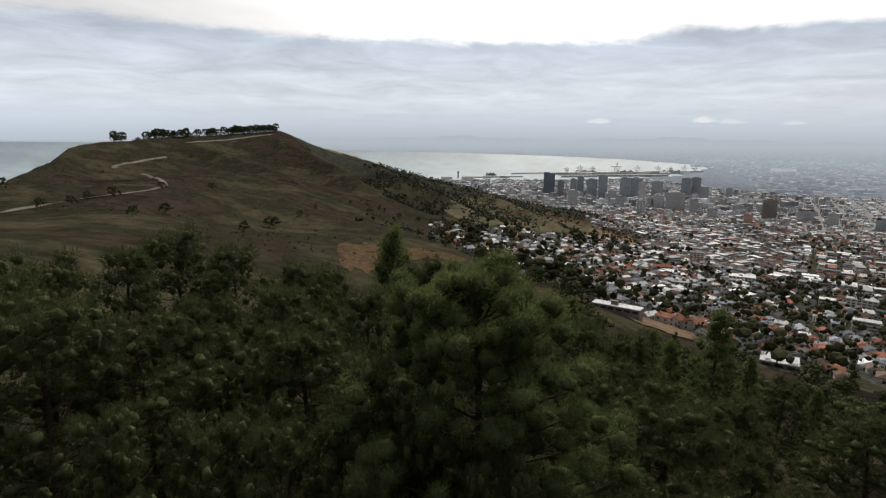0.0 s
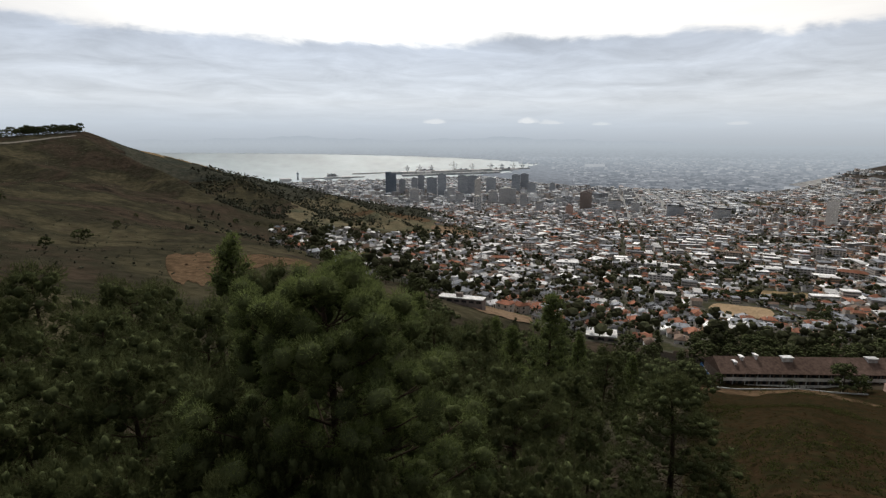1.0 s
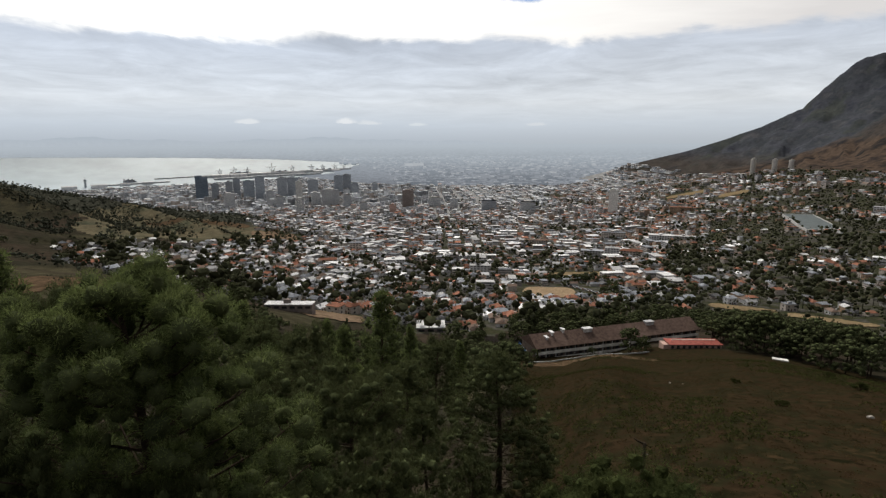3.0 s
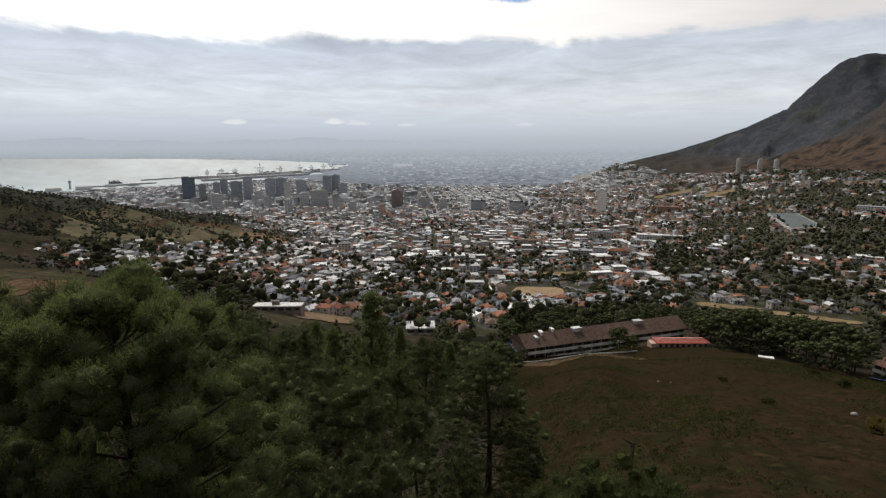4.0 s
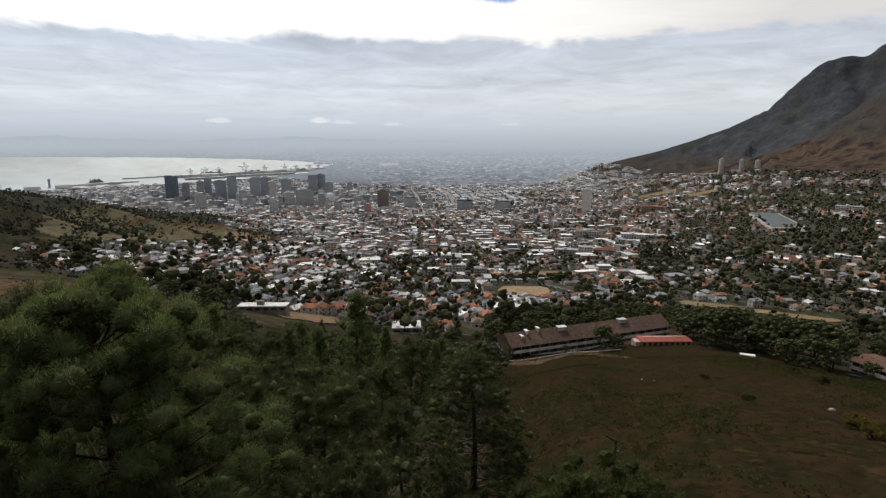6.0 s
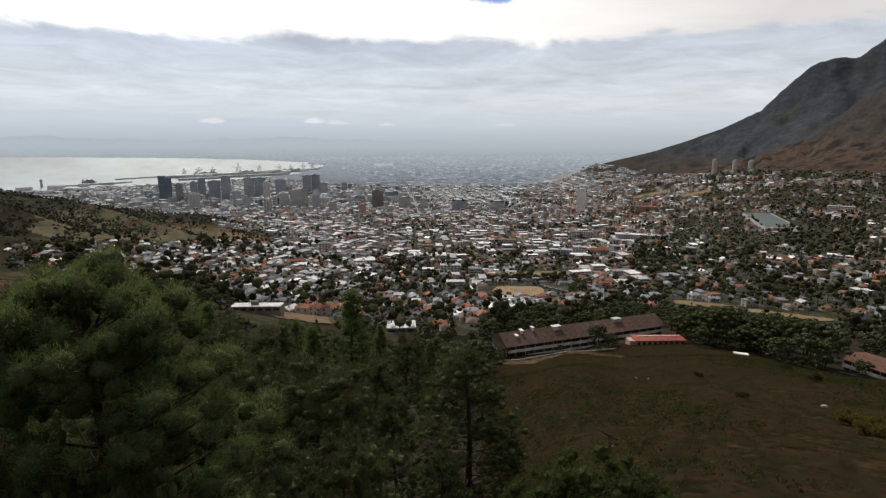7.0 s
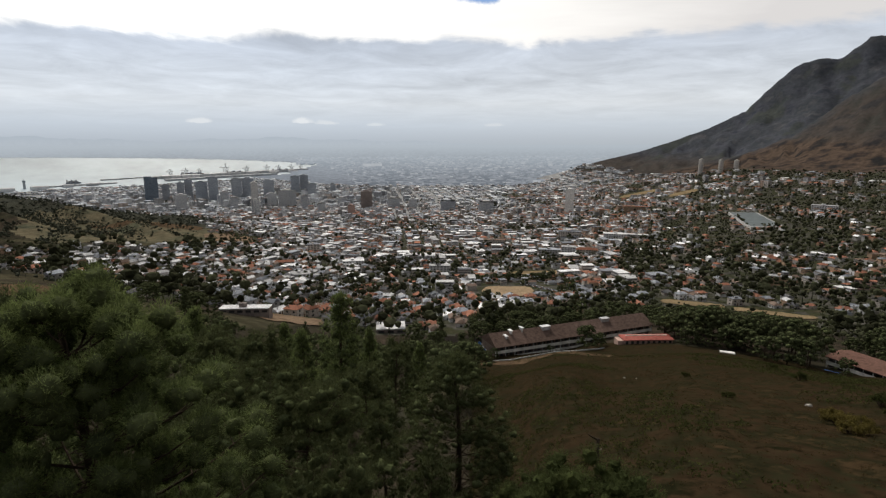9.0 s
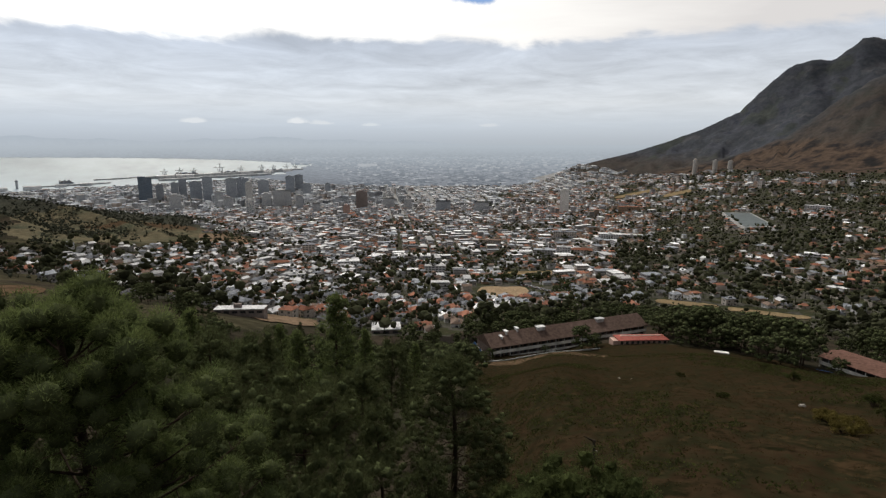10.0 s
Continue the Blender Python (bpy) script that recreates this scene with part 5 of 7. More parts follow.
for i in order:
    if not keep[i] or blocked(CA[i], CD[i]):
        if keep[i] and CD[i] > 1000 and crng.random() < 0.9 and not in_basin(CA[i], CD[i]) and not any(q[0] < CA[i] < q[1] and q[2] < CD[i] < q[3] for q in YELLOW) and not (60 < CA[i] < 75 and CD[i] < sight_t + 8):
            TP.append((CX[i], CY[i], CZ[i], KK[i], crng.uniform(0.8, 1.3)))
        continue
    if CA[i] < 6 and crng.random() > 0.25 + (CA[i] + 1) / 9:
        TP.append((CX[i], CY[i], CZ[i], KK[i], crng.uniform(0.6, 1.3)))
        continue
    x, y, z, d = CX[i] + crng.uniform(-2.5, 2.5), CY[i] + crng.uniform(-2.5, 2.5), CZ[i], CD[i]
    turn = cells[i][4] + crng.choice((0, 90)) + crng.gauss(0, 5)
    if leafy[i] + crng.gauss(0, 0.14) > 0.42:
        for _ in range(1 if d < 1700 else 2):
            TP.append((x + crng.uniform(-6, 6), y + crng.uniform(-6, 6), z, KK[i], crng.uniform(0.7, 1.3) if crng.random() < 0.66 else crng.uniform(1.5, 2.3)))
        continue
    if d < 1700 and crng.random() < (0.75 if d < 900 or CA[i] > 60 else 0.45):
        TP.append((CX[i] + crng.choice((-6, 6)), CY[i] + crng.uniform(-6, 6), z, KK[i], crng.uniform(0.5, 1.0)))
    if n_house < 290:
        h = crng.choices(houses, WEIGHT)[0]
        m = Matrix.LocRotScale((x, y, z), Euler((0, 0, radians(turn))), None)
        if h.name in used:
            copy_thing(h, m)
        else:
            used.add(h.name)
            h.matrix_basis = m
        n_house += 1
        continue
    px = cells[i][5]
    kk = KK[i]
    r = crng.random()
    if d < 1700:
        if r < ((0.13 if d > 900 else 0.05) if CA[i] < 57 else 0.012) and CA[i] > 20:
            w, l, hh, rise, roof = crng.uniform(9, 14), crng.uniform(14, 28), crng.uniform(6.5, 12), 0.0, crng.choices((0, 1, 3), (5, 3, 1))[0]
        else:
            w, l, hh = crng.uniform(6, 8.5), crng.uniform(7.5, 11), crng.choice((3.6, 3.6, 6.0, 6.2))
            rise = 0.0 if crng.random() < 0.2 else crng.uniform(1.3, 2.2)
            roof = crng.choices((0, 1, 2, 3, 4), (42, 22, 8, 14, 14) if CA[i] < 30 else (15, 20, 19, 22, 24) if CA[i] < 55 else (15, 12, 15, 28, 30))[0]
    elif d < 2500:
        tall = crng.random() < 0.12
        w, l, hh = crng.uniform(9, 16), crng.uniform(11, 20), crng.uniform(10, 22) if tall else crng.uniform(4, 8)
        rise = 0.0 if tall or crng.random() < 0.4 else crng.uniform(1.8, 3.2)
        roof = crng.choices((0, 1, 2, 3, 4), (30, 32, 14, 10, 14) if CA[i] < 46 else (26, 22, 10, 18, 24))[0]
    else:
        mid = CA[i] < 36 and d < 3300
        w, l = crng.uniform(14, 28), crng.uniform(16, 32)
        hh = crng.uniform(8, 38) if mid and crng.random() < 0.6 else crng.uniform(5, 11)
        rise = 0.0 if crng.random() < 0.7 else crng.uniform(1.8, 3.2)
        roof = crng.choices((0, 1, 2, 3, 4), (34, 40, 10, 6, 10) if CA[i] < 46 else (26, 24, 10, 18, 22))[0]
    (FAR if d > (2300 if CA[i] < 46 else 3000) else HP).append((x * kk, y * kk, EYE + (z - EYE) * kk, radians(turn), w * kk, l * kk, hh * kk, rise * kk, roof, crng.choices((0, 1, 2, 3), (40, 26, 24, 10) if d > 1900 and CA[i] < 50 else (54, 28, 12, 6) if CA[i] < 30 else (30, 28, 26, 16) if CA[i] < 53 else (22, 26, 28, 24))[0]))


for _ in range(420):                                   # woods between the meadow's brow and the first streets
    az = crng.uniform(43, 86)
    d = crng.uniform(320, float(np.interp(az, [43, 46, 52, 60, 70, 86], [330, 440, 470, 530, 500, 480])))
    if (60.5 < az < 74.8 and sight_t - 75 < d < sight_t + 6) or (50.2 < az < 54 and d < 420 and d > 350) or (az < 52 and d > 400):
        continue
    TP.append((math.sin(radians(az)) * d, math.cos(radians(az)) * d, float(land_z(np.array(az), np.array(d))), 1.0, crng.uniform(0.7, 1.25) if crng.random() < 0.7 or 57 < az < 78 else crng.uniform(1.4, 1.9)))


def joined_houses(name, rows, label, mats):
    """Many houses in one mesh: walls and roofs with eaves, each its own island."""
    P = np.array(rows)
    n = len(P)
    x, y, z, t, w, l, h, rise = P[:, :8].T
    c, s = np.cos(t), np.sin(t)

    def at(u, v, q):
        return np.stack([x + c * u - s * v, y + s * u + c * v, z + q], 1)

    a, b = w / 2, l / 2
    e = np.where(rise > 0, 0.05 * w, 0.02 * w)
    hip = np.where(P[:, 8] % 2 == 1, 0.3 * l, 0.0) * (rise > 0)
    flat = (rise == 0)
    top = h + np.where(flat, 0.3, rise)
    cor = ((-1, -1), (1, -1), (1, 1), (-1, 1))
    pts = [at(i * a, j * b, -5.0) for i, j in cor] + [at(i * a, j * b, h) for i, j in cor] + [at(i * (a + e), j * (b + e), h - 0.02 * w) for i, j in cor]
    rx = np.where(flat, a + e, 0.0)
    pts += [at(-rx, -b - e + hip, top), at(rx, -b - e + hip, top), at(rx, b + e - hip, top), at(-rx, b + e - hip, top)]
    V = np.stack(pts, 1).reshape(-1, 3)
    base = np.arange(n)[:, None] * 16
    quads = [(0, 1, 5, 4), (1, 2, 6, 5), (2, 3, 7, 6), (3, 0, 4, 7), (8, 9, 13, 12), (9, 10, 14, 13), (10, 11, 15, 14), (11, 8, 12, 15), (12, 13, 14, 15), (11, 10, 9, 8)]
    F = np.stack([base + np.array(q) for q in quads], 1).reshape(-1, 4)
    me = np_mesh(name, V, F)
    for m_ in mats:
        me.materials.append(m_)
    slot_ = np.empty((n, 10), int)
    slot_[:, :4] = 5 + P[:, 9:10]
    slot_[:, 4:] = P[:, 8:9]
    me.polygons.foreach_set("material_index", slot_.ravel().tolist())
    return tagged(new(name, me), label, "houses", kind="stuff")


def island(src, name):
    m = src.copy()
    m.name = name
    nt = m.node_tree
    o = next(n for n in nt.nodes if n.bl_idname == "ShaderNodeObjectInfo")
    g = next(n for n in nt.nodes if n.bl_idname == "ShaderNodeNewGeometry")
    for l in list(o.outputs["Random"].links):
        nt.links.new(g.outputs["Random Per Island"], l.to_socket)
    return m


ST_MATS = [island(m_, m_.name + "_far") for m_ in (R_PALE, R_GREY, R_DARK, R_TILE, R_BROWN, W_WHITE, W_CREAM, W_GREY, W_OCHRE)]
joined_houses("houses", HP, "countless small pale and red-roofed houses filling the bowl", ST_MATS)
# far copies of the house colours, paled and blued to stand for haze
HAZED_TOWN = [material("town_" + n_, c_, 0.5, 0.05, 0.85, vary=0.4, island=True) for n_, c_ in (("white_roof", [(0.46, 0.475, 0.50), (0.62, 0.635, 0.66)]), ("grey_roof", [(0.27, 0.295, 0.33), (0.38, 0.405, 0.44)]), ("slate_roof", [(0.13, 0.14, 0.16), (0.18, 0.19, 0.21)]), ("tile_roof", [(0.25, 0.19, 0.17), (0.32, 0.25, 0.23)]), ("brown_roof", [(0.22, 0.20, 0.19), (0.28, 0.26, 0.25)]), ("white_wall", [(0.55, 0.565, 0.59), (0.69, 0.705, 0.725)]), ("cream_wall", [(0.50, 0.495, 0.49), (0.61, 0.605, 0.60)]), ("grey_wall", [(0.30, 0.32, 0.35), (0.42, 0.44, 0.46)]), ("ochre_wall", [(0.38, 0.33, 0.29), (0.46, 0.40, 0.36)]))]
joined_houses("town_buildings", FAR, "dense town buildings greyed by haze below the mountain", HAZED_TOWN)


def joined_bands(name, rows, label):
    """Rows of window strips on the flat-roofed buildings, set proud of their walls."""
    P = np.array([r for r in rows if r[7] == 0 and r[6] > 5.5 * min(1.0, r[4] / 9)])
    x, y, z, t, w, l, h = P[:, :7].T
    c, s = np.cos(t), np.sin(t)
    V, F, base = [], [], 0
    step = np.clip(w / 11, 0.45, 1.0) * 3.2
    for lev in range(6):
        top = h - 0.28 * step - lev * step
        on = top > 0.5 * step
        if not on.any():
            break
        for k, (u0, v0, u1, v1) in enumerate(((-1, -1, 1, -1), (1, -1, 1, 1), (1, 1, -1, 1), (-1, 1, -1, -1))):
            a, b = w / 2 + 0.06, l / 2 + 0.06
            q = []
            for uu, vv, dz in ((u0, v0, -0.42), (u1, v1, -0.42), (u1, v1, 0.0), (u0, v0, 0.0)):
                U, W = uu * a * np.where(k % 2 == 0, 0.9, 1), vv * b * np.where(k % 2 == 1, 0.9, 1)
                q.append(np.stack([x + c * U - s * W, y + s * U + c * W, z + top + dz * step], 1)[on])
            V.append(np.stack(q, 1).reshape(-1, 3))
            n = int(on.sum())
            F.append(np.arange(4 * n).reshape(-1, 4) + base)
            base += 4 * n
    me = np_mesh(name, np.concatenate(V), np.concatenate(F))
    me.materials.append(M_BANDS)
    return tagged(new(name, me), label, "windows", kind="stuff")


M_BANDS = material("window_strips", [(0.07, 0.075, 0.085), (0.14, 0.145, 0.155)], 0.25, 0.05, 0.4, spec=0.3, vary=0.3, island=True)
joined_bands("window_strips", HP + FAR, "dark window strips along the larger pale buildings")


def joined_trees(name, rows, lumps, per, size, label, leaf, seed=3, height_=5.5):
    """Many small tree crowns in one mesh, each of several ragged clumps of leaf blades over a trunk."""
    rng = np.random.default_rng(seed)
    P = np.array(rows)
    n = len(P)
    s = P[:, 4] * P[:, 3]
    base = np.stack([P[:, 0] * P[:, 3], P[:, 1] * P[:, 3], EYE + (P[:, 2] - EYE) * P[:, 3]], 1)
    off = rng.normal(size=(n, lumps, 3)) * np.array([2.5, 2.5, 1.5])
    C = base[:, None] + (off + np.array([0, 0, height_])) * s[:, None, None]
    R = (rng.uniform(0.9, 2.5, (n, lumps)) * s[:, None]).ravel()
    C = C.reshape(-1, 3)
    # each clump: a ragged twenty-sided form and a few loose sprays
    g = (1 + 5 ** 0.5) / 2
    ico = np.array([(-1, g, 0), (1, g, 0), (-1, -g, 0), (1, -g, 0), (0, -1, g), (0, 1, g), (0, -1, -g), (0, 1, -g), (g, 0, -1), (g, 0, 1), (-g, 0, -1), (-g, 0, 1)]) / math.hypot(1, g)
    tri = np.array([(0, 11, 5), (0, 5, 1), (0, 1, 7), (0, 7, 10), (0, 10, 11), (1, 5, 9), (5, 11, 4), (11, 10, 2), (10, 7, 6), (7, 1, 8), (3, 9, 4), (3, 4, 2), (3, 2, 6), (3, 6, 8), (3, 8, 9), (4, 9, 5), (2, 4, 11), (6, 2, 10), (8, 6, 7), (9, 8, 1)])
    m = len(C)
    IV = C[:, None] + ico[None] * (R[:, None] * rng.uniform(0.55, 1.05, (m, 12)))[:, :, None] * np.array([1, 1, 0.85])
    IF = (np.arange(m)[:, None, None] * 12 + tri[None]).reshape(-1, 3)
    N = m * per
    ci = np.repeat(np.arange(m), per)
    d = rng.normal(size=(N, 3))
    d /= np.linalg.norm(d, axis=1)[:, None]
    a = C[ci] + d * (R[ci] * rng.uniform(0.85, 1.1, N))[:, None] * np.array([1, 1, 0.85])
    q = (R[ci] * size)[:, None]
    e1, e2 = rng.normal(size=(N, 3)), rng.normal(size=(N, 3))
    LV = np.stack([a + e1 * q * 0.5, a + e2 * q * 0.5, a - (e1 + e2) * q * 0.5], 1).reshape(-1, 3)
    V = np.concatenate([IV.reshape(-1, 3), LV])
    F = np.concatenate([IF, np.arange(3 * N).reshape(-1, 3) + m * 12])
    # trunks
    tv = np.stack([base + np.array([dx, dy, 0]) * s[:, None] * 0.3 + np.array([0, 0, -1.0]) for dx, dy in ((-1, -0.6), (1, -0.6), (0, 1))] + [base + np.array([0, 0, height_]) * s[:, None]], 1).reshape(-1, 3)
    tb = np.arange(n)[:, None] * 4 + len(V)
    tf = np.concatenate([tb + np.array(t) for t in ((0, 1, 3), (1, 2, 3), (2, 0, 3))])
    me = np_mesh(name, np.concatenate([V, tv]), np.concatenate([F, tf]))
    me.materials.append(leaf)
    return tagged(new(name, me), label, "trees", kind="stuff")


joined_trees("garden_trees", [q for q in TP if q[0] ** 2 + q[1] ** 2 < 1500 ** 2], 4, 1, 0.5, "dark garden and street trees among the houses", M_GARDEN)
joined_trees("town_trees", [q for q in TP if q[0] ** 2 + q[1] ** 2 >= 1500 ** 2], 2, 0, 0.45, "dark trees between the far streets", M_GARDEN, 5)

M_SCRUB = needle_material("scrub_foliage", [(0.062, 0.070, 0.055), (0.098, 0.104, 0.077), (0.078, 0.085, 0.066)], 0.5)
# scrub and small woods on the spur and the hill slopes
SP = []
for _ in range(5600):
    az = crng.uniform(-9, 16.5)
    lo_ = np.interp(az, [-9, -4, 0, 10, 15, 20, 22], [800, 720, 800, 875, 995, 1130, 1180])
    d = crng.uniform(lo_, np.interp(az, [-9, 4, 22], [1440, 1570, 1620]))
    if (az > 7 and crng.random() < 0.45) or (az > 14.5 and d < 1250):
        continue
    if ripple(np.array(az * 40.0), np.array(d), 0.02, 5.0) > 0.42 - 1.0 * np.clip((d - lo_ - 60) / 260, 0, 1) + max(0, -2 - az) * 0.10:
        SP.append((az, d, crng.uniform(0.6, 1.4)))
for _ in range(80):                                    # scrub and trees beside the upper houses
    az = crng.uniform(-9, 3)
    SP.append((az, crng.uniform(np.interp(az, [-9, 3], [520, 420]), np.interp(az, [-9, -2, 3], [760, 700, 520])), crng.uniform(0.5, 1.2)))
for _ in range(5200):                                   # bushes over the grassy hill, thick in the hollows
    az, d = crng.uniform(-42, 0), 230 + 1050 * crng.random() ** 0.8
    x, y = math.sin(radians(az)) * d, math.cos(radians(az)) * d
    if fbm(x, y, 0.011, 3, 6.0) + 0.5 * (az < -25) * (d > 600) + crng.uniform(-0.3, 0.3) > 0.32:
        SP.append((az, d, crng.uniform(0.10, 0.34)))
for _ in range(260):
    az = crng.uniform(-29, -16.3)
    SP.append((az, float(np.interp(az, [-33, -26, -16], [980, 1180, 1320])) + crng.uniform(-8, 25), crng.uniform(0.4, 0.9)))
sa, sd_, ss = np.array(SP).T
sz = land_z(sa, sd_)
joined_trees("scrub", [(math.sin(radians(a)) * d, math.cos(radians(a)) * d, z, 1.0, s) for a, d, z, s in zip(sa, sd_, sz, ss)], 2, 2, 0.4, "grey-green scrub and small trees on the slopes", M_SCRUB, 9, 3.0)

# ---- landmarks ----
T_GLASS = material("blue_dark_glass", [(0.10, 0.135, 0.18), (0.14, 0.175, 0.22)], 0.2, 0.03, 0.25, spec=0.5)
# T_SLATE and T_DARKC lifted and blued: haze put into the colour
T_SLATE = material("grey_glass", [(0.27, 0.305, 0.35), (0.33, 0.365, 0.41)], 0.2, 0.03, 0.35, spec=0.5)
T_CONC = material("pale_concrete", [(0.44, 0.435, 0.425), (0.54, 0.53, 0.52)], 0.3, 0.03, 0.85, vary=0.15)
T_DARKC = material("grey_concrete", [(0.36, 0.385, 0.42), (0.44, 0.465, 0.495)], 0.3, 0.03, 0.85, vary=0.15)
T_BROWN = material("brown_facade", [(0.20, 0.17, 0.16), (0.26, 0.225, 0.21)], 0.3, 0.03, 0.8)
T_WHITE = material("white_facade", [(0.70, 0.69, 0.67), (0.80, 0.79, 0.77)], 0.3, 0.03, 0.8)
T_PINK = material("pink_facade", [(0.42, 0.29, 0.25), (0.50, 0.36, 0.31)], 0.3, 0.05, 0.8)
M_STEEL = material("grey_painted_steel", [(0.36, 0.38, 0.40), (0.44, 0.46, 0.48)], 0.5, 0.05, 0.6, metal=0.3)
M_HULL = material("dark_ship_hull", [(0.22, 0.24, 0.27), (0.28, 0.30, 0.33)], 0.2, 0.02, 0.7)
M_WOOD = material("weathered_pole_wood", [(0.028, 0.022, 0.017), (0.05, 0.04, 0.031)], 5, 0.6, 0.95, 0.5)
M_STONE = material("pale_rock", [(0.26, 0.245, 0.22), (0.36, 0.34, 0.31)], 3, 0.4, 0.95, 0.6)
M_BLUE = material("blue_cover", [(0.05, 0.12, 0.28), (0.08, 0.17, 0.36)], 1, 0.2, 0.6)
M_QUAY = material("quay_concrete", [(0.42, 0.435, 0.45), (0.50, 0.51, 0.52)], 0.05, 0.01, 0.9)


def tower(az0, az1, d, el_top, glass, frame_, label, deep=1.0, floor=3.8, crown="plant", name="office_tower", turn=None, sink=25.0, piers=0):
    """A tower between two bearings at a distance, its top at an angle of sight: core, floor bands, roof plant."""
    az = (az0 + az1) / 2
    p, k = place(az, d)
    w = d * k * radians(az1 - az0)
    top = EYE + d * k * math.tan(radians(el_top)) - p.z
    dp = w * deep
    f = floor * k
    o = thing(name, p, -az if turn is None else turn)
    part("core", boxed(-w / 2, -dp / 2, -sink * k, w / 2, dp / 2, top), glass, o)
    bands = bmesh.new()
    z = top
    e = 0.25 * k
    while z > 0:
        box(bands, -w / 2 - e, -dp / 2 - e, z - f * 0.42, w / 2 + e, dp / 2 + e, z)
        z -= f
    part("facade_banding", bands, frame_, o)["kind"] = "stuff"
    if piers:
        for i in range(piers + 1):
            x = -w / 2 + w * i / piers
            part("pier", boxed(x - 0.5 * k, -dp / 2 - 0.6 * k, -sink * k, x + 0.5 * k, dp / 2 + 0.6 * k, top + 0.5 * k), frame_, o)
    if crown == "plant":
        part("roof_plant", boxed(-w * 0.28, -dp * 0.25, top, w * 0.18, dp * 0.3, top + 4.5 * k), frame_, o)
    elif crown == "fin":
        part("roof_plant", boxed(-w * 0.5, -dp * 0.5, top, w * 0.06, dp * 0.5, top + 7 * k), glass, o)
    return tagged(o, label, "tower block", "towers of the city centre")


for q in (
    (10.35, 11.45, 2900, -3.12, T_GLASS, T_GLASS, "tallest dark blue glass office tower", 0.8, 3.8, "fin"),
    (11.74, 12.39, 2950, -3.78, T_SLATE, T_DARKC, "grey office block with ribbon windows"),
    (13.02, 13.63, 2950, -3.60, T_SLATE, T_DARKC, "grey office tower with ribbon windows"),
    (13.68, 14.33, 2980, -3.32, T_SLATE, T_DARKC, "tall grey office tower with ribbon windows"),
    (14.60, 15.62, 2900, -3.58, T_SLATE, T_SLATE, "dark slab of an office tower"),
    (15.72, 16.59, 2850, -3.20, T_SLATE, T_SLATE, "tall dark glass office tower"),
    (17.79, 18.74, 2850, -3.36, T_SLATE, T_DARKC, "broad grey office slab"),
    (18.78, 19.84, 2870, -3.32, T_SLATE, T_SLATE, "broad dark office slab"),
    (19.55, 20.18, 2550, -3.80, T_CONC, T_CONC, "slim pale concrete tower"),
    (20.72, 21.72, 2850, -3.56, T_SLATE, T_DARKC, "grey office tower with a flat top"),
    (23.35, 24.20, 3050, -3.24, T_SLATE, T_SLATE, "dark twin office tower"),
    (24.24, 25.04, 3080, -3.14, T_SLATE, T_DARKC, "tall grey twin office tower"),
    (22.09, 23.82, 2420, -4.64, T_DARKC, T_CONC, "wide pale concrete slab with rows of windows", 0.45),
    (19.50, 20.28, 2150, -5.50, T_GLASS, T_WHITE, "white and dark striped tower", 0.8, 3.8, "plant", "office_tower", None, 25.0, 3),
    (25.85, 26.64, 2200, -6.00, T_SLATE, T_CONC, "small pale office tower"),
    (30.26, 31.40, 2300, -4.86, T_BROWN, T_BROWN, "dark brown office tower standing alone", 0.7, 3.8, "plant", "office_tower", None, 25.0, 5),
    (12.82, 13.77, 2500, -4.76, T_DARKC, T_CONC, "squat pale office block"),
    (24.23, 24.95, 2350, -5.18, T_SLATE, T_CONC, "pale office block with dark windows"),
    (27.17, 27.73, 2900, -4.05, T_SLATE, T_DARKC, "grey office block in the haze"),
    (25.00, 25.78, 2900, -4.02, T_SLATE, T_DARKC, "grey office block in the haze"),
    (16.7, 17.5, 2600, -4.6, T_SLATE, T_CONC, "pale mid-rise block with ribbon windows"),
    (21.0, 21.9, 2500, -4.9, T_SLATE, T_CONC, "pale mid-rise block with ribbon windows"),
    (17.6, 18.3, 2450, -5.2, T_SLATE, T_CONC, "pale mid-rise block with ribbon windows"),
    (27.9, 28.8, 2500, -5.5, T_SLATE, T_CONC, "pale mid-rise block with ribbon windows"),
    (33.0, 34.2, 2300, -5.6, T_SLATE, T_CONC, "pale mid-rise block with ribbon windows"),
    (35.2, 36.0, 2200, -5.7, T_SLATE, T_CONC, "pale mid-rise block with ribbon windows"),
    (28.9, 29.6, 2050, -6.3, T_PINK, T_PINK, "pinkish tall block of flats"),
    (38.5, 40.0, 2100, -5.9, T_SLATE, T_DARKC, "grey mid-rise block with ribbon windows"),
    (42.5, 44.0, 2050, -6.0, T_SLATE, T_CONC, "pale mid-rise block with ribbon windows"),
    (51.25, 52.1, 1950, -4.68, T_WHITE, T_WHITE, "white residential tower rising over low houses", 1.0, 3.2, "plant", "office_tower", None, 25.0, 4),
):
    tower(*q)


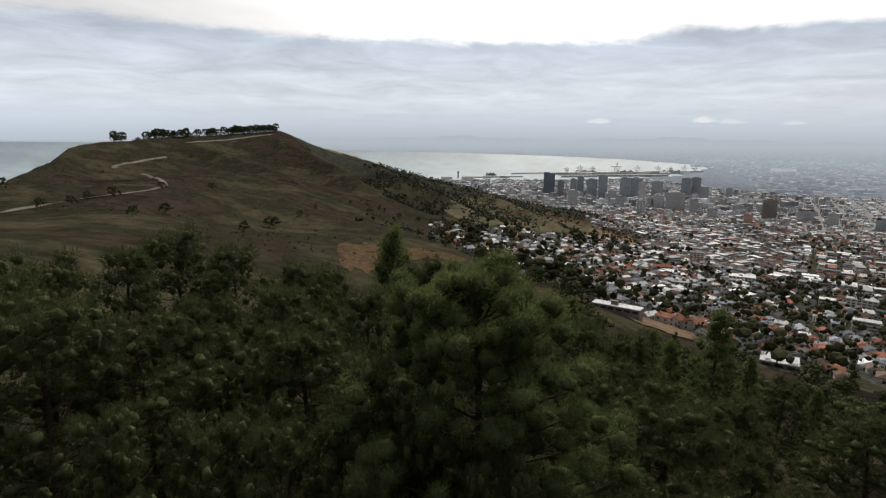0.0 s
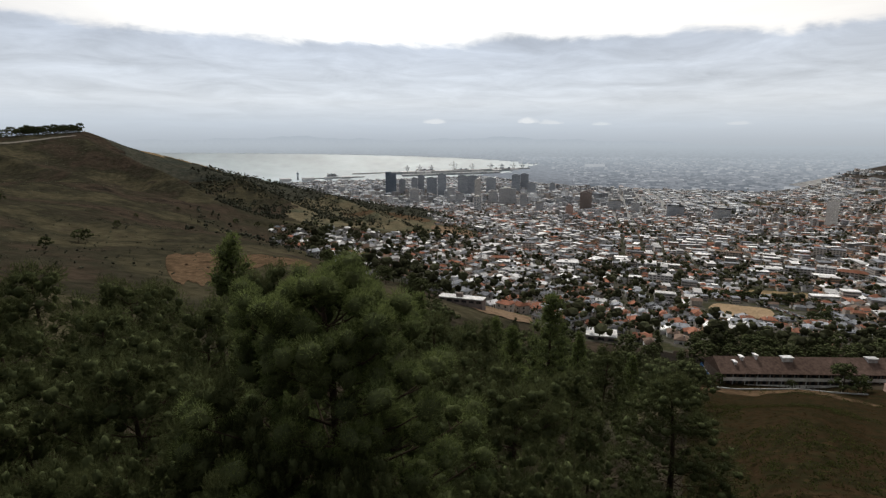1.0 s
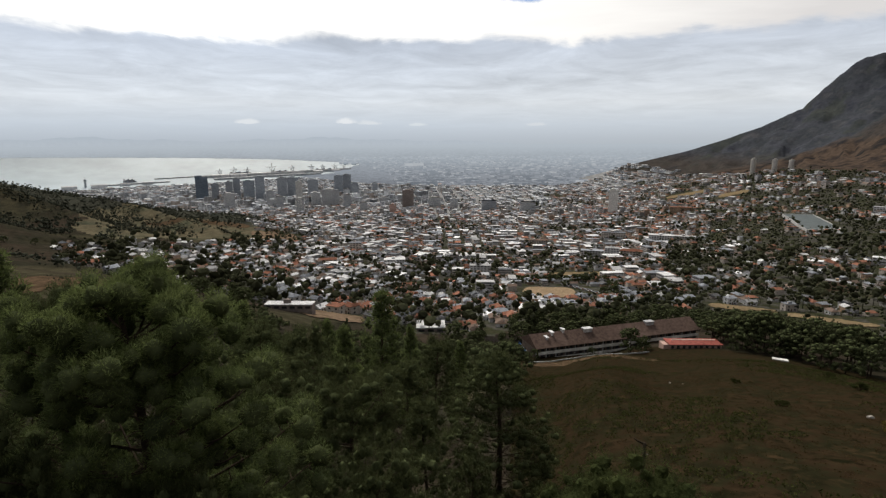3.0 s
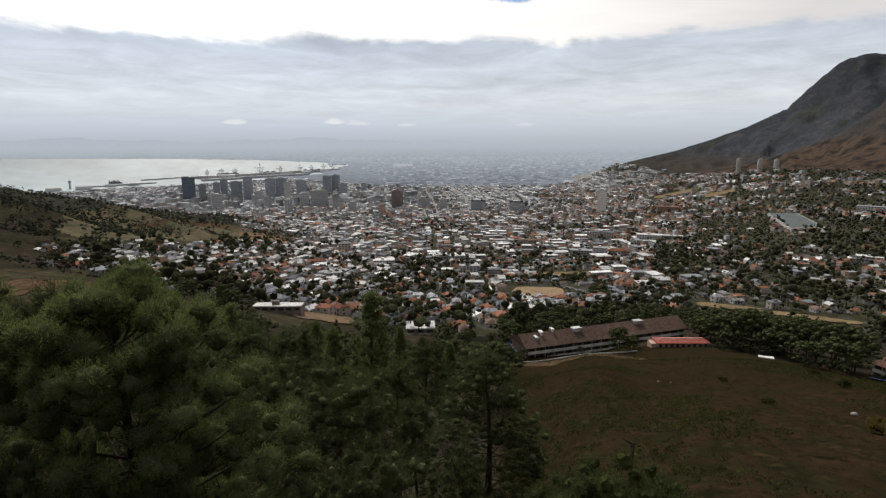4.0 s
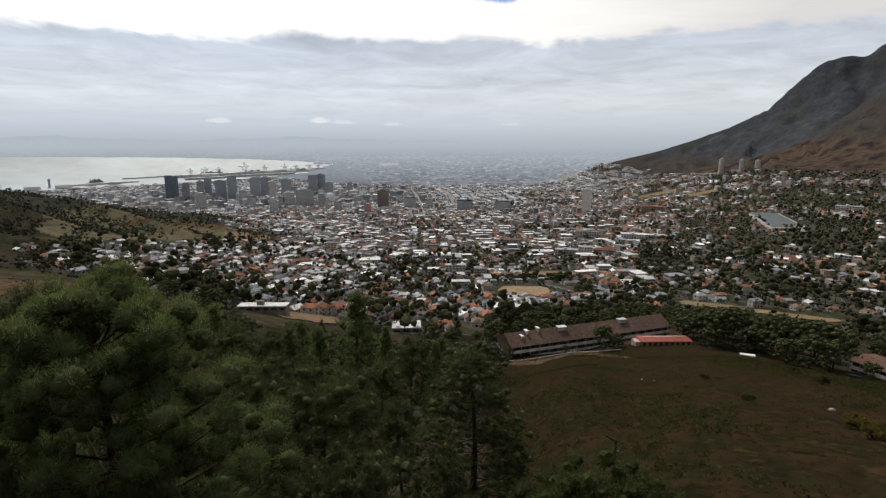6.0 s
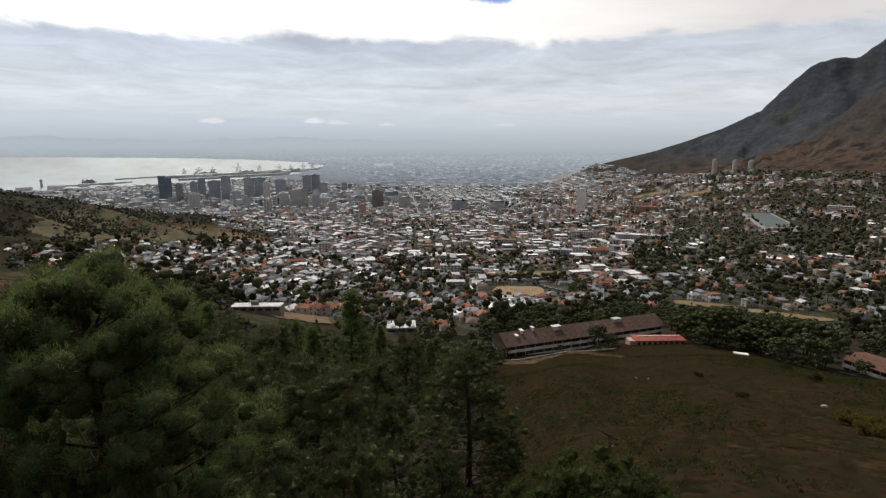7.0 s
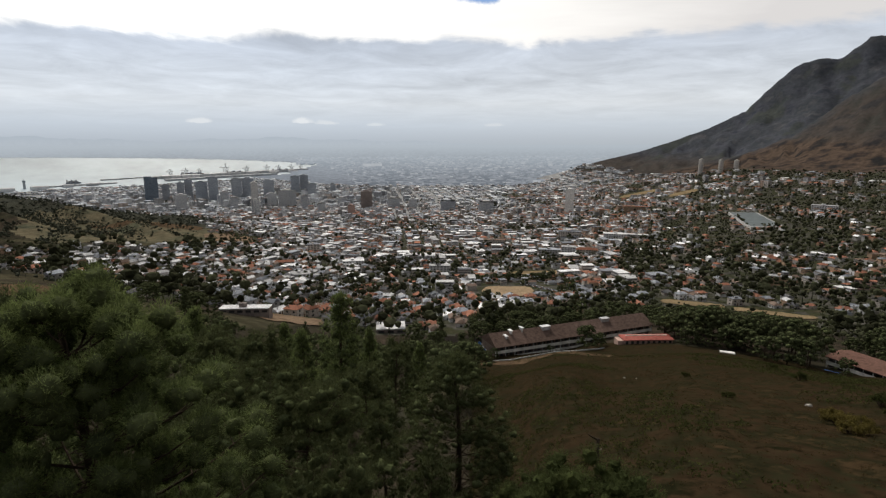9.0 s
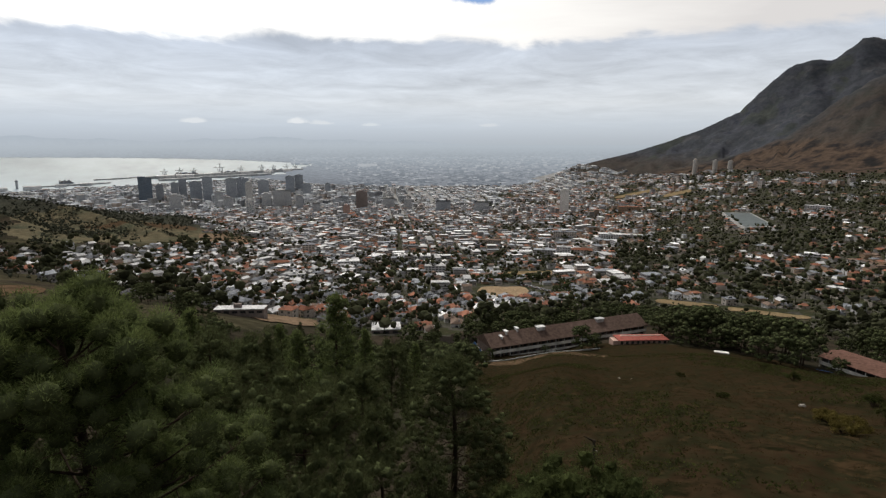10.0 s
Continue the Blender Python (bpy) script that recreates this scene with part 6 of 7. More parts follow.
def round_tower(az, d, el_top, half, label):
    """A cylindrical block of flats with ring balconies."""
    p, k = place(az, d)
    r = d * radians(half)
    top = EYE + d * math.tan(radians(el_top)) - p.z
    o = thing("round_tower", p)
    b = bmesh.new()
    bmesh.ops.create_cone(b, cap_ends=True, segments=20, radius1=r, radius2=r, depth=top + 20, matrix=Matrix.Translation((0, 0, top / 2 - 10)))
    part("core", b, T_CONC, o)
    rings = bmesh.new()
    z = top - 3
    while z > 0:
        bmesh.ops.create_cone(rings, cap_ends=True, segments=20, radius1=r * 1.07, radius2=r * 1.07, depth=1.3, matrix=Matrix.Translation((0, 0, z)))
        z -= 3.1
    part("balconies", rings, W_CREAM, o)
    b = bmesh.new()
    bmesh.ops.create_cone(b, cap_ends=True, segments=16, radius1=r * 0.45, radius2=r * 0.4, depth=4, matrix=Matrix.Translation((0, 0, top + 2)))
    part("roof_plant", b, W_CREAM, o)
    return tagged(o, label, "tower block", "round towers below the mountain")


for az, el in ((63.6, -1.56), (65.27, -1.6), (66.52, -1.63)):
    round_tower(az, 2450, el, 0.21, "cream cylindrical tower of flats below the mountain")


def block(az0, az1, d, el_top, wall, roof, label, deep=0.4, floors=4, turn=None, floor=3.1, pitched=False, name="apartment_block"):
    """A block of flats: walls, window strips for each floor, roof, lift house."""
    az = (az0 + az1) / 2
    p, k = place(az, d)
    w = d * k * 2 * math.tan(radians(az1 - az0) / 2)
    dp = w * deep
    top = max(EYE + d * k * math.tan(radians(el_top)) - p.z, 3.5)
    o = thing(name, p, -az if turn is None else turn)
    part("wall", boxed(-w / 2, -dp / 2, -8, w / 2, dp / 2, top), wall, o)
    n = max(1, int(top / floor))
    bays = max(3, int(w / 4.5))
    for i in range(n):
        z = top - floor * i - 0.7
        for s in (-1, 1):
            y = s * (dp / 2 + 0.03)
            bm = bmesh.new()
            for b in range(bays):
                x = -w / 2 + w * (b + 0.5) / bays
                box(bm, x - w / bays * 0.32, y - 0.06, z - 1.4, x + w / bays * 0.32, y + 0.06, z)
            part("glazing", bm, M_PANE, o)["kind"] = "stuff"
    if pitched:
        part("roof", roof_bm(dp, w, top, dp * 0.22, 0.5, dp * 0.4), roof, o, m=pose(0, 0, 0, 0, 0, 90))
    else:
        part("roof", boxed(-w / 2 - 0.3, -dp / 2 - 0.3, top, w / 2 + 0.3, dp / 2 + 0.3, top + 0.5), roof, o)
        part("lift_house", boxed(-w * 0.12, -dp * 0.2, top + 0.5, w * 0.02, dp * 0.15, top + 2.8), wall, o)
    return tagged(o, label, "apartment block", "larger blocks among the houses")


for a0, a1, e0, e1, wall, roof, label, kw in (
    (22.83, 24.80, -12.95, -13.64, W_WHITE, R_PALE, "white hall with a bright flat roof", {"deep": 0.8}),
    (34.49, 37.9, -11.5, -12.0, W_WHITE, R_PALE, "long low white hall among houses", {"deep": 0.5}),
    (37.3, 39.5, -12.6, -13.4, W_WHITE, R_PALE, "white block of flats with a pale roof", {}),
    (48.76, 51.0, -10.75, -11.7, W_GREY, R_GREY, "grey block of flats with rows of windows", {}),
    (51.1, 52.5, -10.4, -11.6, W_WHITE, R_PALE, "white end block of flats", {"deep": 0.7}),
    (52.6, 54.7, -10.6, -11.3, W_CREAM, R_TILE, "cream block with a red tiled roof", {"pitched": True}),
    (55.2, 57.6, -8.9, -9.65, W_WHITE, R_PALE, "long white block with a pale roof", {}),
    (57.5, 59.4, -8.9, -9.5, W_GREY, R_PALE, "grey block with a pale flat roof", {}),
    (50.7, 53.0, -8.85, -9.7, W_CREAM, R_GREY, "cream block of flats with dark windows", {}),
    (70.05, 71.8, -11.75, -12.6, W_OCHRE, R_PALE, "orange and white block of flats", {}),
    (76.3, 77.8, -11.25, -12.0, T_PINK, R_TILE, "pink block of flats with a red roof", {}),
    (68.5, 69.7, -10.2, -10.7, W_WHITE, R_PALE, "stepped white block of flats", {"deep": 0.6}),
    (67.4, 69.7, -10.95, -11.3, W_WHITE, R_PALE, "low white block with a long roof", {}),
    (24.66, 25.9, -10.1, -11.1, W_CREAM, R_GREY, "tall cream block of flats", {"deep": 0.6}),
    (21.4, 23.3, -11.7, -12.4, W_OCHRE, R_TILE, "block with an orange-red tiled roof", {"pitched": True}),
    (31.6, 34.6, -18.8, -19.4, T_BROWN, R_PALE, "wide hall with a bright white flat roof", {"deep": 0.8}),
    (15.9, 20.8, -15.95, -16.7, T_BROWN, R_PALE, "long brown two-storey block with a pale roof", {"deep": 0.26, "turn": -36}),
    (56.96, 58.82, -6.15, -6.8, W_OCHRE, R_TILE, "red-roofed ochre block far off", {}),
    (43.0, 45.2, -9.9, -10.5, W_CREAM, R_BROWN, "long cream block with a brown roof", {}),
    (40.4, 42.2, -9.0, -9.6, W_WHITE, R_PALE, "white block with a pale roof", {}),
    (28.2, 30.4, -11.9, -12.5, W_WHITE, R_PALE, "white flat-roofed hall among houses", {"deep": 0.6}),
    (73.0, 75.0, -9.4, -9.9, W_WHITE, R_PALE, "white villa block in the trees", {}),
    (72.6, 74.5, -5.3, -5.8, W_WHITE, R_PALE, "white school block below the mountain", {}),
):
    block(a0, a1, sight((a0 + a1) / 2, e1, 250), e0, wall, roof, label, **kw)


def long_block(name, left, right, base, eave, rise, roof_mat, label, boxes):
    """A long balconied block: walls, balcony bands, posts, a low sheet roof with boxes on it."""
    L_, R_ = stand(*left), stand(*right)
    v = (R_ - L_).to_2d()
    n = v.length
    turn = math.degrees(math.atan2(v.y, v.x))
    o = thing(name, ((L_.x + R_.x) / 2, (L_.y + R_.y) / 2, base), turn)
    dp = 15.0
    part("wall", boxed(-n / 2, 1.6, -6, n / 2, dp, eave), W_SHADE, o)
    for i, z in enumerate((eave - 2.9, eave - 5.9)):
        slab = part("balcony_slab", boxed(-n / 2, 0, z - 0.25, n / 2, 1.6, z), T_CONC, o)
        part("parapet", boxed(-n / 2, -0.12, z - 0.35, n / 2, 0.06, z + 1.05, bevel=0.03), T_WHITE, slab, "white balcony parapet")
    for i in range(19):
        x = -n / 2 + n * i / 18
        part("post", boxed(x - 0.14, 0.06, -6, x + 0.14, 0.34, eave), T_CONC, o)
    for i in range(36):
        x = -n / 2 + n * (i + 0.5) / 36
        for z in (eave - 2.6, eave - 5.6):
            part("window", boxed(x - 0.75, 1.52, z + 0.3, x + 0.75, 1.62, z + 2.1), M_PANE, o)
    b = roof_bm(dp + 0.6, n, eave, rise, 0.45, 0.0)
    b.transform(Matrix.Translation((0, dp / 2, 0)) @ Matrix.Rotation(radians(90), 4, "Z"))
    top_ = part("roof", b, roof_mat, o)
    for x, y, w, h in boxes:
        z = eave + rise * (1 - abs(y - dp / 2) / (dp / 2))
        bb = boxed(x * n - w / 2, y - 1.2, z - 1.5, x * n + w / 2, y + 1.2, z + h * 0.75, bevel=0.05)
        box(bb, x * n - w / 2 - 0.3, y - 1.5, z + h * 0.75, x * n + w / 2 + 0.3, y + 1.5, z + h)
        part("roof_box" if w > 2 else "chimney", bb, W_WHITE, top_)
    return tagged(o, label, "building")


# recessed wall darkened in colour for the shade behind the balconies
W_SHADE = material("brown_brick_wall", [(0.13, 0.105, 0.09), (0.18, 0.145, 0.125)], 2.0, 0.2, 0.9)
M_BROWNROOF = material("brown_sheet_roof", [(0.085, 0.060, 0.050), (0.12, 0.085, 0.072)], 0.8, 0.08, 0.8, 0.2)
M_ROSEROOF = material("faded_red_roof", [(0.12, 0.070, 0.055), (0.16, 0.092, 0.075)], 0.8, 0.08, 0.8, 0.2)
M_REDROOF = material("bright_red_roof", [(0.27, 0.085, 0.07), (0.34, 0.12, 0.10)], 0.8, 0.08, 0.75, 0.2)
lb = long_block("long_building", (44.6, 234), (60.4, 284), 188.8, 6.4, 4.1, M_BROWNROOF, "long balconied block with a brown sheet roof", ((-0.42, 4.5, 0.8, 0.9), (-0.38, 6.5, 0.9, 1.2), (-0.31, 7.2, 0.7, 1.3), (-0.17, 6.2, 4.0, 1.3), (0.22, 6.2, 4.0, 1.2)))
# tilted blue and white panels at the gable
for i in range(4):
    part("gable_panel", boxed(-0.08, 0, 0, 0.08, 2.6, 1.5), M_BLUE if i % 2 else W_WHITE, lb, "", pose(-45.6 - 0.5 * i, 4.5 + 1.2 * i, 1.4 + 0.9 * i, 40, 0, 15))
lr = long_block("long_building", (75.2, 264), (88, 240), 194.6, 4.6, 1.3, M_ROSEROOF, "long white block with a faded red roof", ((0.1, 6.0, 1.0, 1.5),))


def annex():
    """The low pink building with a bright red roof in front of the long block."""
    a, b = stand(57.9, 250.5), stand(62.5, 259.5)
    v = (b - a).to_2d()
    n = v.length
    o = thing("red_roofed_hall", ((a.x + b.x) / 2, (a.y + b.y) / 2, 194.3), math.degrees(math.atan2(v.y, v.x)))
    part("wall", boxed(-n / 2, 0, -5, n / 2, 6.6, 3.0), T_PINK, o)
    bm = roof_bm(7.0, n, 3.0, 0.8, 0.5, 2.0)
    bm.transform(Matrix.Translation((0, 3.3, 0)) @ Matrix.Rotation(radians(90), 4, "Z"))
    top_ = part("roof", bm, M_REDROOF, o)
    part("ridge", boxed(-n / 2 + 1.6, 3.1, 3.75, n / 2 - 1.6, 3.5, 4.0), W_CREAM, top_)
    part("porch", boxed(-n / 2 - 2.6, 0.5, -5, -n / 2, 6, 2.4), T_PINK, o)
    for i in range(9):
        x = -n / 2 + n * (i + 0.5) / 9
        part("window", boxed(x - 0.6, -0.05, 0.9, x + 0.6, 0.05, 2.3), M_PANE, o)
    return tagged(o, "low pink hall with a bright red roof", "building")


annex()


def low_wall():
    """A pale retaining wall in lengths, with posts, under the long block."""
    o = thing("low_wall")
    pts = [stand(az, d, 0.3) for az, d in ((43.6, 226), (46.0, 227), (48.5, 230), (51.0, 233.5), (53.5, 238), (56.0, 243))]
    for a, b in zip(pts, pts[1:]):
        v = b - a
        m = Matrix.Translation((a + b) / 2) @ v.to_track_quat("X", "Z").to_matrix().to_4x4()
        n_ = v.length / 2
        part("wall_length", boxed(-n_, -0.15, -1.0, n_, 0.15, 0.75, bevel=0.03), M_QUAY, o, "", m)
        for i in range(5):
            x = -n_ + 2 * n_ * i / 5
            part("post", boxed(x - 0.08, -0.08, 0.7, x + 0.08, 0.08, 1.9), M_WOOD, o, "", m)
    return tagged(o, "low pale retaining wall with fence posts below the block", "wall")


low_wall()


def steel_skip(az, d, w, label):
    """A low white steel skip with ribs and a lid."""
    p = stand(az, d, 0.55)
    o = thing("steel_skip", p, -az + 8)
    part("body", boxed(-w / 2, -1.1, 0, w / 2, 1.1, 1.0, bevel=0.04), T_WHITE, o)
    part("lid", boxed(-w / 2 - 0.05, -1.15, 1.0, w / 2 + 0.05, 1.15, 1.12, bevel=0.03), T_WHITE, o)
    for i in range(7):
        x = -w / 2 + w * i / 6
        part("rib", boxed(x - 0.06, -1.18, 0.05, x + 0.06, -1.08, 1.0), T_CONC, o)
    return tagged(o, label, "skip")


steel_skip(67.4, 248, 5.5, "low white steel skip under the umbrella pines")


def reservoir():
    """The open water basin with its rim wall and bank."""
    corners = BASIN
    z = max(float(height(a, d)) for a, d in corners) + 3.0
    pts = []
    for a, d in corners:
        s = (EYE - z) / (EYE - float(height(a, d)))
        pts.append(Vector((math.sin(radians(a)) * d * s, math.cos(radians(a)) * d * s, z)))
    o = thing("reservoir")
    bm = bmesh.new()
    bm.faces.new([bm.verts.new(p) for p in pts])
    part("water_surface", bm, material("reservoir_water", [(0.060, 0.080, 0.085), (0.078, 0.098, 0.102)], 0.1, 0.01, 0.55, spec=0.25), o)
    c = sum(pts, Vector()) / 4
    for i in range(4):
        a, b = pts[i], pts[(i + 1) % 4]
        oa, ob_ = a + (a - c).normalized() * 3, b + (b - c).normalized() * 3
        bm = bmesh.new()
        vs = [bm.verts.new(q + Vector((0, 0, h))) for h in (-6, 0.9) for q in (a, b, ob_, oa)]
        for f in ((4, 5, 6, 7), (0, 1, 5, 4), (1, 2, 6, 5), (2, 3, 7, 6), (3, 0, 4, 7)):
            bm.faces.new([vs[j] for j in f])
        part("rim_wall", bm, T_CONC, o)
    return tagged(o, "open reservoir of grey water with a pale rim", "reservoir")


reservoir()


# ---- harbour ----
def sea_at(az, el, up=2.0):
    d = (EYE - up) / math.tan(radians(-el))
    k = float(warp(np.float64(d))) / d
    a = radians(az)
    return Vector((math.sin(a) * d * k, math.cos(a) * d * k, EYE + (up - EYE) * k)), k, d


def pier(az0, el0, az1, el1, width, label):
    a, k, _ = sea_at(az0, el0)
    b, k2, _ = sea_at(az1, el1)
    v = (b - a).to_2d().normalized()
    s = Vector((v.y, -v.x, 0)) * width * k / 2
    bm = bmesh.new()
    vs = [bm.verts.new(q + Vector((0, 0, h))) for h in (-14, 3) for q in (a - s, b - s, b + s, a + s)]
    for f in ((4, 5, 6, 7), (0, 1, 5, 4), (1, 2, 6, 5), (2, 3, 7, 6), (3, 0, 4, 7)):
        bm.faces.new([vs[j] for j in f])
    me = bpy.data.meshes.new("quay")
    bm.to_mesh(me)
    bm.free()
    me.materials.append(M_QUAY)
    return tagged(new("quay", me), label, "quay", "quays of the harbour")


for q in ((3.2, -3.60, 8.2, -3.45, 45), (4.2, -3.50, 5.6, -3.52, 30), (7.0, -3.18, 11.2, -3.02, 30), (11.0, -3.02, 20.5, -2.72, 160), (12.0, -3.3, 15.5, -3.2, 120), (15.5, -3.15, 22.0, -2.95, 120), (20.0, -2.70, 25.0, -2.52, 150)):
    pier(*q, "long grey concrete quay out in the bay")


def crane(az, el, tall):
    """A ship-to-shore crane: legs, boom, mast, stays."""
    p, k, d = sea_at(az, el, 4)
    s = tall * k
    o = thing("harbour_crane", p, -az + 30)
    for x in (-0.18, 0.18):
        for y in (-0.15, 0.15):
            part("leg", boxed(x * s - 1.6 * k, y * s - 1.6 * k, -3, x * s + 1.6 * k, y * s + 1.6 * k, 0.55 * s), M_STEEL, o)
    part("boom", boxed(-0.75 * s, -1.8 * k, 0.55 * s, 0.55 * s, 1.8 * k, 0.55 * s + 4 * k), M_STEEL, o)
    part("mast", boxed(-0.06 * s, -1.5 * k, 0.55 * s, 0.02 * s, 1.5 * k, s), M_STEEL, o)
    V, F = [], []
    tube([(-0.02 * s, 0, s), (-0.7 * s, 0, 0.57 * s)], [0.7 * k, 0.7 * k], 5, V, F)
    tube([(-0.02 * s, 0, s), (0.5 * s, 0, 0.57 * s)], [0.7 * k, 0.7 * k], 5, V, F)
    part("stay", np_mesh("stay", V, F), M_STEEL, o)
    return tagged(o, "tall grey steel harbour crane on a quay", "crane", "cranes of the harbour")


for az, el, tall in ((13.9, -2.86, 62), (15.1, -2.84, 55), (17.4, -2.80, 90), (19.3, -2.74, 62), (21.2, -2.68, 66), (22.3, -2.64, 56), (23.5, -2.60, 60), (24.4, -2.56, 52), (12.6, -2.92, 55)):
    crane(az, el, tall)


def ship(az, el, length, label):
    p, k, d = sea_at(az, el, 1)
    n = length * k
    o = thing("ship", p, -az + 4)
    bm = bmesh.new()
    prof = ((-0.5, 0.06), (-0.46, 0.075), (0.36, 0.075), (0.5, 0.0))
    for z, g in ((-4 * k, 0.85), (9 * k, 1.0)):
        for x, y in prof + tuple((x, -y) for x, y in reversed(prof[:3])):
            bm.verts.new((x * n, y * n * g, z))
    bm.verts.ensure_lookup_table()
    for i in range(7):
        j = (i + 1) % 7
        bm.faces.new([bm.verts[q] for q in (i, j, 7 + j, 7 + i)])
    bm.faces.new([bm.verts[q] for q in range(7, 14)])
    part("hull", bm, M_HULL, o)
    part("bridge", boxed(-0.46 * n, -0.06 * n, 9 * k, -0.36 * n, 0.06 * n, 26 * k), W_WHITE, o)
    for i in range(7):
        x = -0.32 * n + i * 0.095 * n
        part("container_stack", boxed(x, -0.06 * n, 9 * k, x + 0.085 * n, 0.06 * n, (16 + 5 * ((i * 7) % 3)) * k), (R_BROWN, R_GREY, M_HULL)[i % 3], o)
    return tagged(o, label, "ship", "ships in the harbour")


for az, el, n in ((14.6, -2.95, 230), (18.3, -2.88, 190), (22.6, -2.74, 220), (5.0, -3.40, 90)):
    ship(az, el, n, "grey cargo ship moored at the quay")


def shed(az, el, w, l, h, roof, label, wall=None):
    p, k, d = sea_at(az, el, 4)
    o = thing("warehouse", p, -az + 6)
    part("wall", boxed(-w * k / 2, -l * k / 2, -4, w * k / 2, l * k / 2, h * k), wall or W_WHITE, o)
    part("roof", roof_bm(l * k, w * k, h * k, h * 0.35 * k, 1.0 * k, 0.0), roof, o, m=pose(0, 0, 0, 0, 0, 90))
    return tagged(o, label, "warehouse", "harbour sheds")


for az, el, w, l, h in ((12.2, -3.12, 60, 60, 14), (13.0, -3.10, 70, 60, 14), (13.9, -3.08, 70, 60, 14), (14.7, -3.07, 60, 60, 14), (16.4, -2.98, 90, 50, 12), (19.8, -2.9, 120, 50, 12), (21.8, -2.85, 90, 50, 12), (23.6, -2.78, 90, 50, 12), (2.6, -3.75, 90, 50, 14), (0.4, -3.8, 80, 50, 14), (4.6, -3.62, 60, 40, 10), (6.4, -3.56, 70, 40, 10)):
    shed(az, el, w, l, h, R_PALE, "white-roofed warehouse on the harbour quay")


# stadium on the plain, given the glowing hazed roof colour
shed(31.5, -2.30, 230, 120, 20, fm.materials[1], "long white stadium hall far off in the haze", fm.materials[1])


def signal_tower():
    p, k, d = sea_at(1.6, -3.67, 3)
    o = thing("harbour_tower", p)
    part("shaft", boxed(-6.5 * k, -6.5 * k, -4, 6.5 * k, 6.5 * k, 48 * k, bevel=0.6), T_DARKC, o)
    part("cabin", boxed(-9 * k, -9 * k, 40 * k, 9 * k, 9 * k, 50 * k, bevel=0.8), T_SLATE, o)
    V, F = [], []
    tube([(0, 0, 50 * k), (0, 0, 62 * k)], [1.2 * k, 0.5 * k], 6, V, F)
    part("mast", np_mesh("mast", V, F), M_STEEL, o)
    return tagged(o, "grey harbour control tower by the water", "tower")


signal_tower()


# ---- meadow things ----
def post():
    """A weathered pole with a short arm and the stubs of old fittings."""
    p = stand(56.3, 38.8, 0.5)
    o = thing("wooden_pole", p, 0)
    top = EYE + 38.8 * math.tan(radians(-28.9)) - p.z
    V, F = [], []
    tube([(0, 0, 0), (0.03, 0, top * 0.5), (0.0, 0, top)], [0.15, 0.13, 0.11], 10, V, F)
    part("pole", np_mesh("pole", V, F, True), M_WOOD, o)
    V, F = [], []
    a = radians(56)
    u = Vector((math.cos(a), -math.sin(a), 0))
    tube([u * 0.12 + Vector((0, 0, top - 0.15)), u * -0.35 + Vector((0, 0, top + 0.02)), u * -0.75 + Vector((0, 0, top + 0.2))], [0.09, 0.07, 0.05], 7, V, F)
    part("arm", np_mesh("arm", V, F, True), M_WOOD, o)
    for z, s in ((top - 0.9, 1), (top - 1.6, -1), (top - 1.75, -1), (top - 2.0, -1), (top - 2.3, 1)):
        V, F = [], []
        tube([u * 0.08 * s + Vector((0, 0, z)), u * 0.28 * s + Vector((0, 0, z + 0.05))], [0.045, 0.06], 7, V, F)
        part("insulator", np_mesh("insulator", V, F, True), M_STONE, o, "pale insulator stub")
    return tagged(o, "weathered dark wooden pole in the meadow", "pole")


post()


def rock(az, d, s, label):
    bm = bmesh.new()
    bmesh.ops.create_icosphere(bm, subdivisions=3, radius=1)
    for v in bm.verts:
        v.co *= 1 + 0.28 * noise.noise(v.co * 1.6 + Vector((az, d, 0)))
        v.co.z *= 0.6
    me = bpy.data.meshes.new("boulder")
    bm.to_mesh(me)
    bm.free()
    me.materials.append(M_STONE)
    ob = tagged(new("boulder", me), label, "rock", "pale rocks in the meadow")
    ob.matrix_basis = Matrix.LocRotScale(stand(az, d, -0.05), Euler((0, 0, az)), (s, s * 0.7, s))
    return ob


for az, el, s in ((74.5, -22.5, 0.5), (58.2, -23.0, 0.3), (59.4, -22.9, 0.22)):
    rock(az, sight(az, el), s, "pale boulder lying in the dry meadow")

cover = patch("blue_cover", 75.0, 76.3, 244, 247, M_BLUE, "blue tarpaulin beside the long block", "tarpaulin", 0.6, 0.05, kind="")


def car(paint):
    o = thing("car")
    b = boxed(-0.88, -2.1, 0.28, 0.88, 2.1, 0.85, bevel=0.12)
    part("body", b, paint, o)
    bm = bmesh.new()
    lo = [bm.verts.new(q) for q in ((-0.8, -1.5, 0.85), (0.8, -1.5, 0.85), (0.8, 1.1, 0.85), (-0.8, 1.1, 0.85))]
    up_ = [bm.verts.new(q) for q in ((-0.65, -1.0, 1.42), (0.65, -1.0, 1.42), (0.65, 0.55, 1.42), (-0.65, 0.55, 1.42))]
    bm.faces.new(up_)
    for i in range(4):
        bm.faces.new((lo[i], lo[(i + 1) % 4], up_[(i + 1) % 4], up_[i]))
    part("cabin", bm, M_PANE, o)
    for x in (-0.8, 0.8):
        for y in (-1.3, 1.3):
            w_ = bmesh.new()
            bmesh.ops.create_cone(w_, cap_ends=True, segments=12, radius1=0.32, radius2=0.32, depth=0.2, matrix=Matrix.Translation((x, y, 0.32)) @ Matrix.Rotation(radians(90), 4, "Y"))
            part("wheel", w_, R_DARK, o)
    return o


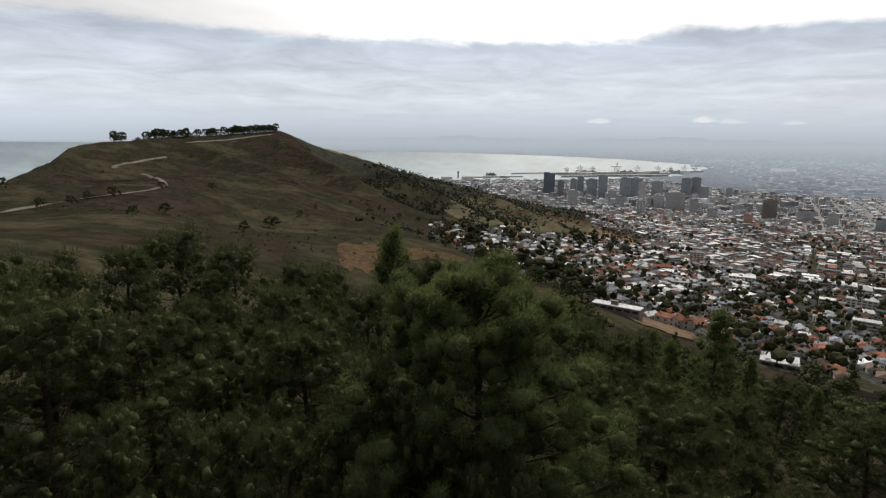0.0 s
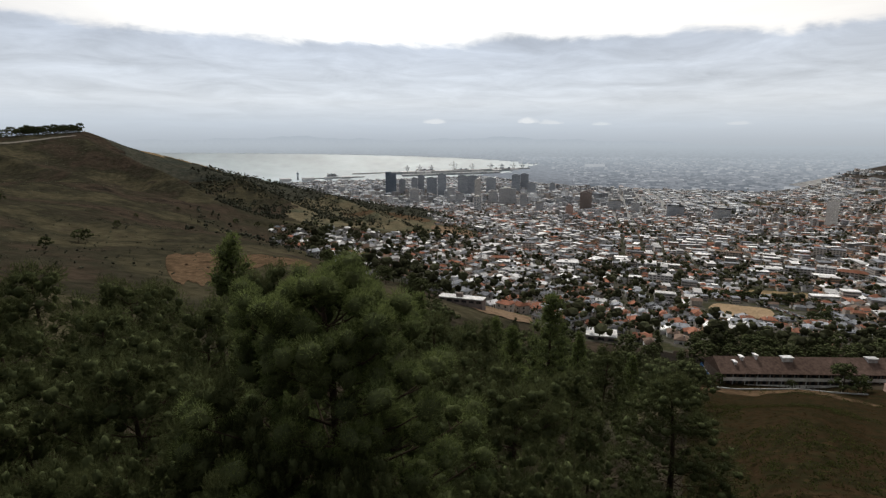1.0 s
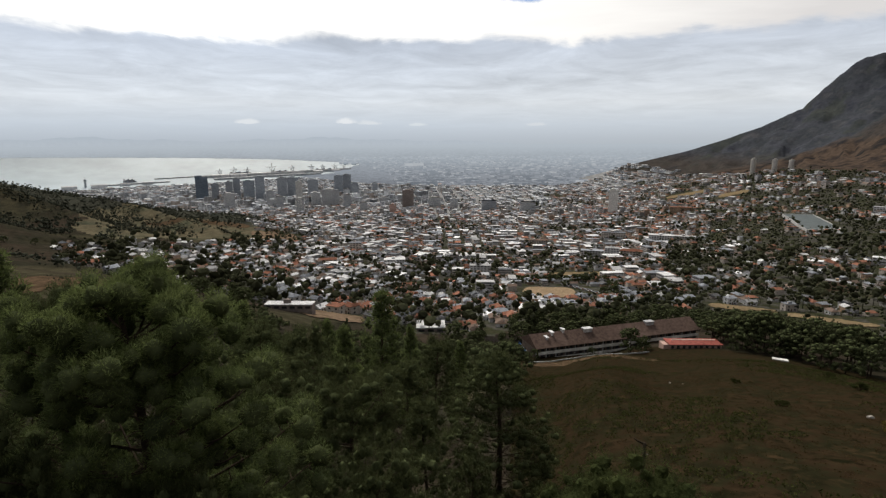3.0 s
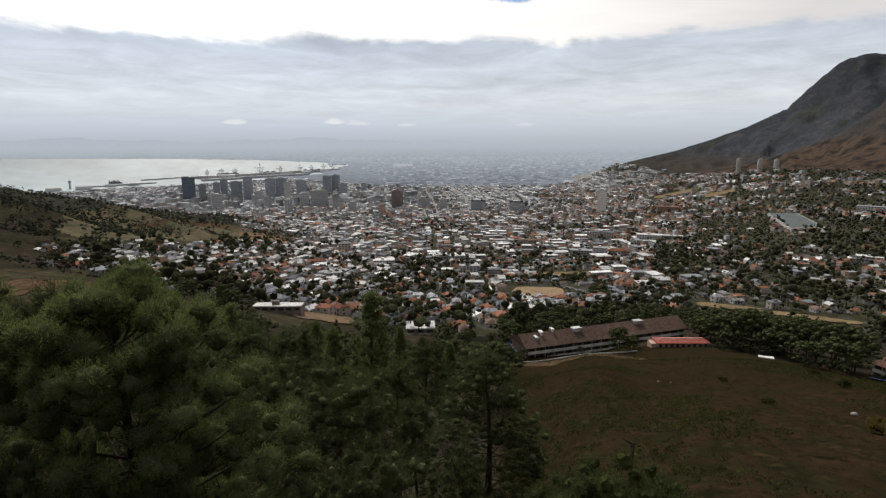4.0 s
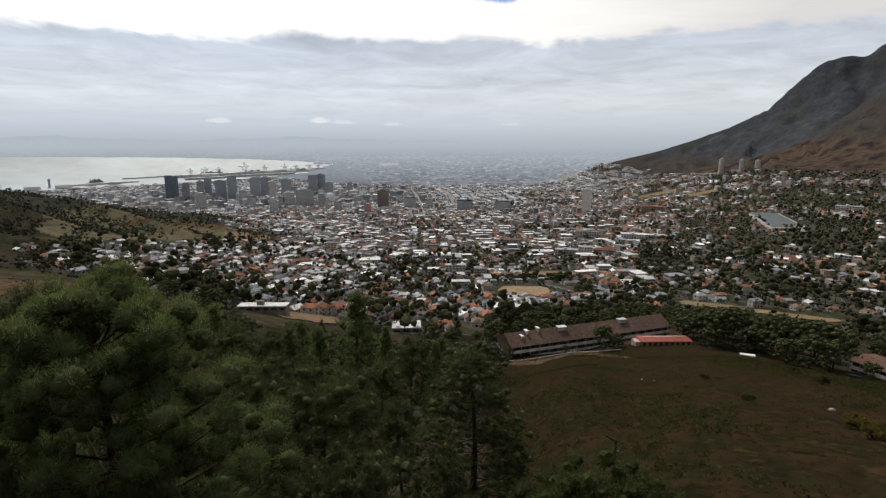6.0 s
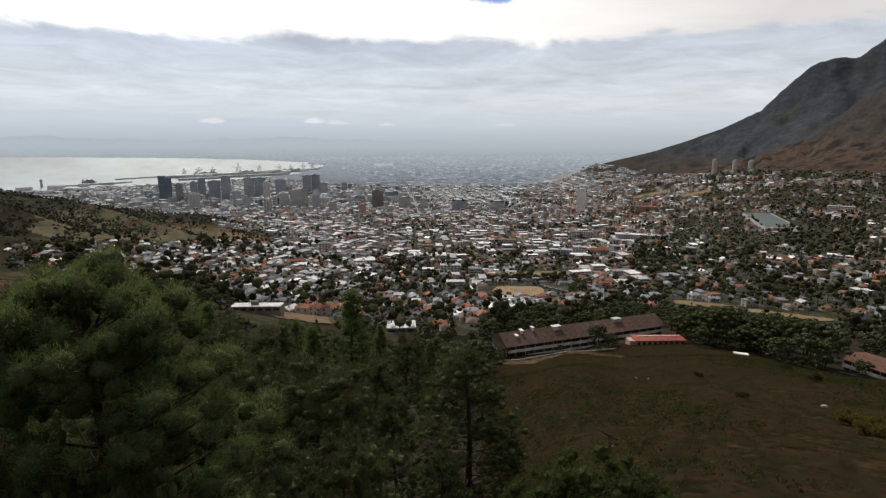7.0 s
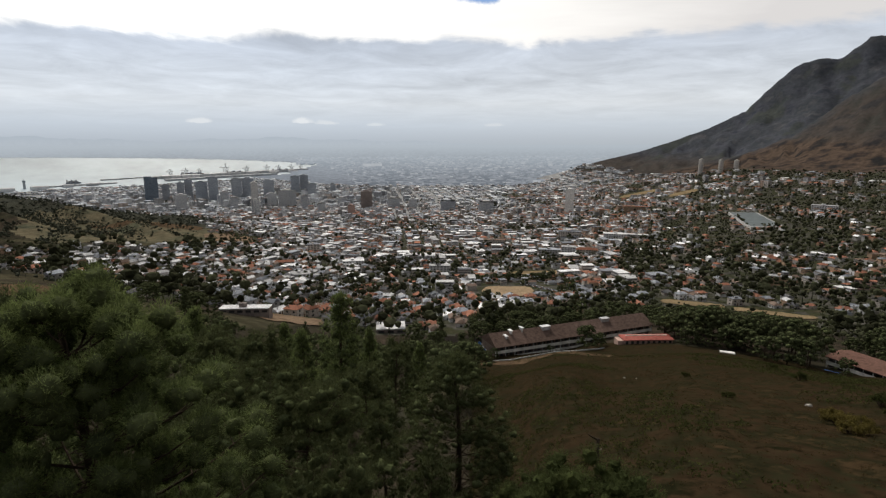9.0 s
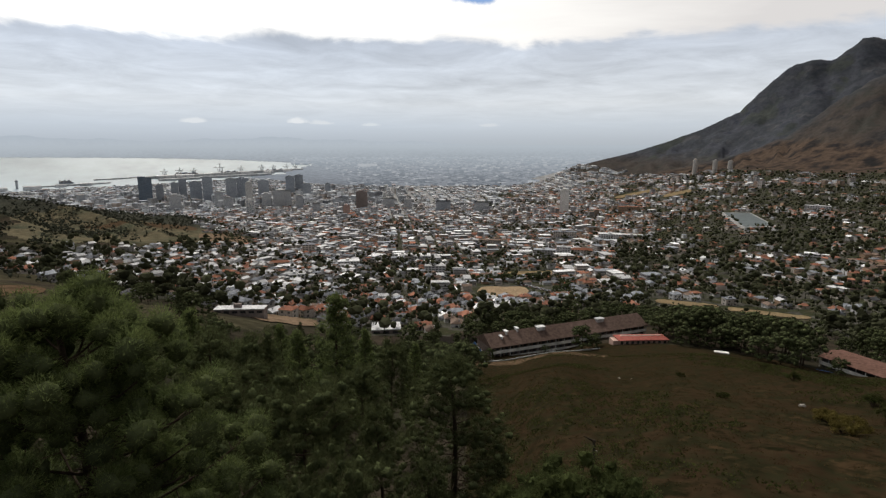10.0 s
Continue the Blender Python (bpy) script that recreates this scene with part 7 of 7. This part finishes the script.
CAR_COL = ((W_WHITE, "white"), (R_GREY, "grey"), (R_TILE, "red"))
cars = [tagged(car(m_), f"{c} car parked beside the sports field", "car", "parked cars") for m_, c in CAR_COL]
k_ = 0
for row in (0, 1):
    for i in range(17):
        az = 47.0 + i * 0.22 + 0.25 * row
        dd = sight(az, -14.45 - 0.04 * i + 0.02 * row)
        c = cars[(i * 5 + row) % 3]
        m = Matrix.LocRotScale(stand(az, dd, -0.6), Euler((0, 0, radians(-az + 20))), None)
        if k_ < 3 and c.name not in used:
            used.add(c.name)
            c.matrix_basis = m
            k_ += 1
        else:
            copy_thing(c, m)

# ---- grass and shrubs of the meadow ----
mrng = np.random.default_rng(12)
M_TUFT = needle_material("dry_tufts", [(0.028, 0.030, 0.011), (0.062, 0.042, 0.020), (0.038, 0.036, 0.013)], 0.4)
M_BUSHLEAF = needle_material("bush_foliage", [(0.050, 0.064, 0.026), (0.086, 0.102, 0.038)], 0.35)
M_SHRUB = needle_material("meadow_shrub", [(0.036, 0.046, 0.016), (0.060, 0.062, 0.022)], 0.5)
n = 26000
ta = mrng.uniform(40, 86, n)
td = 38 + 190 * mrng.random(n) ** 0.8
tz = land_z(ta, td)
C = np.stack([np.sin(np.radians(ta)) * td, np.cos(np.radians(ta)) * td, tz], 1)
dens = ripple(C[:, 0], C[:, 1], 0.06, 2.2)
ok = mrng.random(n) < 0.55 + 0.4 * dens
C = C[ok]
V, F = blades(mrng, C, mrng.uniform(0.18, 0.6, len(C)), 12, 0.05, np.zeros((len(C), 3)), 0.6, 1.2)
me = np_mesh("grass_tufts", V, F)
me.materials.append(M_TUFT)
tagged(new("grass_tufts", me), "dry brown and olive tufts of the meadow", "grass", kind="stuff")
n = 5200
ta = mrng.uniform(42, 86, n)
td = 45 + 180 * mrng.random(n) ** 0.8
C = np.stack([np.sin(np.radians(ta)) * td, np.cos(np.radians(ta)) * td, land_z(ta, td) + 0.2], 1)
C = C[ripple(C[:, 0], C[:, 1], 0.05, 6.0) > -0.1]
V, F = blades(mrng, C, mrng.uniform(0.35, 1.2, len(C)), 22, 0.13, np.zeros((len(C), 3)), 0.6, 0.6)
me = np_mesh("low_shrubs", V, F)
me.materials.append(M_SHRUB)
tagged(new("low_shrubs", me), "low olive shrubs scattered over the meadow", "shrubs", kind="stuff")


def shrub(seed, az, d, r, label, leaf, tall=1.0):
    """A bush of several stems and leafy clumps."""
    rng = np.random.default_rng(seed)
    o = thing("shrub", stand(az, d, 0.1))
    k = 16
    th = rng.uniform(0, 6.28, k)
    rr = r * np.sqrt(rng.random(k))
    C = np.stack([np.cos(th) * rr, np.sin(th) * rr, r * (0.55 + 0.55 * (1 - (rr / r) ** 2)) * rng.uniform(0.6, 1.1, k)], 1)
    C[:, 2] *= tall
    V, F = [], []
    for c in C:
        tube([(0, 0, -0.2), tuple(c * 0.5 + (0, 0, 0.1)), tuple(c)], [0.06, 0.04, 0.015], 4, V, F)
    part("stem", np_mesh("stem", V, F), M_BARK, o)
    rad = rng.uniform(0.3, 0.48, k) * r
    V, F = blades(rng, C, rad, 170, 0.03, C / (np.linalg.norm(C, axis=1)[:, None] + 0.01))
    iv, jf = FORM[2]
    core = C[:, None] + iv[None] * (rad[:, None] * rng.uniform(0.3, 0.5, (k, len(iv))))[:, :, None]
    jf = (np.arange(k)[:, None, None] * len(iv) + jf[None]).reshape(-1, 3) + len(V)
    part("foliage", np_mesh("foliage", np.concatenate([V, core.reshape(-1, 3)]), np.concatenate([F, jf])), leaf, o)
    return tagged(o, label, "shrub", "shrubs of the meadow")


for i, (az, d, r, tall) in enumerate(((52.2, 37, 2.5, 1.75), (54.4, 36, 2.7, 1.6), (57.6, 36, 2.5, 1.35), (59.6, 37, 2.2, 1.1), (49.0, 38, 2.4, 1.5), (55.6, 34, 2.2, 1.2), (47.0, 40, 2.0, 1.3), (50.6, 35, 2.2, 1.5))):
    shrub(90 + i, az, d, r * 1.15, "dense green bush at the meadow's foot", M_BUSHLEAF, tall)
M_GOLD = needle_material("golden_shrub", [(0.10, 0.085, 0.025), (0.14, 0.11, 0.035)], 0.4)
for i, (az, el, r) in enumerate(((76.8, -23.4, 1.6), (77.8, -23.8, 1.7), (76.0, -23.2, 1.3), (78.6, -23.4, 1.4), (71.2, -19.9, 1.2), (73.5, -20.5, 1.3), (79.5, -21.2, 1.6), (81, -22, 1.7), (64.0, -22.0, 0.9), (68, -23.2, 0.9))):
    shrub(120 + i, az, sight(az, el), r, "yellowish bush on the dry meadow", M_GOLD if i < 4 else M_SHRUB)
